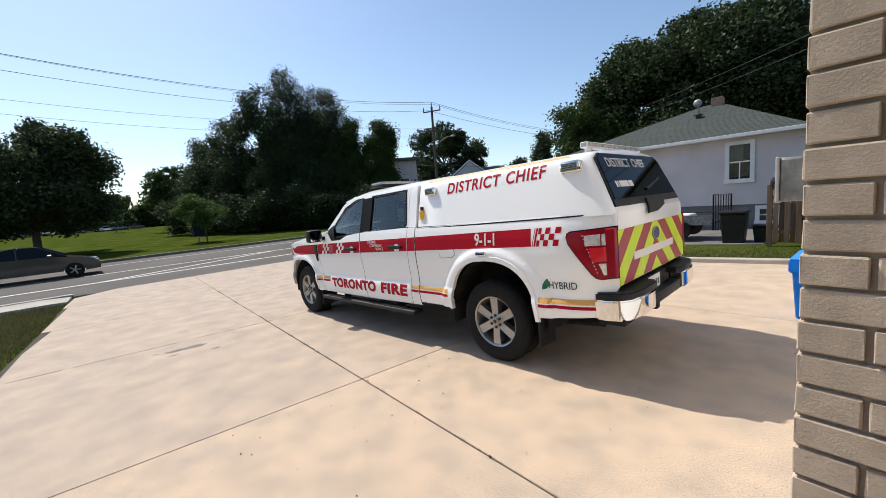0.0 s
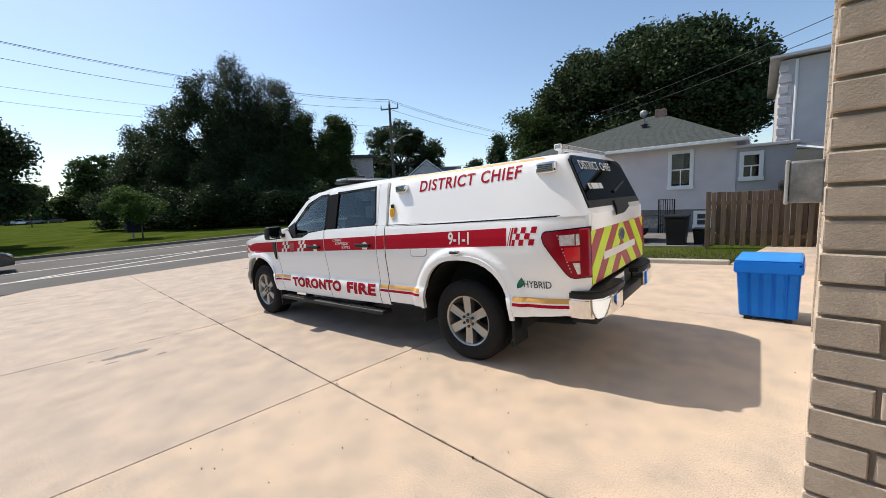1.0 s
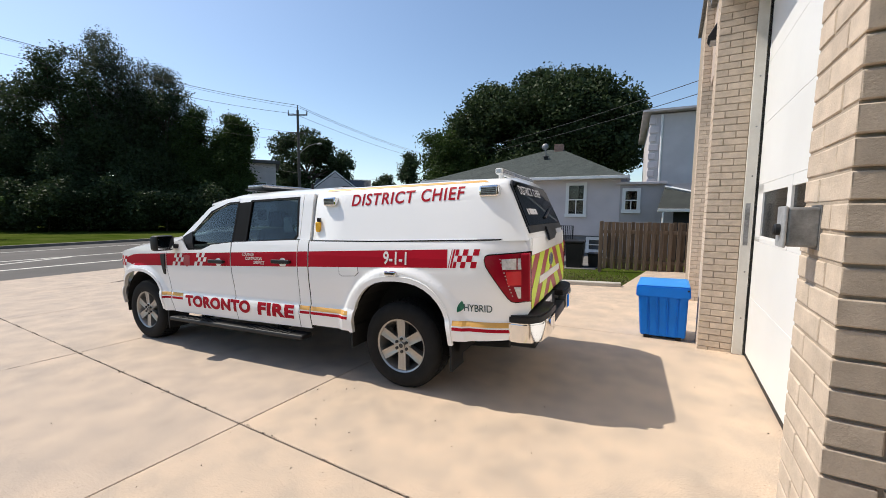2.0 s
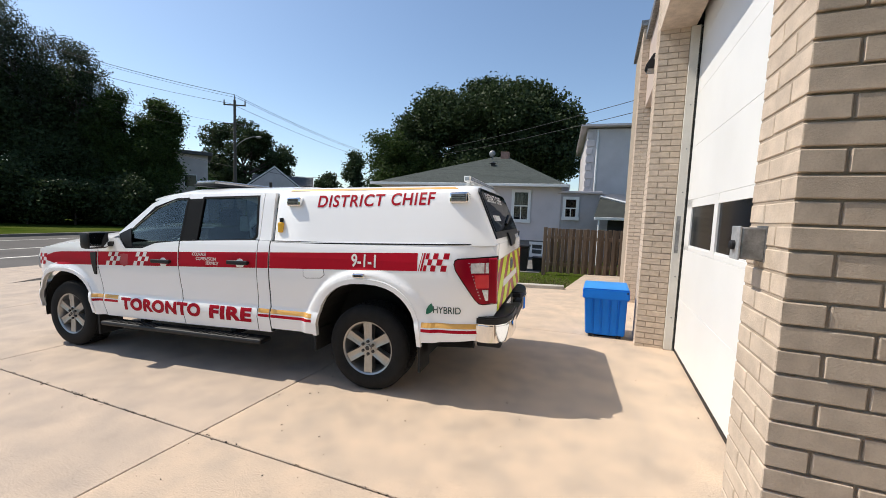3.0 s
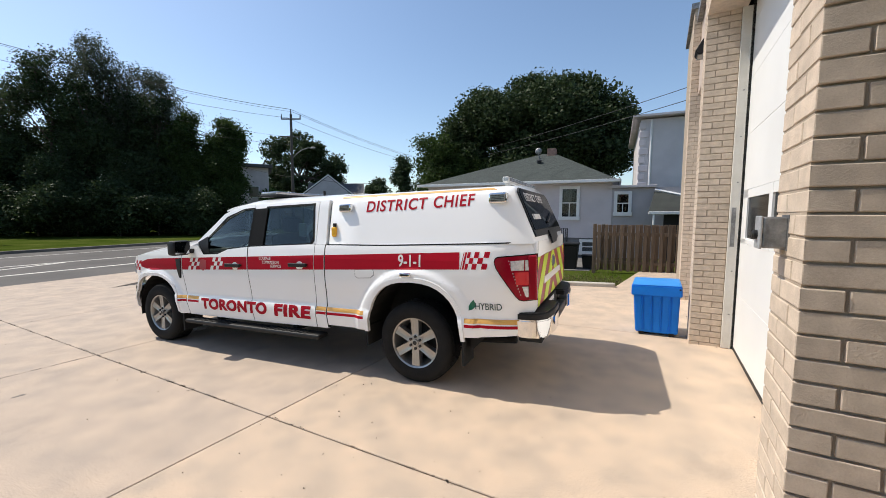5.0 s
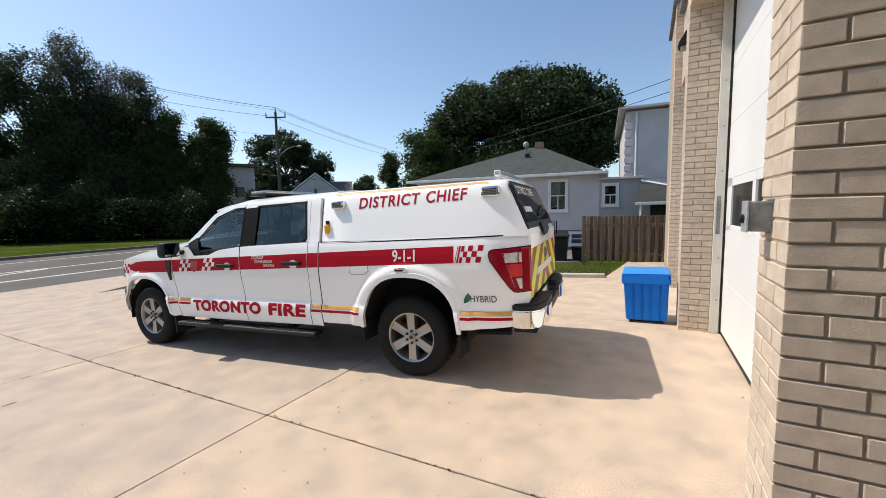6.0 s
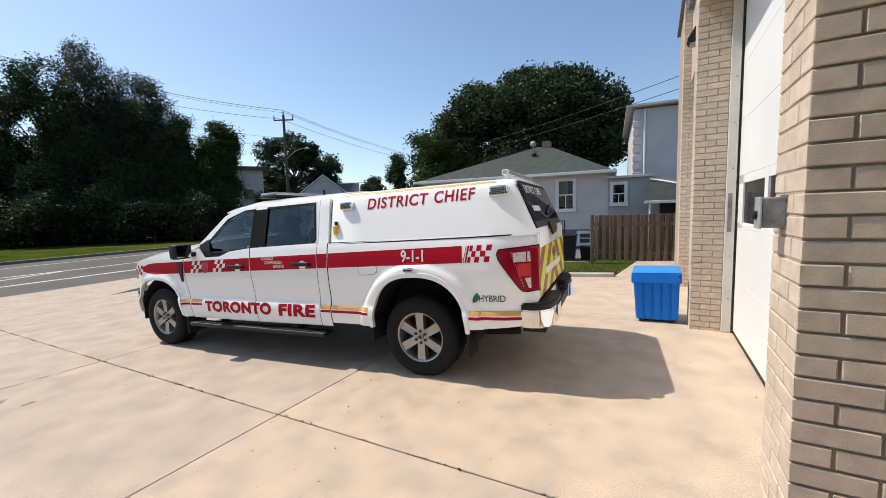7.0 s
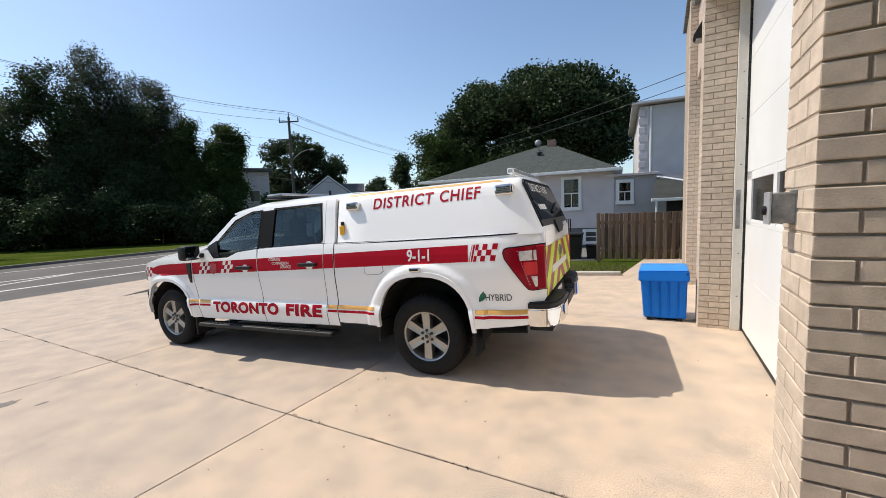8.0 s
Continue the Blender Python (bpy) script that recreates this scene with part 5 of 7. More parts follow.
# roof light bar
bm = cube(-2.42, -2.15, 0.42, 1.49, 1.948, 1.988, 0.012)
rl = part("roof_bar", bm, M_LENS, truck, "low clear roof light bar", smooth=40)
part("roof_bar_base", cube(-2.44, -2.13, 0.40, 1.51, 1.925, 1.948, 0.006), M_BLACK, rl)
part("antenna", lathe(bmesh.new(), [(0.05, 1.90), (0.05, 1.93), (0.03, 1.935)], 20, "z", (-1.15, 0.75, 0)), M_BLACK, truck)
part("antenna", lathe(bmesh.new(), [(0.016, 1.90), (0.016, 1.97)], 12, "z", (-1.55, 0.62, 0)), M_BLACK, truck)

# bands and stripes on the near and far side
def band_z(x):
    return 1.188 + 0.028 * x


def band_half(x):
    return 0.076 * smoothstep(-4.45, -4.05, x) if x < -4.0 else 0.076


for flip in (None, YC):
    segs = ((-4.28, -3.40), (-3.38, -2.186), (-2.168, -1.176), (-1.164, -1.034), (-1.015, 0.50))
    for a, b in segs:
        n = 6
        top = [(x, band_z(x) + band_half(x)) for x in lin(a, b, n)]
        bot = [(x, band_z(x) - band_half(x)) for x in lin(b, a, n)]
        part("red_band", sheet([top + bot], flank, 0.001, lift=0.0022, step=(0.03, 0.025), flip=flip), M_RED, truck)
    # chequers at the rear end of the band and white chequers in it
    for k, (a, b) in enumerate(((0.508, 0.514), (0.524, 0.54), (0.548, 0.575), (0.575, 0.612), (0.612, 0.655), (0.655, 0.702), (0.702, 0.75))):
        for r in range(3):
            if (k + r) % 2 == 0 or k < 2:
                z0 = band_z(a) - 0.076 + r * 0.0507
                lean = 0.011
                part("check", sheet([[(a + lean * r, z0), (b + lean * r, z0), (b + lean * (r + 1), z0 + 0.0507), (a + lean * (r + 1), z0 + 0.0507)]], flank, 0.001, lift=0.0028, flip=flip), M_RED, truck)
    for x0 in (-3.26, -2.83):
        for k in range(4):
            for r in range(3):
                if (k + r) % 2 == 0:
                    a, b = x0 + k * 0.05, x0 + k * 0.05 + 0.05
                    z0 = band_z(a) - 0.076 + r * 0.0507
                    part("check", sheet([[(a + 0.02 * r, z0), (b + 0.02 * r, z0), (b + 0.02 * (r + 1), z0 + 0.0507), (a + 0.02 * (r + 1), z0 + 0.0507)]], flank, 0.001, lift=0.0032, flip=flip), M_LETTERWHITE, truck)
    part("door_crest", sheet([[(-3.03, 1.045), (-2.97, 1.015), (-2.91, 1.045), (-2.905, 1.15), (-2.97, 1.16), (-3.035, 1.15)]], flank, 0.001, lift=0.003, flip=flip), M_CRIMSON, truck, "dark red crest")
    for nm, zc, h, mt in (("gold_stripe", 0.662, 0.020, M_GOLD), ("red_stripe", 0.616, 0.013, M_RED)):
        for a, b in ((-3.50, -3.335), (-3.315, -3.1), (-1.164, -1.034), (-1.015, -0.535), (0.545, 1.03)):
            dz = 0.012 if a > 0.5 else 0.0
            part(nm, sheet([[(a, zc - h + dz), (b, zc - h + dz), (b, zc + h + dz), (a, zc + h + dz)]], flank, 0.001, lift=0.0022, step=(0.03, 0.025), flip=flip), mt, truck)
    part("gold_stripe", sheet([[(-0.9, 1.826), (0.80, 1.826), (0.76, 1.846), (-0.9, 1.846)]], cap_side, 0.004, lift=0.004, step=(0.2, 0.006), flip=flip), M_GOLD, cap)


def on_flank(x0, z0, slope=0.0):
    return lambda u, v, o: (x0 + u, flank(x0 + u, z0 + v + slope * u) - 0.0036 + o, z0 + v + slope * u)


def on_cap(x0, z0, slope=0.0):
    return lambda u, v, o: (x0 + u, cap_side(x0 + u, z0 + v + slope * u) - 0.0025 + o, z0 + v + slope * u)


for word, x, z, w in (("TORONTO", -3.045, 0.525, 1.148), ("FIRE", -1.787, 0.530, 0.545)):
    part("side_lettering", lettering(word, 0.2, on_flank(x, z, 0.006), bold=0.0105, lean=0.06, spacing=1.1, width=w, height=0.142), M_RED, truck, "red word on the doors")
for word, x, z, w in (("DISTRICT", -0.549, 1.666, 0.685), ("CHIEF", 0.203, 1.681, 0.405)):
    part("cap_lettering", lettering(word, 0.2, on_cap(x, z, 0.016), bold=0.0035, lean=0.06, spacing=1.12, width=w, height=0.113), M_RED, cap, "red word on the cap")
part("number_lettering", lettering("9-1-1", 0.12, on_flank(-0.128, 1.136), bold=0.0025, width=0.24, height=0.116), M_LETTERWHITE, truck, "white numerals")
for words, x, z, w in (("COURAGE", -1.98, 1.172, 0.185), ("COMPASSION", -1.93, 1.128, 0.26), ("SERVICE", -1.80, 1.086, 0.165)):
    part("motto_lettering", lettering(words, 0.05, on_flank(x, z), lean=0.1, width=w, height=0.033), M_LETTERWHITE, truck, "small white words")
part("badge_lettering", lettering("HYBRID", 0.08, on_flank(0.640, 0.776), bold=0.0004, width=0.235, height=0.058), M_DARKTEXT, truck, "dark green word")
part("leaf_mark", sheet([[(0.585, 0.765), (0.615, 0.772), (0.64, 0.80), (0.64, 0.83), (0.625, 0.86), (0.595, 0.83), (0.582, 0.80)]], flank, 0.001, lift=0.0026), M_GREEN, truck, "green leaf mark")

# ---- things on the drive ----
bin_ = thing("storage_bin", "bright blue plastic lidded bin beside the pier", "bin", DRIVE @ pose(2.258, 2.61, 0, 0, 0, -5))
def tapered(hx0, hy0, z0, hx1, hy1, z1, bevel, back=0.0, shift=0.0):
    """A box that widens upwards; back: how much higher the top's rear edge is."""
    bm = bmesh.new()
    sides = ((-1, -1), (1, -1), (1, 1), (-1, 1))
    lo = [bm.verts.new((sx * hx0, sy * hy0, z0)) for sx, sy in sides]
    hi = [bm.verts.new((sx * hx1, sy * hy1 + shift, z1 + (back if sy > 0 else 0))) for sx, sy in sides]
    bm.faces.new(lo[::-1])
    bm.faces.new(hi)
    for i in range(4):
        bm.faces.new((lo[i], lo[(i + 1) % 4], hi[(i + 1) % 4], hi[i]))
    bmesh.ops.bevel(bm, geom=bm.edges[:], offset=bevel, segments=2, affect="EDGES")
    return bm


body = part("body", tapered(0.243, 0.20, 0.035, 0.266, 0.225, 0.57, 0.012), M_BLUE, bin_, smooth=40)
for k in range(5):         # raised panels with narrow grooves between them
    x = -0.196 + k * 0.098
    bm = bmesh.new()
    a = [bm.verts.new(p) for p in ((x - 0.036, -0.214, 0.06), (x + 0.036, -0.214, 0.06), (x * 1.09 + 0.038, -0.240, 0.54), (x * 1.09 - 0.038, -0.240, 0.54))]
    b = [bm.verts.new(p) for p in ((x - 0.044, -0.196, 0.05), (x + 0.044, -0.196, 0.05), (x * 1.09 + 0.046, -0.222, 0.55), (x * 1.09 - 0.046, -0.222, 0.55))]
    bm.faces.new(a)
    bm.faces.new(b[::-1])
    for i in range(4):
        bm.faces.new((a[i], a[(i + 1) % 4], b[(i + 1) % 4], b[i]))
    bmesh.ops.recalc_face_normals(bm, faces=bm.faces)
    bmesh.ops.bevel(bm, geom=[e for e in bm.edges if all(v.co.y < -0.21 for v in e.verts)], offset=0.006, segments=2, affect="EDGES")
    part("panel", bm, M_BLUE, body, smooth=40)
lid = part("lid", tapered(0.288, 0.262, 0.528, 0.284, 0.258, 0.664, 0.012, 0.0), M_BLUE, bin_, "blue hinged lid with a faded top", smooth=40)
part("lid_top", tapered(0.282, 0.256, 0.662, 0.268, 0.235, 0.682, 0.008, 0.015, 0.006), M_BLUELID, lid, "sun-faded pale blue top", smooth=40)
part("hinge_hole", lathe(bmesh.new(), [(0.011, -0.2645), (0.011, -0.255)], 12, "y", (0.262, 0, 0.625)), M_BLACK, lid)
for sx in (-1, 1):
    part("foot", cube(sx * 0.17 - 0.03, sx * 0.17 + 0.03, -0.19, 0.19, 0.0, 0.04), M_BLACK, bin_)

# ---- fence, trailer, bins by the house ----
FY = 8.74
fence = thing("fence", "weathered brown cedar board fence, upright slats", "fence", Matrix.Translation((1.10, FY, 0.02)))
slat_bm = cube(0, 0.09, 0, 0.02, 0.06, 1.36, 0.003, 1)
slat = part("slat", slat_bm, M_FENCE, fence)
slats = [slat]
k = 0
x = 0.12
while x < 5.2:
    if k == 0:
        slat.location = (x, -0.02, 0)
    else:
        s = new("slat", slat.data)
        s.parent = fence
        s.location = (x, -0.02 if k % 2 == 0 else 0.075, random.uniform(-0.015, 0.01))
    x += 0.098
    k += 1
for x in (0.0, 2.2, 4.4):
    part("post", cube(x, x + 0.10, 0.0, 0.10, -0.15, 1.38, 0.006), M_FENCE, fence)
for z in (0.25, 1.05):
    part("rail", cube(0.05, 5.3, 0.01, 0.06, z, z + 0.09), M_FENCE, fence)

trailer = thing("utility_trailer", "small open utility trailer with a folded black ramp by the house", "trailer", Matrix.Translation((-0.4, 10.4, 0.04)))
part("deck", cube(-2.3, 0.25, -0.55, 0.55, 0.35, 0.42), M_BLACK, trailer)
part("side_panel", cube(-2.3, 0.25, -0.58, -0.55, 0.35, 0.62), M_GREYMETAL, trailer)
part("top_rail", tube(bmesh.new(), [(-2.3, -0.57, 0.72), (0.25, -0.57, 0.72)], 0.02, 6), M_BLACK, trailer)
for y in (-0.66, 0.66):
    w = part("wheel", lathe(bmesh.new(), [(0.12, y - 0.07), (0.25, y - 0.08), (0.27, y), (0.25, y + 0.08), (0.12, y + 0.07)], 24, "y", (-0.5, 0, 0.22)), M_TYRE, trailer)
ramp = part("ramp", tube(bmesh.new(), [(0.26, -0.52, 0.20), (0.26, -0.52, 1.18), (0.66, -0.55, 1.18), (0.66, -0.55, 0.20)], 0.022, 6), M_BLACK, trailer, "black steel ramp folded upright")
for k in range(6):
    xx = 0.317 + k * 0.057
    part("ramp_bar", tube(bmesh.new(), [(xx, -0.53, 0.20), (xx, -0.54, 1.18)], 0.012, 5), M_BLACK, ramp)
part("ramp_bar", tube(bmesh.new(), [(0.26, -0.53, 0.70), (0.66, -0.54, 0.70)], 0.012, 5), M_BLACK, ramp)
part("load", cube(-1.9, -0.3, -0.35, 0.35, 0.42, 0.66, 0.08), M_LETTERWHITE, trailer, "pale bagged load")
part("drawbar", tube(bmesh.new(), [(-2.3, 0, 0.38), (-3.4, 0, 0.36)], 0.04, 6), M_BLACK, trailer)
part("drawbar_leg", tube(bmesh.new(), [(-3.3, 0, 0.36), (-3.3, 0, -0.12)], 0.03, 6), M_BLACK, trailer)


def wheelie(x, y, h, w, label):
    b = thing("rubbish_bin", label, "bin", Matrix.Translation((x, y, lie(x, y) - 0.06)), group="bins by the house")
    bm = bmesh.new()
    lo = [bm.verts.new((sx * w * 0.40, sy * w * 0.42, 0.0)) for sx, sy in ((-1, -1), (1, -1), (1, 1), (-1, 1))]
    hi = [bm.verts.new((sx * w * 0.5, sy * w * 0.5, h * 0.9)) for sx, sy in ((-1, -1), (1, -1), (1, 1), (-1, 1))]
    bm.faces.new(lo[::-1])
    bm.faces.new(hi)
    for i in range(4):
        bm.faces.new((lo[i], lo[(i + 1) % 4], hi[(i + 1) % 4], hi[i]))
    bmesh.ops.bevel(bm, geom=bm.edges[:], offset=0.02, segments=1, affect="EDGES")
    part("body", bm, M_BLACK, b)
    part("lid", cube(-w * 0.54, w * 0.54, -w * 0.58, w * 0.54, h * 0.9, h, 0.03), M_BLACK, b)


wheelie(0.38, 9.55, 0.84, 0.54, "black wheeled rubbish bin with its lid shut")
wheelie(0.95, 9.75, 0.44, 0.40, "low black rubbish tub beside the fence")


# ---- houses ----
def window(parent, x0, x1, z0, z1, y, curtain=True, mullion=True):
    """A sash window in a wall that faces -y."""
    w = part("window", bmesh.new(), M_TRIM, parent)
    bm = bmesh.new()
    f = 0.115
    box(bm, x0, x0 + f, y - 0.05, y + 0.03, z0, z1)
    box(bm, x1 - f, x1, y - 0.05, y + 0.03, z0, z1)
    box(bm, x0 + f, x1 - f, y - 0.05, y + 0.03, z1 - f, z1)
    box(bm, x0 - 0.02, x1 + 0.02, y - 0.075, y + 0.03, z0 - 0.02, z0 + f)
    box(bm, x0 + f, x1 - f, y - 0.01, y + 0.03, (z0 + z1) / 2 - 0.02, (z0 + z1) / 2 + 0.02)
    if mullion:
        box(bm, (x0 + x1) / 2 - 0.015, (x0 + x1) / 2 + 0.015, y - 0.01, y + 0.03, z0 + f, (z0 + z1) / 2 - 0.02)
    bmesh.ops.recalc_face_normals(bm, faces=bm.faces)
    bm.to_mesh(w.data)
    bm.free()
    g = part("pane", cube(x0 + f, x1 - f, y + 0.01, y + 0.016, z0 + f, z1 - f), M_HOUSEGLASS, w)
    g.visible_shadow = False
    # near-black sheet behind the pane stands for the unlit room
    part("recess", cube(x0 + 0.02, x1 - 0.02, y + 0.16, y + 0.2, z0 + 0.02, z1 - 0.02), M_ROOM_SHADE, w)
    if curtain:
        bm = bmesh.new()
        n = 14
        a = [(x0 + f + (x1 - x0 - 2 * f) * k / n, y + 0.09 + 0.02 * math.sin(k * 1.9)) for k in range(n + 1)]
        lo = [bm.verts.new((p[0], p[1], (z0 + z1) / 2 - 0.05)) for p in a]
        hi = [bm.verts.new((p[0], p[1], z1 - f)) for p in a]
        for k in range(0, 9):
            bm.faces.new((lo[k], lo[k + 1], hi[k + 1], hi[k]))
        part("curtain", bm, M_CURTAIN, w)


def wall_with_holes(bm, x0, x1, z0, z1, y0, y1, holes):
    """A wall facing -y with openings (x0, x1, z0, z1)."""
    xs = sorted({x0, x1, *[h[0] for h in holes], *[h[1] for h in holes]})
    for a, b in zip(xs, xs[1:]):
        cut = [h for h in holes if h[0] <= a + 1e-6 and h[1] >= b - 1e-6]
        zs = [z0] + [v for h in sorted(cut, key=lambda q: q[2]) for v in (h[2], h[3])] + [z1]
        for c, d in zip(zs[::2], zs[1::2]):
            if d > c:
                box(bm, a, b, y0, y1, c, d)
    return bm


HY = 13.2
house = thing("bungalow", "grey stucco bungalow with a green-grey shingled hip roof", "house", Matrix.Identity(4))
win_main = (-0.456, 0.324, 1.484, 2.817)
win_small = (1.58, 2.195, 1.66, 2.57)
bm = wall_with_holes(bmesh.new(), -6.4, 1.50, 0.75, 3.0, HY, HY + 0.25, [(win_main[0] + .03, win_main[1] - .03, win_main[2] + .03, win_main[3] - .03)])
bmesh.ops.remove_doubles(bm, verts=bm.verts, dist=0.001)
part("front_wall", bm, M_STUCCO, house)
part("side_wall", cube(-6.4, -6.15, HY + 0.25, 21.2, 0.75, 3.0), M_STUCCO, house)
part("side_wall", cube(1.25, 1.5, HY + 0.25, 21.2, 0.75, 3.0), M_STUCCO, house)
part("back_wall", cube(-6.15, 1.25, 20.95, 21.2, 0.75, 3.0), M_STUCCO, house)
bm = cube(-6.35, 1.45, HY + 0.04, HY + 0.3, -0.4, 0.75)
part("foundation", bm, surface("foundation", (0.16, 0.16, 0.165), 0.9, scale=3, vary=0.1, fine=60, bump=0.3), house)
window(house, *win_main, HY)
window(house, 0.36, 0.98, 0.10, 0.70, HY + 0.03, curtain=False, mullion=False)
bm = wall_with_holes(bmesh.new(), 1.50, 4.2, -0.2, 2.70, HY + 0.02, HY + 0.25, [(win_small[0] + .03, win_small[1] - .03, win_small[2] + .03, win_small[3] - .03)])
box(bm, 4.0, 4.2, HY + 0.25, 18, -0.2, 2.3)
# darker copy of the grey stucco: the wing's shade is put into its colour
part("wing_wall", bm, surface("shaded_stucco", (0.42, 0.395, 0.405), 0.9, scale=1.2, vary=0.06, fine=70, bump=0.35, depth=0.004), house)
window(house, *win_small, HY + 0.02, curtain=False)
part("flat_roof", cube(1.35, 3.02, HY - 0.12, 18, 2.70, 2.79, 0.01), M_STUCCO, house)
# hip roof in shingle courses
ex0, ex1, ey0, ey1, ez, px, py, pz = -6.75, 1.72, HY - 0.35, 21.5, 2.99, -1.62, 17.3, 4.78
roof = part("roof", cube(ex0 + 0.3, ex1 - 0.3, ey0 + 0.3, ey1 - 0.3, ez - 0.02, ez + 0.05), M_SHINGLE, house)
N = 34
ridge = 0.3


def hip(u):
    x0, x1 = ex0 + (px - ridge - ex0) * u, ex1 + (px + ridge - ex1) * u
    y0, y1 = ey0 + (py - ey0) * u, ey1 + (py - ey1) * u
    return x0, x1, y0, y1, ez + (pz - ez) * u


for i in range(N):
    a, b = hip(i / N), hip((i + 1.15) / N if i < N - 1 else 1)
    la = [(a[0], a[2]), (a[1], a[2]), (a[1], a[3]), (a[0], a[3])]
    lb_ = [(b[0], b[2]), (b[1], b[2]), (b[1], b[3]), (b[0], b[3])]
    bm = bmesh.new()
    va = [bm.verts.new((p[0], p[1], a[4] + 0.006)) for p in la]
    vd = [bm.verts.new((p[0], p[1], a[4])) for p in la]
    vb = [bm.verts.new((p[0], p[1], b[4])) for p in lb_]
    for k in range(4):
        j = (k + 1) % 4
        bm.faces.new((va[k], va[j], vb[j], vb[k]))
        bm.faces.new((vd[k], vd[j], va[j], va[k]))
    if i == N - 1:
        bm.faces.new(vb)
    part("shingle_course", bm, M_SHINGLE, roof)
part("soffit", cube(ex0 + 0.02, ex1 - 0.02, ey0 + 0.02, ey1 - 0.02, ez - 0.06, ez - 0.02), M_TRIM, roof)
part("gutter", cube(ex0 - 0.04, ex1 + 0.04, ey0 - 0.09, ey0 + 0.01, ez - 0.075, ez + 0.035, 0.01), M_TRIM, roof)
part("gutter", cube(ex1 - 0.01, ex1 + 0.09, ey0, ey1, ez - 0.075, ez + 0.035, 0.01), M_TRIM, roof)
ch = part("chimney", cube(-1.60, -1.20, 16.9, 17.3, 4.3, 4.98, 0.01), surface("chimney_brick", (0.25, 0.16, 0.13), 0.9, scale=8, vary=0.15, fine=40, bump=0.4), roof)
part("dish", lathe(bmesh.new(), [(0.02, -0.06), (0.10, -0.045), (0.16, -0.01), (0.155, -0.01), (0.09, -0.04), (0.02, -0.055)], 24, "y", (-1.95, 16.4, 4.80)), M_GREYMETAL, roof, "grey satellite dish")
part("dish_mast", tube(bmesh.new(), [(-1.9, 16.45, 4.4), (-1.95, 16.38, 4.76)], 0.03, 6), M_GREYMETAL, roof)
part("vent", lathe(bmesh.new(), [(0.10, 4.0), (0.10, 4.20), (0.17, 4.21), (0.05, 4.28)], 12, "z", (-1.75, 15.6, 0)), M_BLACK, roof)

shed = thing("porch", "low lean-to porch with a green roof against the bungalow", "porch", Matrix.Identity(4))
bm = bmesh.new()
top_, low_ = ((2.96, 13.18, 2.56), (5.3, 13.18, 1.98)), ((2.70, 12.0, 1.80), (5.3, 12.0, 1.80))
up = [bm.verts.new(p) for p in (*top_, *low_[::-1])]
dn = [bm.verts.new((p[0], p[1], p[2] - 0.05)) for p in (*top_, *low_[::-1])]
bm.faces.new(up)
bm.faces.new(dn[::-1])
for i in range(4):
    bm.faces.new((up[i], dn[i], dn[(i + 1) % 4], up[(i + 1) % 4]))
bmesh.ops.recalc_face_normals(bm, faces=bm.faces)
part("roof", bm, surface("green_roof", (0.035, 0.039, 0.033), 0.9, scale=3, vary=0.14, fine=30, bump=0.5), shed)
part("barge_board", tube(bmesh.new(), [(2.94, 13.12, 2.60), (5.3, 13.12, 2.02)], 0.055, 4), M_TRIM, shed, "white sloping board")
part("gutter", cube(2.70, 5.3, 11.90, 12.0, 1.69, 1.79, 0.01), M_TRIM, shed)
part("downpipe", tube(bmesh.new(), [(2.86, 11.95, 1.70), (2.86, 11.95, 0.0)], 0.035, 6), M_TRIM, shed)
part("post", cube(4.9, 5.0, 11.95, 12.05, -0.1, 1.75), M_FENCE, shed)
# shade under the porch roof is put into this wall's near-black colour
part("wall", cube(3.2, 5.2, 12.3, 12.4, -0.1, 1.85), M_ROOM_SHADE, shed)

tall = thing("stucco_house", "two-storey grey stucco house with pale corner blocks", "house", Matrix.Identity(4))
part("wall", cube(2.61, 12.0, 19.0, 28.0, -0.2, 6.45), M_STUCCO_PALE, tall)
for k in range(10):
    z = 2.2 + k * 0.42
    wq = 0.42 if k % 2 == 0 else 0.30
    part("quoin", cube(2.56, 2.56 + wq, 18.93, 19.0 - 0.002, z, z + 0.30, 0.015, 1), M_STUCCO, tall)
part("downpipe", tube(bmesh.new(), [(3.10, 18.93, 6.4), (3.10, 18.93, 0.2)], 0.05, 8), M_TRIM, tall, "white downpipe")
rf = part("roof", bmesh.new(), M_ROOFDARK, tall)
bm = bmesh.new()
lo = [bm.verts.new(p) for p in ((2.25, 18.6, 6.62), (12.5, 18.6, 6.62), (12.5, 28.6, 6.62), (2.25, 28.6, 6.62))]
hi = [bm.verts.new(p) for p in ((5.6, 23.5, 7.5), (9.0, 23.5, 7.5))]
bm.faces.new((lo[0], lo[1], hi[1], hi[0]))
bm.faces.new((lo[1], lo[2], hi[1]))
bm.faces.new((lo[2], lo[3], hi[0], hi[1]))
bm.faces.new((lo[3], lo[0], hi[0]))
bm.faces.new(lo[::-1])
bmesh.ops.recalc_face_normals(bm, faces=bm.faces)
bm.to_mesh(rf.data)
bm.free()
part("eave", cube(2.25, 12.5, 18.6, 28.6, 6.52, 6.62, 0.01), M_STUCCO, rf)

E_ = Vector((1.75, -3.25, 1.57))


def toward(az, dist):
    """A place on the land at a bearing (degrees, anticlockwise from +y) and distance from the yard."""
    a = radians(az)
    x, y = E_.x - math.sin(a) * dist, E_.y + math.cos(a) * dist
    return x, y


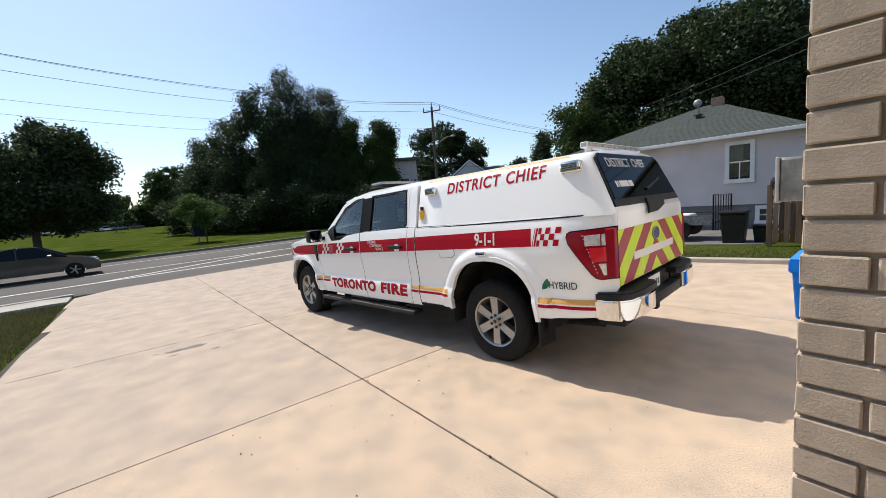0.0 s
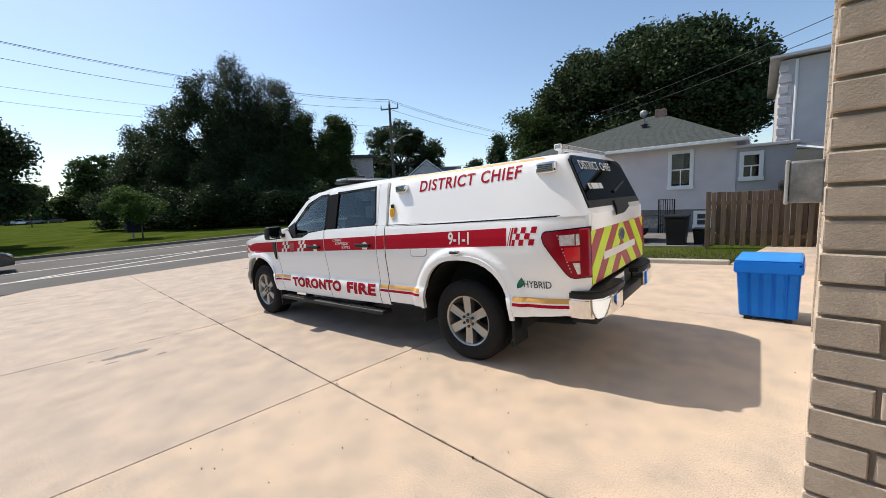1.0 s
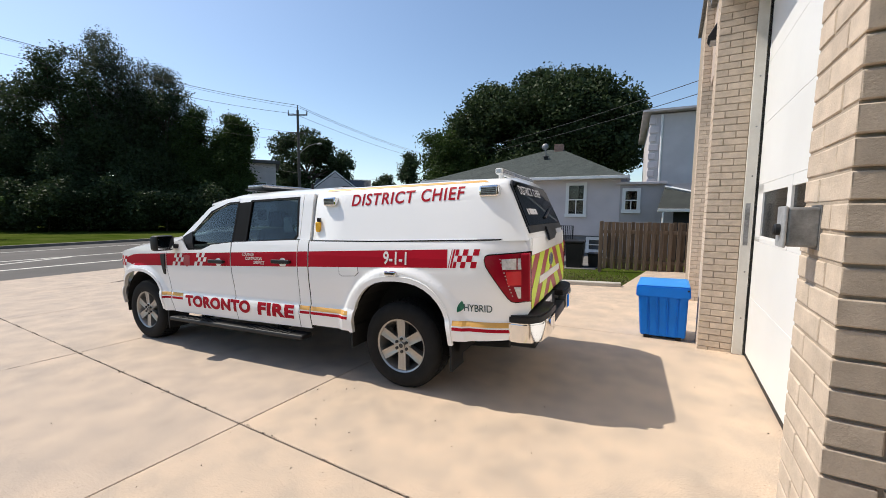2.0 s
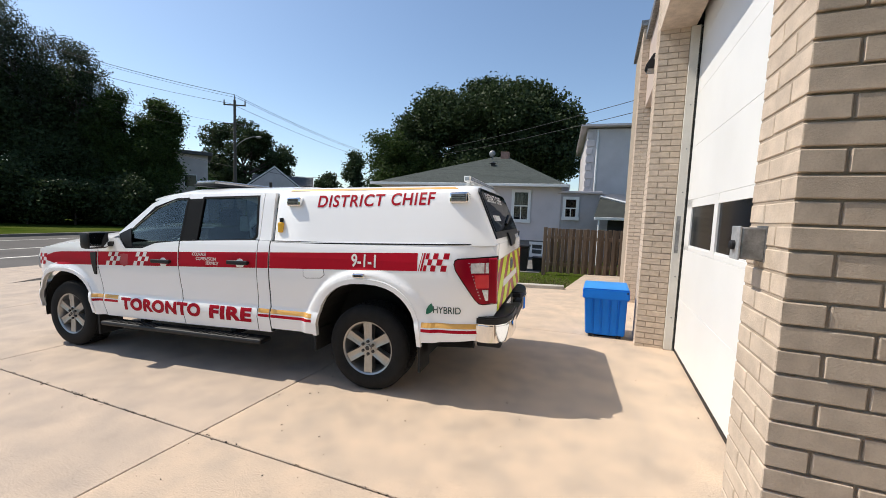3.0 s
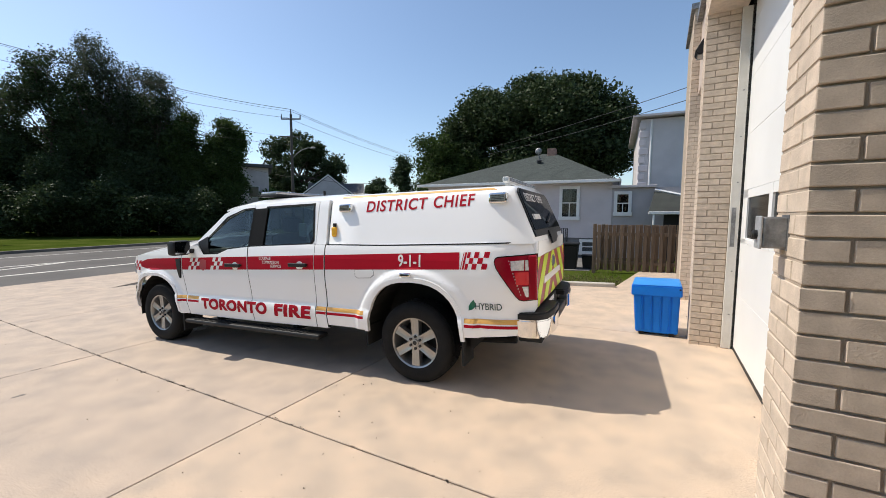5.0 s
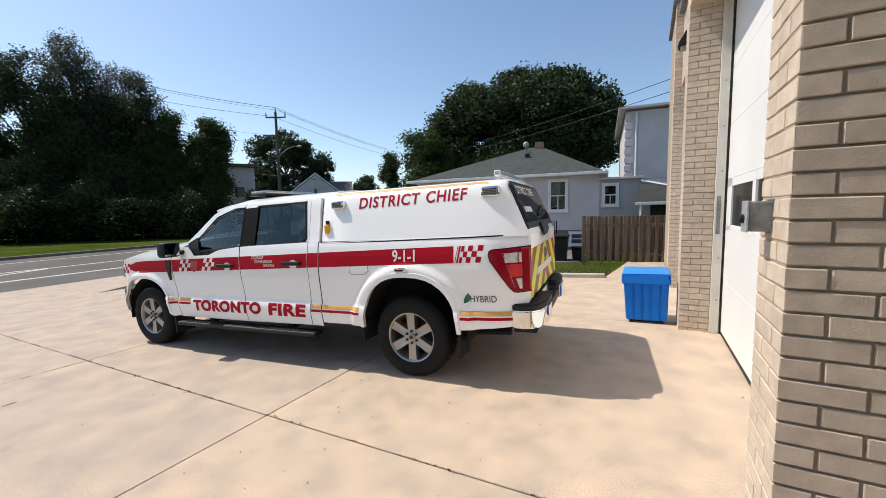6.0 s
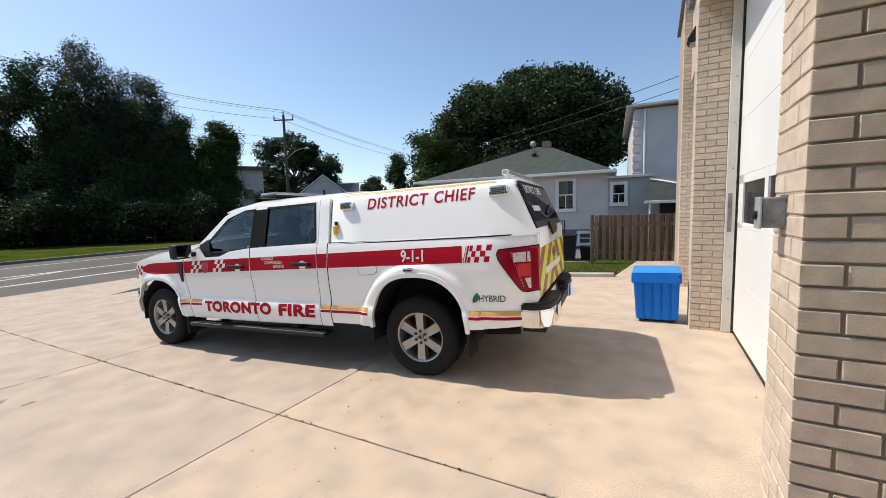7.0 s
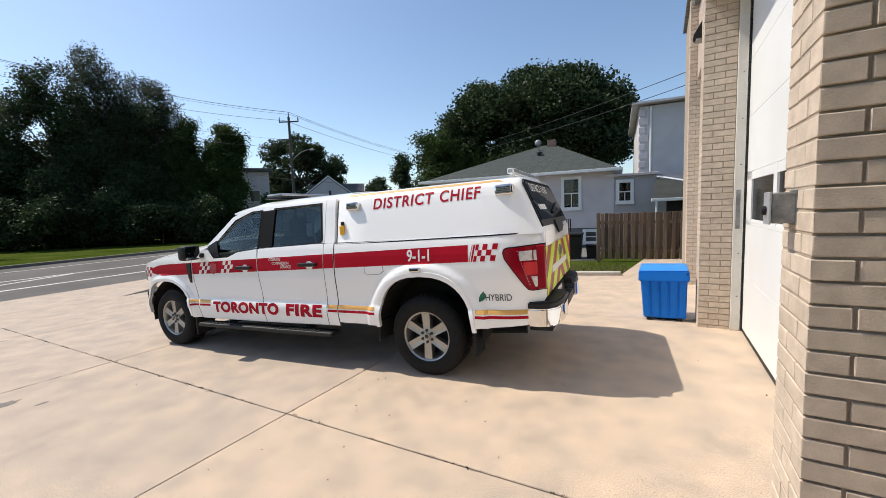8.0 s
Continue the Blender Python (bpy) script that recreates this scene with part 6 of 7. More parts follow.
def far_house(name, az, dist, w, d, h, peak, mat, label, turn=0.0, windows=()):
    x, y = toward(az, dist)
    z = lie(x, y)
    t = thing(name, label, "house", pose(x, y, z - 0.3, 0, 0, turn))
    part("wall", cube(-w / 2, w / 2, 0, d, 0, h), mat, t)
    bm = bmesh.new()
    prism(bm, [(-w / 2 - 0.3, h - 0.05), (w / 2 + 0.3, h - 0.05), (0, peak)], "y", -0.35, d + 0.35)
    part("roof", bm, M_ROOFDARK, t)
    bm = bmesh.new()
    prism(bm, [(-w / 2, h - 0.02), (w / 2, h - 0.02), (0, peak - 0.25)], "y", -0.37, -0.34)
    part("gable", bm, mat, t)
    for s in (-1, 1):
        bm = bmesh.new()
        prism(bm, [(s * (w / 2 + 0.35), h - 0.12), (s * (w / 2 + 0.35), h + 0.08), (0, peak + 0.1), (0, peak - 0.14)], "y", -0.42, -0.36)
        part("barge_board", bm, M_TRIM, t)
    for (x0, x1, z0, z1) in windows:
        wd = part("window", cube(x0, x1, -0.06, 0.0, z0, z1), M_TRIM, t)
        part("pane", cube(x0 + 0.1, x1 - 0.1, -0.075, -0.05, z0 + 0.1, z1 - 0.1), M_CAPGLASS, wd)
    return t


far_house("grey_house", 40.6, 62, 7.2, 9, 5.2, 8.3, M_STUCCO, "small grey gabled house beyond the street", 38, ((-1, 0.6, 2.6, 3.9),))
far_house("hip_house", 36.0, 66, 7.5, 8, 4.8, 7.4, M_HOUSEBEIGE, "low house with a dark roof beyond the street", 125)
t3 = thing("two_storey_house", "two-storey pale grey house with a flat dark roof behind trees", "house", pose(*toward(51.8, 55), -0.8, 0, 0, 50))
part("wall", cube(-3.2, 3.4, 0, 8, 0, 8.4), M_STUCCO, t3)
part("roof", cube(-3.7, 3.9, -0.5, 8.5, 8.4, 8.8, 0.02), M_ROOFDARK, t3)
for z0 in (1.2, 4.6):
    wd = part("window", cube(1.0, 2.3, -0.05, 0, z0, z0 + 1.5), M_TRIM, t3)
    part("pane", cube(1.1, 2.2, -0.06, -0.04, z0 + 0.1, z0 + 1.4), M_CAPGLASS, wd)
lowh = thing("low_building", "long low beige building beyond the street", "house", pose(*toward(47.5, 58), -0.8, 0, 0, 44))
part("wall", cube(-3.5, 3.5, 0, 6, 0, 3.9), M_HOUSEBEIGE, lowh)
part("roof", cube(-3.8, 3.8, -0.3, 6.3, 3.9, 4.2, 0.02), M_ROOFDARK, lowh)

# ---- pole, lamp and cables ----
PX, PY = toward(45.25, 44)
pole = thing("utility_pole", "dark wooden utility pole with crossarms and a street lamp arm", "utility pole", Matrix.Translation((PX, PY, -0.4)))
part("mast", tube(bmesh.new(), [(0, 0, -0.3), (0, 0, 12.4)], 0.17, 10, 0.12), M_POLE, pole)
AX = Vector((math.cos(radians(42)), math.sin(radians(42)), 0))
arm1 = part("crossarm", tube(bmesh.new(), [-0.95 * AX + Vector((0, 0, 11.85)), 0.95 * AX + Vector((0, 0, 12.0))], 0.07, 6), M_POLE, pole)
arm2 = part("crossarm", tube(bmesh.new(), [-0.9 * AX + Vector((0, 0, 10.1)), 0.9 * AX + Vector((0, 0, 10.15))], 0.06, 6), M_POLE, pole)
INS = [-0.9 * AX + Vector((0, 0, 11.86)), Vector((0, 0, 12.4)), 0.9 * AX + Vector((0, 0, 12.0))]
for p in INS:
    part("insulator", lathe(bmesh.new(), [(0.05, p.z), (0.07, p.z + 0.15), (0.04, p.z + 0.45), (0.03, p.z + 0.5)], 8, "z", (p.x, p.y, 0)), M_GREYMETAL, pole)
lamp_arm = part("lamp_arm", tube(bmesh.new(), [(0, 0, 7.9), *[tuple(AX * d + Vector((0, 0, z))) for d, z in ((0.5, 8.45), (1.0, 8.85), (1.6, 9.08), (2.0, 9.12))]], 0.04, 6), M_GREYMETAL, pole, "grey curved lamp arm")
q = AX * 2.1 + Vector((0, 0, 9.1))
part("lamp_head", lathe(bmesh.new(), [(0.03, -0.35), (0.12, -0.2), (0.13, 0.1), (0.06, 0.3)], 10, "x", tuple(q)), M_GREYMETAL, lamp_arm)


def cable(p, q, sag, r=0.016, n=20):
    p, q = Vector(p), Vector(q)
    pts = [p.lerp(q, k / n) - Vector((0, 0, sag * 4 * (k / n) * (1 - k / n))) for k in range(n + 1)]
    tagged(part("cable", tube(bmesh.new(), pts, r, 4), M_WIRE), "thin black overhead cable strung between poles", "cable", group="overhead cables")


base = Vector((PX, PY, -0.4))
def at_bearing(az, el, dist):
    a, e = radians(az), radians(el)
    return E_ + dist * Vector((-math.sin(a) * math.cos(e), math.cos(a) * math.cos(e), math.sin(e)))


# the street's cables: along to the next pole, and through the grove the other way
for dx, z, el0, el1, r in ((0.0, 12.9, 15.5, 17.5, 0.022), (0.3, 12.6, 15.35, 17.45, 0.012), (-0.5, 12.1, 14.1, 16.1, 0.017), (0.0, 10.1, 12.1, 13.3, 0.011), (0.0, 9.3, 10.8, 12.0, 0.011)):
    mid = at_bearing(66, el0, 52)
    cable(base + Vector((dx, 0, z)), mid, 0.35, r)
    cable(mid, at_bearing(104, el1, 36), 0.5, r)
    if z > 12:
        cable(base + Vector((dx, 0, z)), (PX + dx, PY + 46, z - 0.6), 1.0, 0.018)
cable(base + Vector((0, 0, 6.3)), at_bearing(28, 6.5, 75), 1.6, 0.02)
cable(base + Vector((0, 0, 6.0)), at_bearing(56, 8.0, 60), 0.5, 0.012)
for el, dz in ((15.6, 0), (14.1, 0)):
    cable(at_bearing(-12, el + 0.9, 15), at_bearing(27, 8.7 - (15.6 - el) * 0.4, 60), 0.8, 0.012)


# ---- trees ----
def tree(name, label, x, y, z, height, lobes, leaf_mat, bark, n_leaf, leaf=0.30, trunk_r=0.25, seed=1, lean=(0, 0), clump=0.4, droop=0.7):
    """Tapered trunk, limbs to each lobe and a crown of many small leaf clumps; lobes are (x, y, z, rx, ry, rz)."""
    r = random.Random(seed)
    t = thing(name, label, "tree", Matrix.Translation((x, y, z)))
    bm = bmesh.new()
    top = Vector((lean[0], lean[1], height * 0.72))
    trunk_pts = [Vector((0, 0, -0.4))] + [top * (k / 6) + Vector((r.uniform(-1, 1), r.uniform(-1, 1), 0)) * 0.02 * height * (k / 6) for k in range(1, 7)]
    tube(bm, trunk_pts, trunk_r, 8, trunk_r * 0.25)
    for lx, ly, lz, rx, ry, rz in lobes:
        g = 6 * max(0.12, min(0.97, (lz * r.uniform(0.55, 0.85)) / (height * 0.72)))
        s = trunk_pts[int(g)].lerp(trunk_pts[min(6, int(g) + 1)], g - int(g))
        e = Vector((lx, ly, lz + rz * 0.2))
        m1 = s.lerp(e, 0.5) + Vector((r.uniform(-1, 1), r.uniform(-1, 1), r.uniform(0, 1))) * 0.06 * height
        tube(bm, [s, m1, e], trunk_r * 0.32, 6, trunk_r * 0.06)
        for _ in range(3):
            tip = Vector((lx + r.uniform(-0.8, 0.8) * rx, ly + r.uniform(-0.8, 0.8) * ry, lz + r.uniform(-0.4, 0.9) * rz))
            tube(bm, [m1.lerp(e, 0.5), tip], trunk_r * 0.15, 4, trunk_r * 0.03)
    part("trunk", bm, bark, t)
    ob = new("crown", foliage(lobes, n_leaf, leaf, seed, clump, droop, leaf_mat))
    ob.parent = t
    return t


def foliage(lobes, n, leaf, seed, clump, droop, mat):
    """A crown's leaves: sprays of folded leaves scattered through the lobes, thicker towards their outsides."""
    g = np.random.default_rng(seed)
    lob = np.array(lobes)
    wts = np.prod(lob[:, 3:], axis=1) ** 0.67
    per = 28
    m = max(1, n // per)
    pick = lob[g.choice(len(lob), m, p=wts / wts.sum())]
    d = g.normal(size=(m, 3))
    d /= np.linalg.norm(d, axis=1)[:, None]
    centre = pick[:, :3] + d * pick[:, 3:] * (g.random(m) ** 0.42)[:, None]
    p = np.repeat(centre, per, axis=0) + np.clip(g.normal(size=(m * per, 3)), -1.5, 1.5) * np.repeat(g.uniform(0.5, 1.3, (m, 1)), per, axis=0) * clump * np.array((1, 1, droop))
    p = p[p[:, 2] > 0.15]
    k = len(p)
    size = leaf * g.uniform(0.55, 1.25, (k, 1))
    u = g.normal(size=(k, 3)) * np.array((1, 1, 0.7))
    u /= np.linalg.norm(u, axis=1)[:, None]
    v = np.cross(u, g.normal(size=(k, 3)))
    v /= np.linalg.norm(v, axis=1)[:, None]
    w = np.cross(u, v) * 0.25
    co = np.stack((p - 0.6 * u * size, p + (0.40 * v + w) * size, p + 0.6 * u * size, p + (w - 0.40 * v) * size), axis=1).reshape(-1, 3)
    me = bpy.data.meshes.new("crown")
    me.vertices.add(4 * k)
    me.vertices.foreach_set("co", co.astype(np.float32).ravel())
    me.loops.add(4 * k)
    me.loops.foreach_set("vertex_index", np.arange(4 * k, dtype=np.int32))
    me.polygons.add(k)
    me.polygons.foreach_set("loop_start", np.arange(0, 4 * k, 4, dtype=np.int32))
    me.update(calc_edges=True)
    me.materials.append(mat)
    return me


def lobes_in(seed, n, cx, cz, rx, rz, size, cy=0.0, ry=None, low=0.0):
    """Lobes scattered in an egg-shaped crown."""
    r = random.Random(seed)
    out = []
    while len(out) < n:
        d = Vector((r.uniform(-1, 1), r.uniform(-1, 1), r.uniform(-1, 1)))
        if d.length > 1 or d.z < -1 + low:
            continue
        s = size * r.uniform(0.7, 1.25)
        out.append((cx + d.x * (rx - s * 0.7), cy + d.y * ((ry or rx) - s * 0.7), cz + d.z * (rz - s * 0.6), s, s, s * r.uniform(0.65, 0.9)))
    return out


def plant(name, label, az, dist, height, lobes, mat, bark, n, leaf, r, seed, lean=(0, 0), clump=0.4, droop=0.7):
    x, y = toward(az, dist)
    return tree(name, label, x, y, lie(x, y), height, lobes, mat, bark, n, leaf, r, seed, lean, clump, droop)


def dome_lobes(seed, n, rx, ry, rz, cz, size, low=-0.35):
    """Lobes filling a broad, steep-sided dome."""
    r = random.Random(seed)
    out = []
    while len(out) < n:
        d = Vector((r.uniform(-1, 1), r.uniform(-1, 1), r.uniform(low, 1)))
        q = (abs(d.x) ** 2.6 + abs(d.y) ** 2.6 + abs(d.z) ** 2.6) ** (1 / 2.6)
        if not 0.45 < q < 1:
            continue
        s = size * r.uniform(0.7, 1.25)
        out.append((d.x * (rx - s), d.y * (ry - s), cz + d.z * (rz - s * 0.8), s, s, s * r.uniform(0.7, 0.9)))
    return out


# behind the bungalow: a broad dark maple
plant("maple_tree", "broad dense dark green maple behind the bungalow", 11.4, 36, 14.0,
      dome_lobes(11, 96, 9.0, 6.8, 6.95, 7.3, 1.75), M_LEAF_DARK, M_BARK, 170000, 0.23, 0.5, 21, clump=0.42)
plant("maple_tree", "fresher green maple crowding the broad one", 22.8, 34, 10.4, dome_lobes(12, 30, 4.1, 3.4, 4.9, 5.0, 1.3, -0.8), M_LEAF_MID, M_BARK, 36000, 0.17, 0.3, 22)
# the grove across the street
def grove_lobes(seed, h, width, n, foot):
    """Lobes from a crown's foot to its top, narrowing upwards."""
    r = random.Random(seed)
    out = []
    for k in range(n):
        u = (k + 0.5) / n
        z = foot + u * (h - foot - 0.7)
        w = width * min(1.0, 1.3 * (1 - u) ** 0.62 + 0.12) if foot < 2 else width * min(1.0, 1.1 * (1 - u) ** 0.4 + 0.2)
        s = (0.34 * w + 0.45) * r.uniform(0.8, 1.2)
        a, q = r.uniform(0, 6.28), r.random() ** 0.5
        out.append((math.cos(a) * q * w * 0.8, math.sin(a) * q * w * 0.8, z, s, s, s * r.uniform(0.75, 1.05)))
    return out


GROVE = [(52.9, 48, 11.9, 1.25, 16, 5.0, "young leafy tree at the grove's edge", M_LEAF_MID, M_BARK),
         (54.9, 47, 10.2, 2.4, 20, 0.8, "bushy tree at the grove's edge", M_LEAF_MID, M_BARK),
         (56.9, 49, 12.4, 2.6, 22, 0.8, "bushy tree in the grove", M_LEAF_MID, M_BARK),
         (59.7, 51, 16.9, 2.0, 24, 7.0, "slender birch with hanging leafy branches", M_LEAF_BIRCH_HAZED, M_BIRCH),
         (60.4, 50, 14.0, 3.2, 24, 0.8, "dense dark tree in the grove", M_LEAF_DARK, M_BARK),
         (63.3, 51, 14.2, 3.4, 26, 0.8, "dense dark tree in the grove", M_LEAF_DARK, M_BARK),
         (65.0, 52, 19.3, 2.9, 34, 8.0, "tallest airy birch with pale branches", M_LEAF_BIRCH_HAZED, M_BIRCH),
         (62.6, 52, 17.9, 2.3, 24, 8.0, "airy birch with pale branches", M_LEAF_BIRCH_HAZED, M_BIRCH),
         (67.0, 50, 14.4, 3.2, 26, 0.8, "dense dark tree in the grove", M_LEAF_DARK, M_BARK),
         (69.4, 52, 16.8, 3.2, 28, 0.8, "dense dark tree in the grove", M_LEAF_DARK, M_BARK),
         (72.6, 54, 13.6, 3.4, 24, 0.8, "dense dark tree in the grove", M_LEAF_DARK, M_BARK),
         (75.6, 58, 11.4, 3.4, 20, 0.8, "rounded dark tree in the grove", M_LEAF_DARK, M_BARK)]
for k, (az, dd, h, w, n, foot, lab, lm, bk) in enumerate(GROVE):
    airy = bk is M_BIRCH
    plant("birch_tree" if airy else "grove_tree", lab, az, dd, h, grove_lobes(130 + k, h + (0.1 if airy else 0.4), w * (1.15 if airy else 1.3), n, foot), lm, bk, int((700 if airy else 2100) * n), 0.145 if airy else 0.18, 0.24, 130 + k, lean=(0.6, 0.2),
          clump=0.25 if airy else 0.4, droop=1.5 if airy else 0.8)
for k, (az, dd, h, w) in enumerate(((53.4, 46, 3.4, 2.0), (55.2, 45, 4.0, 2.8), (57.5, 44, 4.6, 3.2), (60.5, 44.5, 4.0, 3.4), (64.0, 45, 5.2, 3.6), (67.5, 46, 4.8, 3.6), (70.5, 48, 5.2, 3.8), (74.0, 52, 5.0, 4.0), (78.0, 60, 5.0, 4.2))):
    plant("bush", "dense dark undergrowth below the grove", az, dd, h, lobes_in(40 + k, 12, 0, h * 0.45, w, h * 0.6, 1.3), M_LEAF_DARK, M_BARK, 12000, 0.2, 0.1, 50 + k)
# park trees
plant("park_tree", "round-crowned tree on the park lawn", 79.6, 82, 13.4, lobes_in(61, 18, 0, 7.2, 5.4, 5.8, 2.0), M_LEAF_MID, M_BARK, 9000, 0.4, 0.3, 61)
plant("park_tree", "smaller park tree on the lawn", 76.8, 74, 8.6, lobes_in(62, 10, 0, 5.0, 3.0, 3.6, 1.4), M_LEAF_MID, M_BARK, 6000, 0.34, 0.2, 62)
plant("park_tree", "young light green tree near the kerb", 76.4, 38, 4.4, lobes_in(63, 16, 0, 2.7, 2.1, 1.5, 0.7), M_LEAF_FRESH, M_BARK, 9000, 0.12, 0.06, 63, clump=0.2)
plant("park_tree", "dark round tree standing alone on the lawn", 91.6, 40, 10.0, dome_lobes(64, 46, 5.7, 5.4, 5.6, 4.6, 1.3, -0.5), M_LEAF_DARK, M_BARK, 80000, 0.2, 0.26, 64)
plant("park_tree", "young light green tree far on the lawn", 85.6, 110, 5.8, lobes_in(65, 8, 0, 3.6, 2.0, 2.2, 1.0), M_LEAF_FRESH, M_BARK, 1800, 0.35, 0.1, 65)
for k in range(13):
    h = 11.5 + 2.2 * math.sin(k * 2.1)
    plant("far_tree", "hazy row of trees at the far end of the park", 79.5 + 1.9 * k, 165 + 9 * math.sin(k * 1.3), h, dome_lobes(70 + k, 16, 6.5, 5.0, h * 0.75, h * 0.3, 2.2, -0.4), M_LEAF_MID, M_BARK, 7000, 0.7, 0.3, 80 + k, clump=0.8)
# beyond the pole
plant("street_tree", "broad dark tree beyond the utility pole", 44.4, 72, 13.6, dome_lobes(91, 60, 10.2, 7.0, 8.8, 7.2, 1.9, -0.7), M_LEAF_DARK, M_BARK, 64000, 0.3, 0.4, 91)
plant("street_tree", "narrow dark tree by the houses", 29.9, 62, 11.0, lobes_in(92, 9, 0, 7.0, 1.9, 4.0, 1.2), M_LEAF_DARK, M_BARK, 5500, 0.3, 0.25, 92)
plant("street_tree", "thin dark tree by the houses", 27.5, 60, 8.5, lobes_in(93, 8, 0, 5.0, 2.2, 3.4, 1.3), M_LEAF_DARK, M_BARK, 5000, 0.3, 0.25, 93)
plant("street_tree", "flat-topped dark tree far off", 34.0, 78, 9.8, lobes_in(94, 9, 0, 6.8, 3.4, 2.4, 1.4), M_LEAF_DARK, M_BARK, 5500, 0.36, 0.25, 94)
plant("shrub", "yellow-green shrub before the gabled house", 36.2, 55, 4.6, lobes_in(95, 6, 0, 3.2, 1.8, 1.3, 0.8), M_LEAF_FRESH, M_BARK, 2500, 0.24, 0.1, 95)
plant("shrub", "fresh green climbing shrub at the pole", 47.0, 56, 5.8, lobes_in(96, 6, 0, 4.4, 2.6, 1.0, 0.8), M_LEAF_FRESH, M_BARK, 2500, 0.24, 0.1, 96)

# ---- street things ----
cx, cy = toward(77.3, 38.4)
mb = thing("litter_bin", "dark litter bin on a post by the park kerb", "bin", Matrix.Translation((cx, cy, lie(cx, cy))))
part("box", cube(-0.45, 0.45, -0.4, 0.4, 0.55, 1.5, 0.05), surface("bin_dark", (0.01, 0.014, 0.022), 0.8, spec=0.2, scale=5, vary=0.1, fine=60), mb)
part("post", cube(-0.06, 0.06, -0.06, 0.06, -0.1, 0.6), M_GREYMETAL, mb)
part("roof", cube(-0.5, 0.5, -0.45, 0.45, 1.5, 1.58, 0.02), M_BLACK, mb)


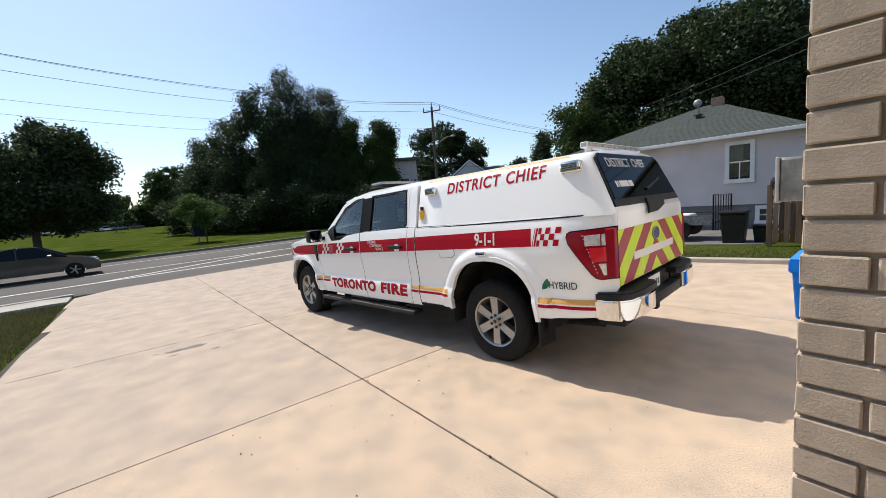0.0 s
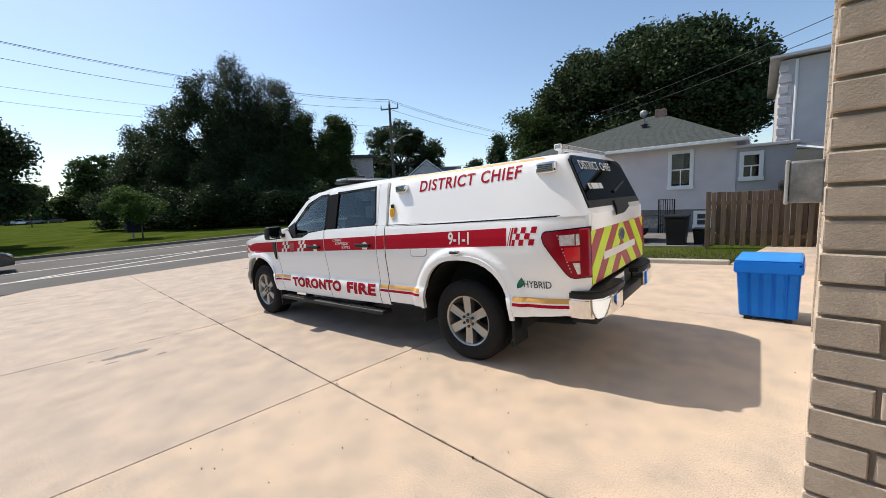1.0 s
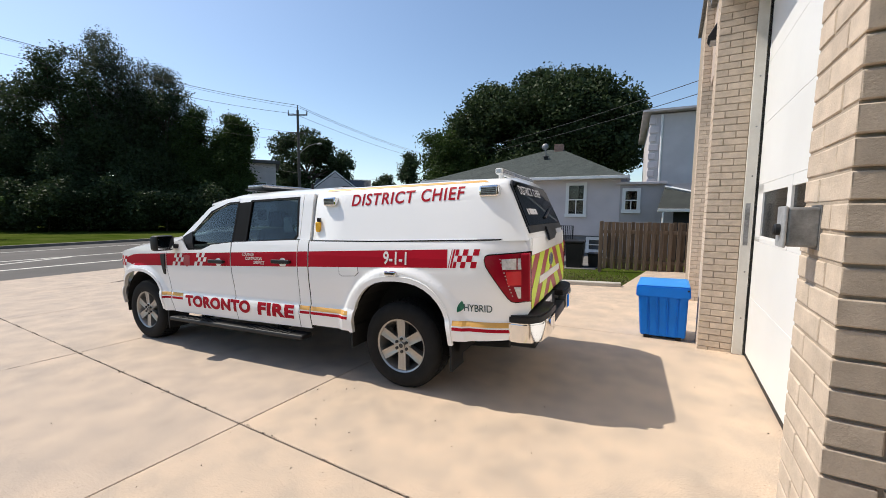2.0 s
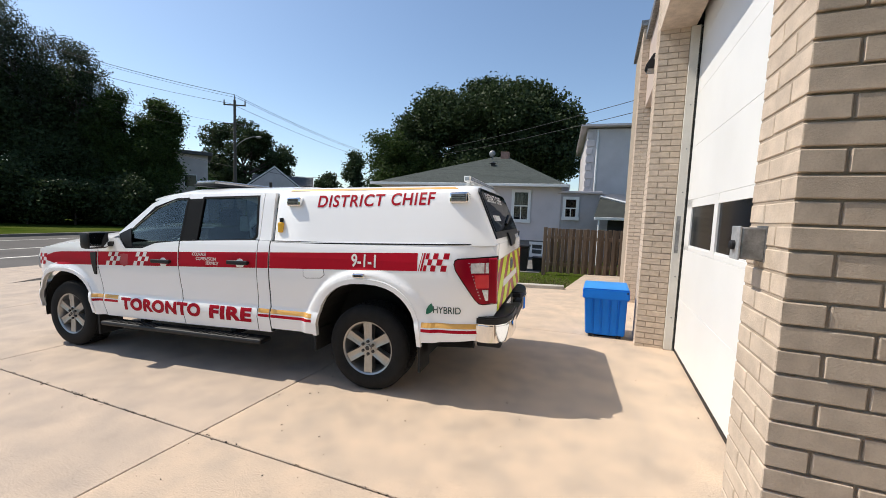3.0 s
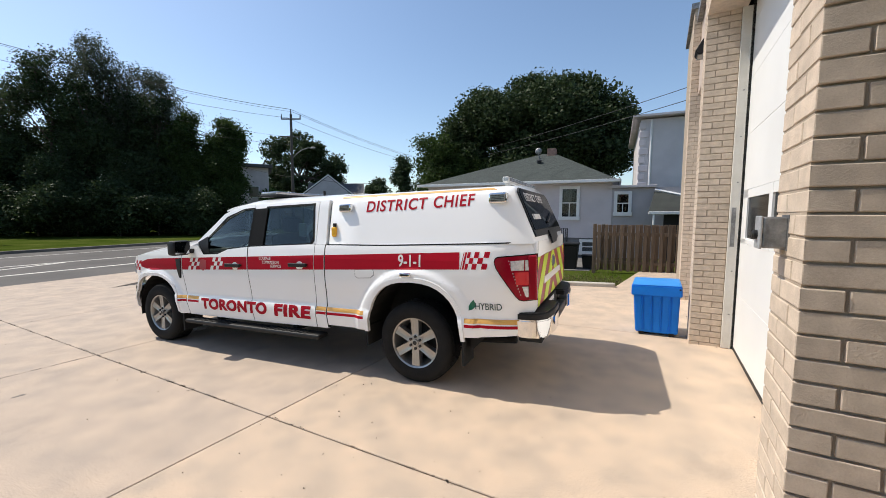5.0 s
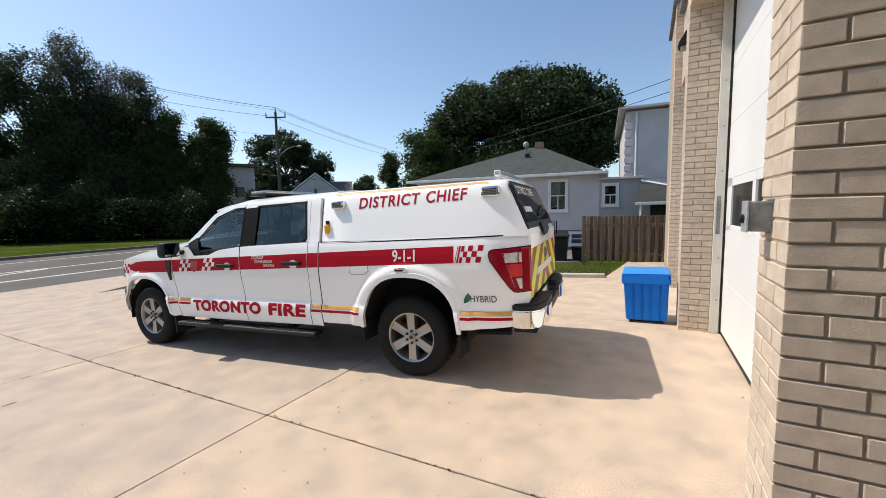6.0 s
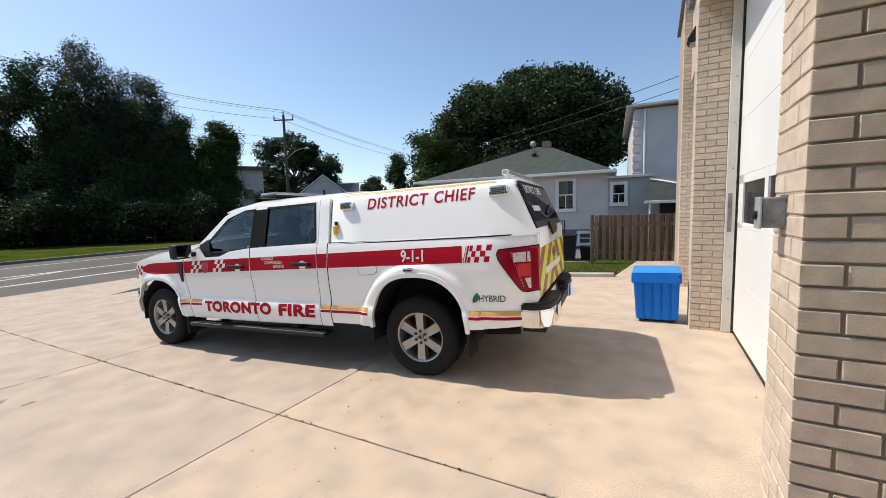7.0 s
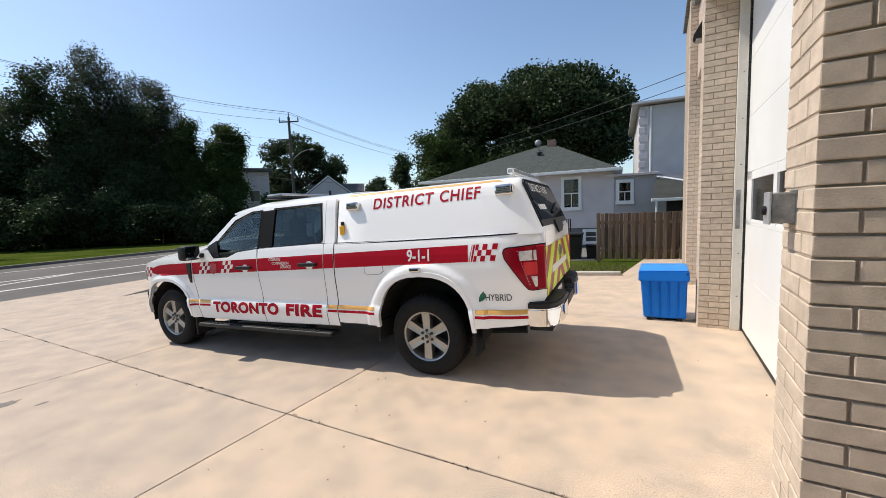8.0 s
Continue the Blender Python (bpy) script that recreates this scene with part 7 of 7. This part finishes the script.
def saloon(name, label, m, paint, detail=True):
    """A four-door saloon along +y: body, glasshouse, wheels."""
    c = thing(name, label, "car", m)
    prof = [(-2.30, 0.32), (-2.33, 0.60), (-2.25, 0.86), (-1.55, 0.95), (-0.95, 1.0), (0.75, 0.98), (1.45, 0.88), (2.10, 0.74), (2.30, 0.55), (2.28, 0.30), (1.78, 0.25)]
    for cy_ in (1.42, -1.42):
        prof += [(cy_ + 0.36 * math.cos(math.pi * k / 10), 0.30 + 0.36 * math.sin(math.pi * k / 10)) for k in range(11)]
    bm = bmesh.new()
    prism(bm, prof, "x", -0.89, 0.89)
    bmesh.ops.bevel(bm, geom=[e for e in bm.edges if abs(e.verts[0].co.x - e.verts[1].co.x) < 1e-5], offset=0.05, segments=2, affect="EDGES")
    part("body", bm, paint, c, smooth=40)
    def hoop(bm, s, w0, w1):
        pts = [(-1.75, 0.95), (-0.95, 1.36), (-0.2, 1.44), (0.35, 1.40), (1.25, 0.95)]
        lo = [bm.verts.new((-(w0 if z < 1.0 else w1) * s, y, z)) for y, z in pts]
        hi = [bm.verts.new(((w0 if z < 1.0 else w1) * s, y, z)) for y, z in pts]
        bm.faces.new(lo)
        bm.faces.new(hi[::-1])
        for i in range(len(pts)):
            j = (i + 1) % len(pts)
            bm.faces.new((lo[j], lo[i], hi[i], hi[j]))
        return bm
    part("glasshouse", hoop(bmesh.new(), 1.0, 0.82, 0.62), M_CAPGLASS, c, smooth=30)
    bm = bmesh.new()
    pts = [(-1.02, 1.345), (-0.2, 1.452), (0.40, 1.405)]
    rows2 = [[bm.verts.new((x, y, z + 0.012 + 0.02 * (1 - (x / 0.62) ** 2))) for x in lin(-0.62, 0.62, 6)] for y, z in pts]
    for a, b in zip(rows2, rows2[1:]):
        for i in range(6):
            bm.faces.new((a[i], a[i + 1], b[i + 1], b[i]))
    part("roof", bm, paint, c, smooth=40)
    for s in (-1, 1):
        for p in (((-0.82, 1.25, 0.95), (-0.63, 0.38, 1.41)), ((-0.82, -1.72, 0.96), (-0.63, -0.98, 1.37)), ((-0.815, -0.25, 0.98), (-0.625, -0.25, 1.44))):
            part("pillar", tube(bmesh.new(), [(q[0] * -s, q[1], q[2]) for q in p], 0.03, 6), paint, c)
        part("mirror", cube(*sorted((s * 0.86, s * 1.0)), 0.62, 0.80, 0.94, 1.07, 0.03), paint, c)
        part("headlight", cube(*sorted((s * 0.52, s * 0.84)), 2.05, 2.27, 0.58, 0.72, 0.03), M_LENS, c)
        part("tail_light", cube(*sorted((s * 0.5, s * 0.86)), -2.345, -2.2, 0.70, 0.84, 0.02), M_TAILRED, c)
        for yy in (0.25, -0.75):
            part("door_handle", cube(*sorted((s * 0.885, s * 0.91)), yy - 0.09, yy + 0.09, 0.80, 0.83), paint, c)
        for yy in (1.42, -1.42):
            o = s * 0.80
            wq = part("wheel", lathe(bmesh.new(), [(0.19, o - 0.1), (0.30, o - 0.11), (0.325, o - 0.06), (0.325, o + 0.06), (0.30, o + 0.11), (0.19, o + 0.1)], 32, "x", (0, yy, 0.325)), M_TYRE, c, smooth=30)
            bm = bmesh.new()
            e = o + s * 0.095
            lathe(bm, [(0.2, e - 0.02), (0.2, e), (0.18, e), (0.18, e - 0.02)], 28, "x", (0, yy, 0.325))
            for k in range(5):
                a = 2 * math.pi * k / 5
                tube(bm, [(e, yy, 0.325), (e, yy + 0.19 * math.cos(a), 0.325 + 0.19 * math.sin(a))], 0.03, 5)
            part("rim", bm, M_ALLOY, wq)
    return c


saloon("saloon_car", "dark grey four-door saloon on the street", Matrix.Translation((-22.0, -4.15, -0.5)), M_CARGREY)
ra = random.Random(9)
for k, az in enumerate((90.6, 89.2, 87.9, 86.6, 85.4, 84.0, 91.8, 93.2)):
    x, y = toward(az, 150 + ra.uniform(-3, 3))
    saloon("parked_car", "pale car parked at the far end of the park", pose(x, y, lie(x, y), 0, 0, ra.choice((10, 100, 190))), (M_WHITE, M_GREYMETAL, M_CARGREY)[k % 3])

# grass blades on the near lawns
verts, faces = [], []
rg = random.Random(5)
for _ in range(26000):
    if rg.random() < 0.55:
        x = rg.uniform(-14.2, -3.5)
        yb = table([(-14.35, -2.4), (-13.4, -2.95), (-11.5, -3.15), (-8.0, -3.43), (-5.2, -3.73), (-2.0, -4.25)], x)
        y = yb - abs(rg.gauss(0, 1.3)) - 0.01
        if -14.0 < x < -12.5 and y < -2.9:
            continue
    else:
        x, y = rg.uniform(-6.0, 1.9), 6.2 + abs(rg.gauss(0, 1.1))
        if y > 9.2 or x > 1.72 + (y - 6.16) * 0.22:
            continue
    z = lie(x, y) - 0.062
    h, a, s = rg.uniform(0.04, 0.10) if y < 0 else rg.uniform(0.02, 0.055), rg.uniform(0, 6.28), rg.uniform(0.006, 0.014)
    i = len(verts)
    dx, dy = math.cos(a) * s, math.sin(a) * s
    verts += [(x - dx, y - dy, z), (x + dx, y + dy, z), (x + rg.uniform(-0.04, 0.04), y + rg.uniform(-0.04, 0.04), z + h)]
    faces.append((i, i + 1, i + 2))
me = bpy.data.meshes.new("grass")
me.from_pydata(verts, [], faces)
me.materials.append(M_BLADE)
tagged(new("grass", me), "short green grass blades along the lawn edges", "grass", kind="stuff")
